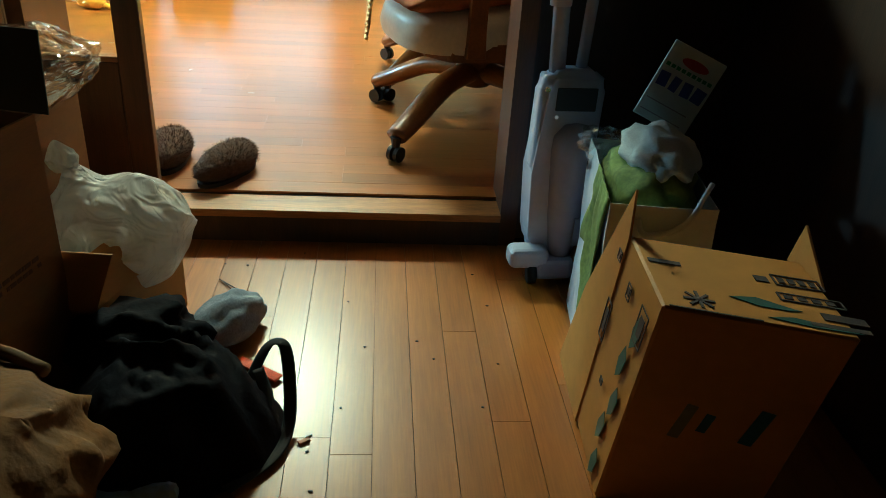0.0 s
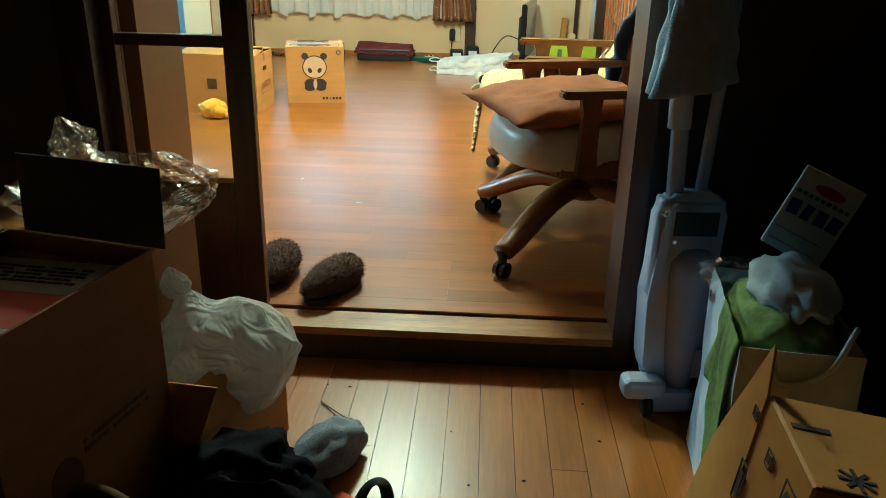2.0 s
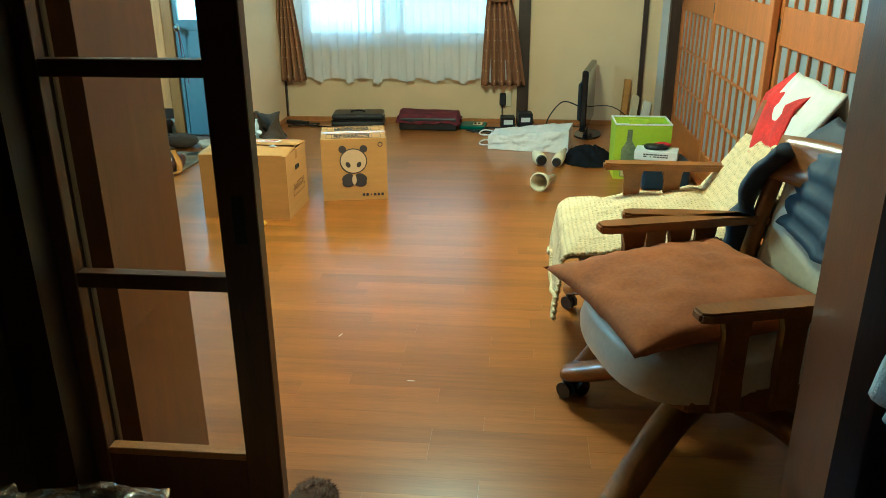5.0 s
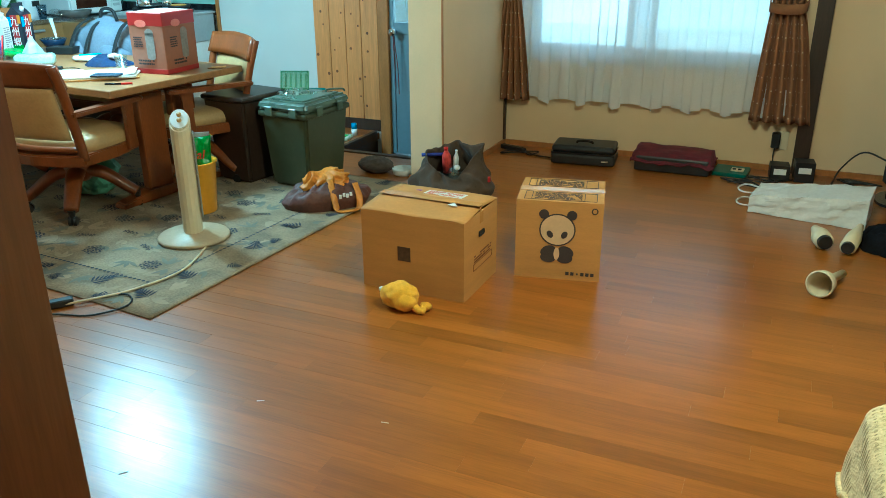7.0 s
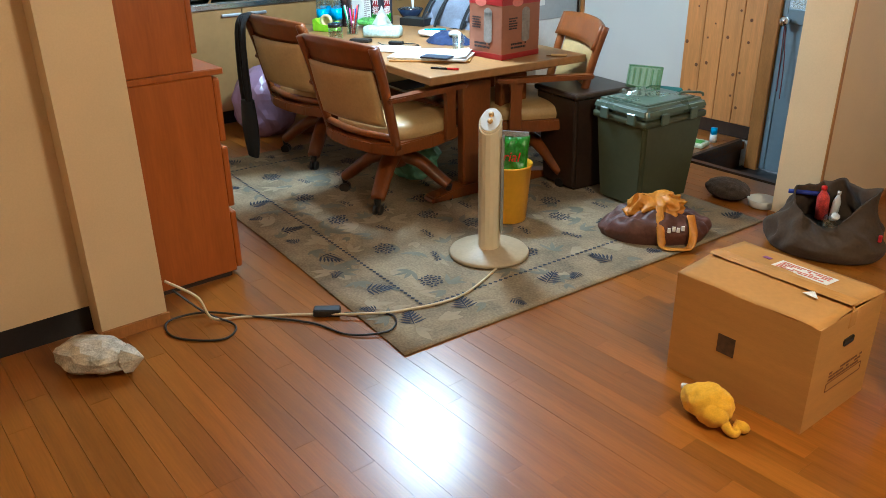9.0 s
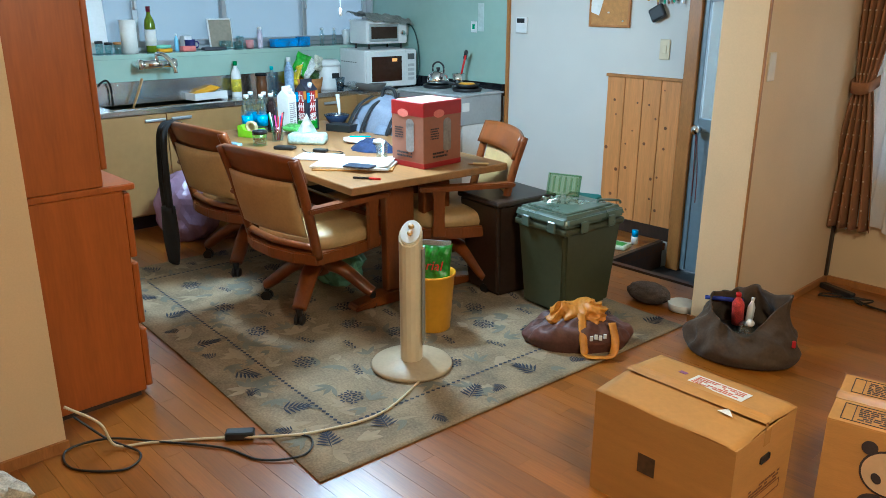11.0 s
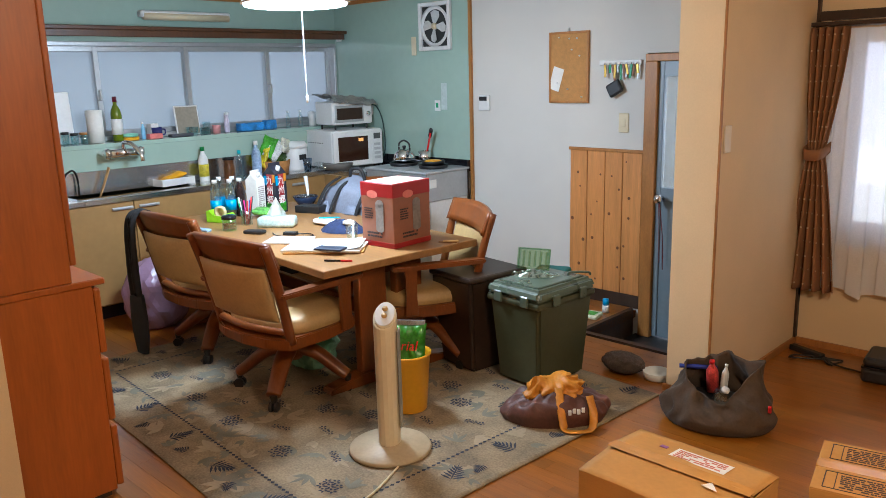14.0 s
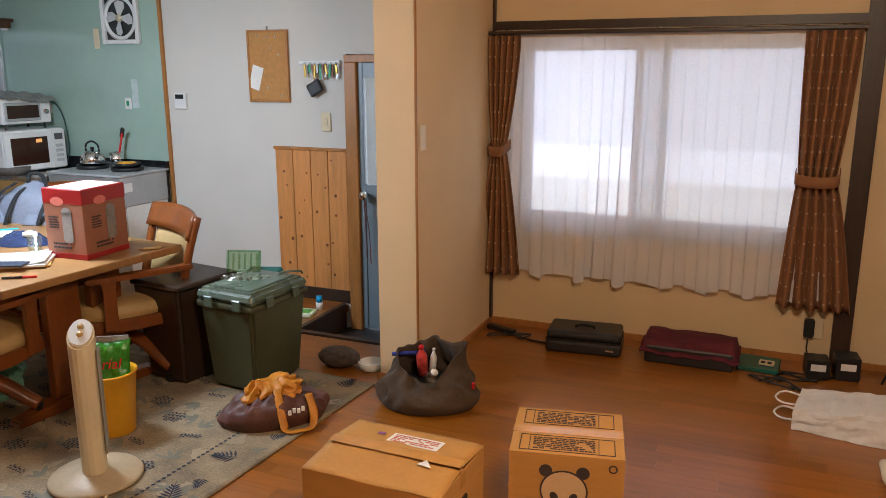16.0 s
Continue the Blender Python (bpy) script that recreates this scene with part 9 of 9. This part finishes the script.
for y, z, w, h in ((0.04, 0.41, 0.04, 0.07), (0.13, 0.42, 0.02, 0.03), (0.2, 0.3, 0.03, 0.09), (0.22, 0.44, 0.02, 0.02), (0.13, 0.2, 0.015, 0.015)):
    q = B()
    outline(q, sm(y, z), w, h, 0.003)
    flat_mark(q, sm(y, z), w * 0.5, h * 0.6)
    part("printed_mark", q, INK, wx, "plain dark printed mark")
BLM = M("blue marker tape", (0.03, 0.12, 0.25), 0.5)
for x, z, w, h in ((0.2, 0.27, 0.022, 0.085), (0.125, 0.26, 0.015, 0.045)):
    q = B(); flat_mark(q, pose(x, -0.0005, z, 90) @ pose(0, 0, 0, 0, 0, -8), w, h)
    part("tape_strip", q, BLM, wx, "blue tape strip")
q = B(); flat_mark(q, pose(0.09, -0.0005, 0.255, 90) @ pose(0, 0, 0, 0, 0, -8), 0.018, 0.085)
part("faint_strip", q, M("faint grey mark", (0.16, 0.17, 0.14), 0.6), wx)

# the slumped carton leans out of square
SKEW = Matrix(((0.955, 0.05, 0, 0), (-0.3, 1.0, -0.225, 0), (0, 0.03, 1, 0), (0, 0, 0, 1)))
for ch in wx.children:
    ch.data.transform(SKEW)

# large open carton
oc = thing("open_carton", "large open brown carton with a paper form inside", "box", -0.487, 1.014, HZ, -13)
OW, OD, OH = 0.31, 0.39, 0.6
# faces turned from the room are coloured darker, as shaded board
part("body", board_walls(B(), OW, OD, OH, 0.006), CARD_SHADED, oc)
# upright flaps carry their shade as near-black green; the lit flap is plain CARD
DKCARD = M("dark green flap with shade", (0.035, 0.04, 0.035), 0.7, 0.1, 6, 0.1)
part("back_flap", box(B(), (-OW / 2, OD / 2 - 0.004, OH), (OW / 2, OD / 2, OH + 0.15), 0.001, pose(0, 0, 0, -4)), DKCARD, oc, "upright flap coloured dark as unlit")
part("side_flap", box(B(), (-0.15, -OD / 2 + 0.01, -0.002), (0, OD / 2 - 0.01, 0.002), 0.001, pose(-OW / 2 + 0.002, 0, OH + 0.003, 0, 48)), CARD, oc, "raised side flap in the lit tone")
part("front_flap", box(B(), (-OW / 2, -OD / 2, OH), (OW / 2, -OD / 2 + 0.004, OH + 0.145), 0.001, pose(0, -0.045, 0, -4)), DKCARD, oc, "upright front flap coloured dark as unlit")
part("filling", box(B(), (-OW / 2 + 0.01, -OD / 2 + 0.01, 0.3), (OW / 2 - 0.01, OD / 2 - 0.01, OH - 0.03), 0.01), CARD, oc, "packed contents under paper")
part("paper_form", box(B(), (-0.1, -0.16, OH - 0.029), (0.12, 0.15, OH - 0.027), 0, pose(0, 0, 0, 0, 0, 8)), PAPER, oc, "white printed form")
part("pink_field", box(B(), (-0.09, -0.1, OH - 0.0269), (0.11, 0.02, OH - 0.0262), 0, pose(0, 0, 0, 0, 0, 8)), M("pink print", (0.75, 0.22, 0.18), 0.7, 0.05), oc, "pink printed field")
print_lines(oc, pose(0.0, 0.09, OH - 0.0268, 0, 0, 8), 0.18, 0.07, 5, 31)
q = B(); disc(q, pose(OW / 2 + 0.0005, -0.08, 0.3, 90, 0, 90), 0.035, 0.045)
part("round_print", q, M("dark brown print", (0.1, 0.045, 0.02), 0.7), oc, "dark round printed mark")
print_lines(oc, pose(OW / 2 + 0.0005, 0.05, 0.34, 90, 0, 90), 0.17, 0.03, 2, 32, M("dark brown print", (0.1, 0.045, 0.02), 0.7))
# carton behind it that carries the clear bag
rcx = thing("rear_carton", "closed carton against the wall, coloured as in shade", "box", -0.62, 1.5, HZ, 2)
part("body", box(B(), (-0.22, -0.17, 0), (0.22, 0.17, 0.5), 0.004), CARD_SHADED, rcx)
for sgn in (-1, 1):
    part("flap", box(B(), (-0.22, min(0.17 * sgn, 0.002 * sgn), 0.5), (0.22, max(0.17 * sgn, 0.002 * sgn), 0.504), 0.001), CARD_SHADED, rcx)
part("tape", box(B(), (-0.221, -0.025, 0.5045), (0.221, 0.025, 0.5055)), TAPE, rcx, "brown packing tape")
clb = thing("clear_bag", "crumpled shiny clear plastic bag lying on cartons", "bag", -0.52, 1.53, HZ + 0.506, 20)
FILM = clear("shiny clear film", (0.97, 0.97, 0.95), 0.12, 0.3)
# low carton with open flaps, plastic bag and clothes
lc_ = thing("low_carton", "low open carton with flaps folded outwards", "box", -0.36, 1.37, HZ, -16)
part("body", board_walls(B(), 0.32, 0.36, 0.2, 0.005), CARD, lc_)
q = B(); prism(q, [(-0.17, 0), (0.17, 0), (0.15, 0.1), (-0.15, 0.1)], 0, 0.004, pose(0.162, 0, 0.19, 65, 0, 90))
part("flap", q, CARD, lc_)
q = B(); prism(q, [(-0.16, 0), (0.16, 0), (0.2, 0.13), (-0.1, 0.1)], 0, 0.004, pose(0.02, -0.18, 0.2, 80, 0, 0))
part("flap", q, CARD, lc_, "flap standing up with a bright edge")
edge_q = B()
away = lc_.matrix_basis.inverted()
prism(edge_q, [(0, 0), (0.09, -0.045), (0.27, 0.0), (0.275, 0.012)], 0, 0.004, away @ pose(-0.385, 1.12, 0.06, 78, -19, 57))
part("flap", edge_q, CARD, lc_, "raised pale flap edge")
pl_ = thing("white_plastic_bag", "crumpled white plastic shopping bag, full and knotted", "bag", -0.27, 1.42, HZ + 0.14, 4)
WFILM = white_film("white plastic film")


part("film", film_bag(0.165, 0.14, 0.215, ((-0.08, 0.07, 0.04), (0.06, 0.03, 0.06)), 5, 0.03), WFILM, pl_, smooth=True)
part("tied_handle", film_bag(0.035, 0.02, 0.05, ((0.0, 0.02, 0.02),), 2, 0.006), WFILM, pl_, "twisted handle end", smooth=True).matrix_basis = pose(-0.085, 0.0, 0.25, 0, -14)
part("film", film_bag(0.22, 0.15, 0.15, ((-0.07, 0.05, 0.05), (0.1, 0.02, 0.04)), 9, 0.045), FILM, clb)
part("tied_neck", film_bag(0.05, 0.035, 0.07, ((0.0, 0.03, 0.02),), 4, 0.02), FILM, clb, "twisted neck of the bag").matrix_basis = pose(-0.06, 0.0, 0.16, 8, -20)
jkt = thing("black_jacket", "black nylon jacket heaped on the hall floor", "jacket", -0.1, 1.03, HZ, 15)
NYL = M("black nylon", (0.006, 0.006, 0.009), 0.75, 0.25, 10, 0.3, dist=0.01, spec=0.06)
part("cloth", heap(B(), 0.215, 0.25, 0.2, 4, 0.03), NYL, jkt, smooth=True)
part("hood", blob(B(), (-0.03, 0.12, 0.15), (0.13, 0.1, 0.075), 0.25, 8, 4, 7, None, 0.6), NYL, jkt, smooth=True)
part("strap", tube(B(), [(0.17, 0.04, 0.06), (0.215, 0.07, 0.12), (0.245, 0.06, 0.13), (0.25, 0.02, 0.09), (0.235, -0.06, 0.02), (0.19, -0.14, 0.012), (0.1, -0.2, 0.012)], 0.013, 8, 8, 0.15), STRAP, jkt, "loose black webbing strap", smooth=True)
part("strap", tube(B(), [(0.19, 0.04, 0.09), (0.2, -0.01, 0.05), (0.17, -0.08, 0.014), (0.08, -0.14, 0.012)], 0.013, 8, 7, 0.2), STRAP, jkt, "loose black webbing strap", smooth=True)
kh = thing("khaki_bag", "khaki canvas bag slumped open on the floor", "bag", -0.32, 0.72, HZ, 0)
part("canvas", film_bag(0.22, 0.23, 0.3, ((-0.05, 0.03, 0.08), (0.12, 0.02, 0.05)), 7, 0.05), M("khaki canvas", (0.14, 0.068, 0.01), 0.85, 0.15, 12, 0.5, dist=0.008), kh, smooth=True)
part("hem", tube(B(), [(-0.1, 0.16, 0.27), (0.0, 0.19, 0.28), (0.1, 0.15, 0.27)], 0.012, 8), M("dark khaki hem", (0.09, 0.05, 0.015), 0.85), kh, smooth=True)
wpk = thing("wipes_pack", "blue white printed pack under the jacket", "packet", -0.13, 0.86, HZ, 10)
part("pack", box(B(), (-0.1, -0.06, 0), (0.1, 0.06, 0.06), 0.015, seg=2), M("blue white pack", (0.3, 0.42, 0.6), 0.4, 0.3, 8), wpk)
print_lines(wpk, pose(0, -0.01, 0.0605), 0.12, 0.05, 3, 12)
fl = thing("fleece_cloth", "blue grey fleece cloth sticking out of the heap", "cloth", -0.035, 1.36, HZ, -30)
part("cloth", blob(B(), (0, 0, 0.045), (0.06, 0.12, 0.06), 0.15, 7, 4, 5, 0.0, 0.2), M("blue grey fleece", (0.25, 0.28, 0.34), 0.95, 0.25, 25, 0.6), fl, smooth=True)
zz = thing("red_ribbon", "orange red ribbon end lying on the floor", "ribbon", 0.055, 1.225, HZ, -35)
part("ribbon", box(B(), (-0.06, -0.014, 0.006), (0.06, 0.014, 0.012), 0.002), M("orange red webbing", (0.6, 0.1, 0.02), 0.7, 0.2, 40, 0.4), zz)
tg = thing("twig", "two thin brown twigs lying on the hall floor", "twig")
part("stem", tube(B(), [(-0.1, 1.62, HZ + 0.003), (-0.055, 1.575, HZ + 0.006), (-0.01, 1.54, HZ + 0.003)], 0.0016, 5), INK, tg)
part("stem", tube(B(), [(-0.1, 1.62, HZ + 0.004), (-0.06, 1.565, HZ + 0.007), (-0.03, 1.52, HZ + 0.003)], 0.0013, 5), INK, tg)
crumb = B()
rr = random.Random(21)
for k in range(26):
    x, y = rr.uniform(-0.2, 0.6), rr.uniform(0.75, 1.78)
    blob(crumb, (x, y, HZ + 0.002), (0.004 * rr.uniform(0.5, 1.3), 0.003, 0.0018), 0.2, 3, 1, k)
cr_ = tagged(part("crumbs", crumb, INK), "tiny dark crumbs scattered on the hall floor", "crumbs", "", "stuff")
cc = thing("wood_chip", "small brown chips lying on the hall floor", "chip", 0.175, 1.0, HZ, 30)
part("chip", box(B(), (-0.012, -0.005, 0), (0.012, 0.005, 0.006), 0.001), M("orange chip", (0.45, 0.16, 0.05), 0.6), cc)
part("chip", box(B(), (0.008, 0.008, 0), (0.022, 0.012, 0.004), 0.001), PAPER, cc)
# bits on the living floor
bit = B()
for x, y, a in ((-1.37, 3.55, 30), (-0.5, 3.2, 70), (-0.95, 3.6, 10), (-1.5, 3.1, 50), (-0.2, 2.9, 0)):
    box(bit, (-0.012, -0.0015, 0.0005), (0.012, 0.0015, 0.002), 0, pose(x, y, 0, 0, 0, a))
tagged(part("lint", bit, PAPER), "tiny pale bits of lint on the wooden floor", "lint", "", "stuff")

# round ceiling lamp of the living room
cl = thing("ceiling_lamp", "round warm white ceiling lamp, lit", "lamp")
lx, ly = LIVING_LAMP[:2]
part("base", lathe(B(), [(0.0, H_LIV - 0.001), (0.25, H_LIV - 0.001), (0.25, H_LIV - 0.03), (0.0, H_LIV - 0.03)], (lx, ly, 0), 36), WHITE, cl, smooth=False)
part("diffuser", lathe(B(), [(0.24, H_LIV - 0.031), (0.235, H_LIV - 0.07), (0.19, H_LIV - 0.1), (0.1, H_LIV - 0.115), (0.0, H_LIV - 0.12)], (lx, ly, 0), 36), glow("lit warm diffuser", (1.0, 0.78, 0.5), 4.0), cl, "glowing warm diffuser", smooth=True)
# plain daylight backdrop outside the windows
def backdrop(name, a, b, col, s):
    setting(name, box(B(), a, b), glow(name + " glow", col, s), "plain pale daylight outside the window", "backdrop")


backdrop("backdrop_sky", (-3.5, 9.0, 0.88), (2.5, 9.05, 4.5), (0.78, 0.83, 0.9), 2.9)
backdrop("backdrop_band", (-3.5, 8.98, 0.64), (2.5, 9.05, 0.879), (0.95, 0.97, 1.0), 4.0)
backdrop("backdrop_ground", (-3.5, 8.98, -0.5), (2.5, 9.05, 0.639), (0.82, 0.83, 0.72), 2.7)
backdrop("backdrop_west", (KX - 1.0, 2.5, -0.5), (KX - 0.95, 9.0, 4.0), (0.66, 0.73, 0.79), 0.5)

# ---- floor boards, laid last ----
def board_mesh(name, lx, ly, h=0.013):
    bm = box(B(), (0, 0, -h), (lx, ly, 0), 0)
    me = bpy.data.meshes.new(name)
    bm.to_mesh(me)
    bm.free()
    return me


random.seed(11)
floor_1 = thing("floor", "glossy red-brown wooden strip floor", "floor")
floor_1["kind"] = "structure"
floor_h = thing("hall_floor", "worn yellow-brown wooden board floor of the hall", "floor", z=-0.11)
floor_h["kind"] = "structure"
STRIP = 0.0757
strip_meshes = {}
for L in (0.45, 0.6, 0.75, 0.9, 1.2):
    strip_meshes[L] = board_mesh("strip", L - 0.0003, STRIP - 0.0003)
    strip_meshes[L].materials.append(FLOOR)
rest_v, rest_f = [], []


def rest_board(x, y, lx, ly, z):
    k = len(rest_v)
    rest_v.extend([(x, y, z), (x + lx, y, z), (x + lx, y + ly, z), (x, y + ly, z), (x, y, z - 0.012), (x + lx, y, z - 0.012), (x + lx, y + ly, z - 0.012), (x, y + ly, z - 0.012)])
    rest_f.extend([(k, k + 1, k + 2, k + 3), (k, k + 4, k + 5, k + 1), (k + 1, k + 5, k + 6, k + 2), (k + 2, k + 6, k + 7, k + 3), (k + 3, k + 7, k + 4, k)])


made = 0
y = DY + 0.086
while y < NW - 0.02:
    x = KX - random.uniform(0, 0.6)
    x_end = EX + 0.15
    if y < 3.2:
        x = max(x, -3.1)
    while x < x_end:
        L = random.choice((0.45, 0.6, 0.75, 0.9, 1.2))
        x1 = x + L
        if x1 > x_end or x < KX - 0.14:
            a0, a1 = max(x, KX - 0.14), min(x1, x_end)
            rest_board(a0, y, a1 - a0 - 0.0012, STRIP - 0.001, 0)
            x = x1
            continue
        pit = y + STRIP > 6.37 and x1 > -2.82 and x < -2.0
        if pit and x < -2.82:
            rest_board(x, y, -2.82 - x, STRIP - 0.001, 0)
        elif pit and x1 > -2.0:
            rest_board(-2.0, y, x1 + 2.0, STRIP - 0.001, 0)
        elif pit:
            pass
        elif -2.2 < x < 1.0 and 2.0 < y < 6.2 and made < 300:
            ob = new("strip", strip_meshes[L])
            ob.parent = floor_1
            ob.location = (x, y, 0)
            made += 1
        else:
            rest_board(x, y, L - 0.0006, STRIP - 0.001, 0)
        x = x1
    y += STRIP
me = bpy.data.meshes.new("strips")
me.from_pydata(rest_v, [], rest_f)


def islands(m):
    """Vary a joined material's tone island by island."""
    m = m.copy()
    nt = m.node_tree
    g = nt.nodes.new("ShaderNodeNewGeometry")
    for n in list(nt.nodes):
        if n.type == "OBJECT_INFO":
            for l in list(n.outputs["Random"].links):
                nt.links.new(g.outputs["Random Per Island"], l.to_socket)
    return m


me.materials.append(islands(FLOOR))
ob = new("strips", me)
ob.parent = floor_1
ob["kind"] = "stuff"

HB = 0.0825
hall_meshes = {}
for L in (0.9, 1.2, 1.8):
    hall_meshes[L] = board_mesh("hall_board", HB - 0.0012, L - 0.001)
    hall_meshes[L].materials.append(FLOOR_H)
x = -1.423
while x < 1.3:
    y = -1.8
    first = random.uniform(0.3, 1.0)
    while y < DY:
        L = random.choice((0.9, 1.2, 1.8))
        if first:
            nb, L = board_mesh("hall_board", HB - 0.0012, first - 0.001), first
            nb.materials.append(FLOOR_H)
            first = 0
        elif y + L > DY:
            nb = board_mesh("hall_board", HB - 0.0012, DY - y)
            nb.materials.append(FLOOR_H)
        else:
            nb = hall_meshes[L]
        ob = new("board", nb)
        ob.parent = floor_h
        ob.location = (x, y, 0)
        y += L
    x += HB
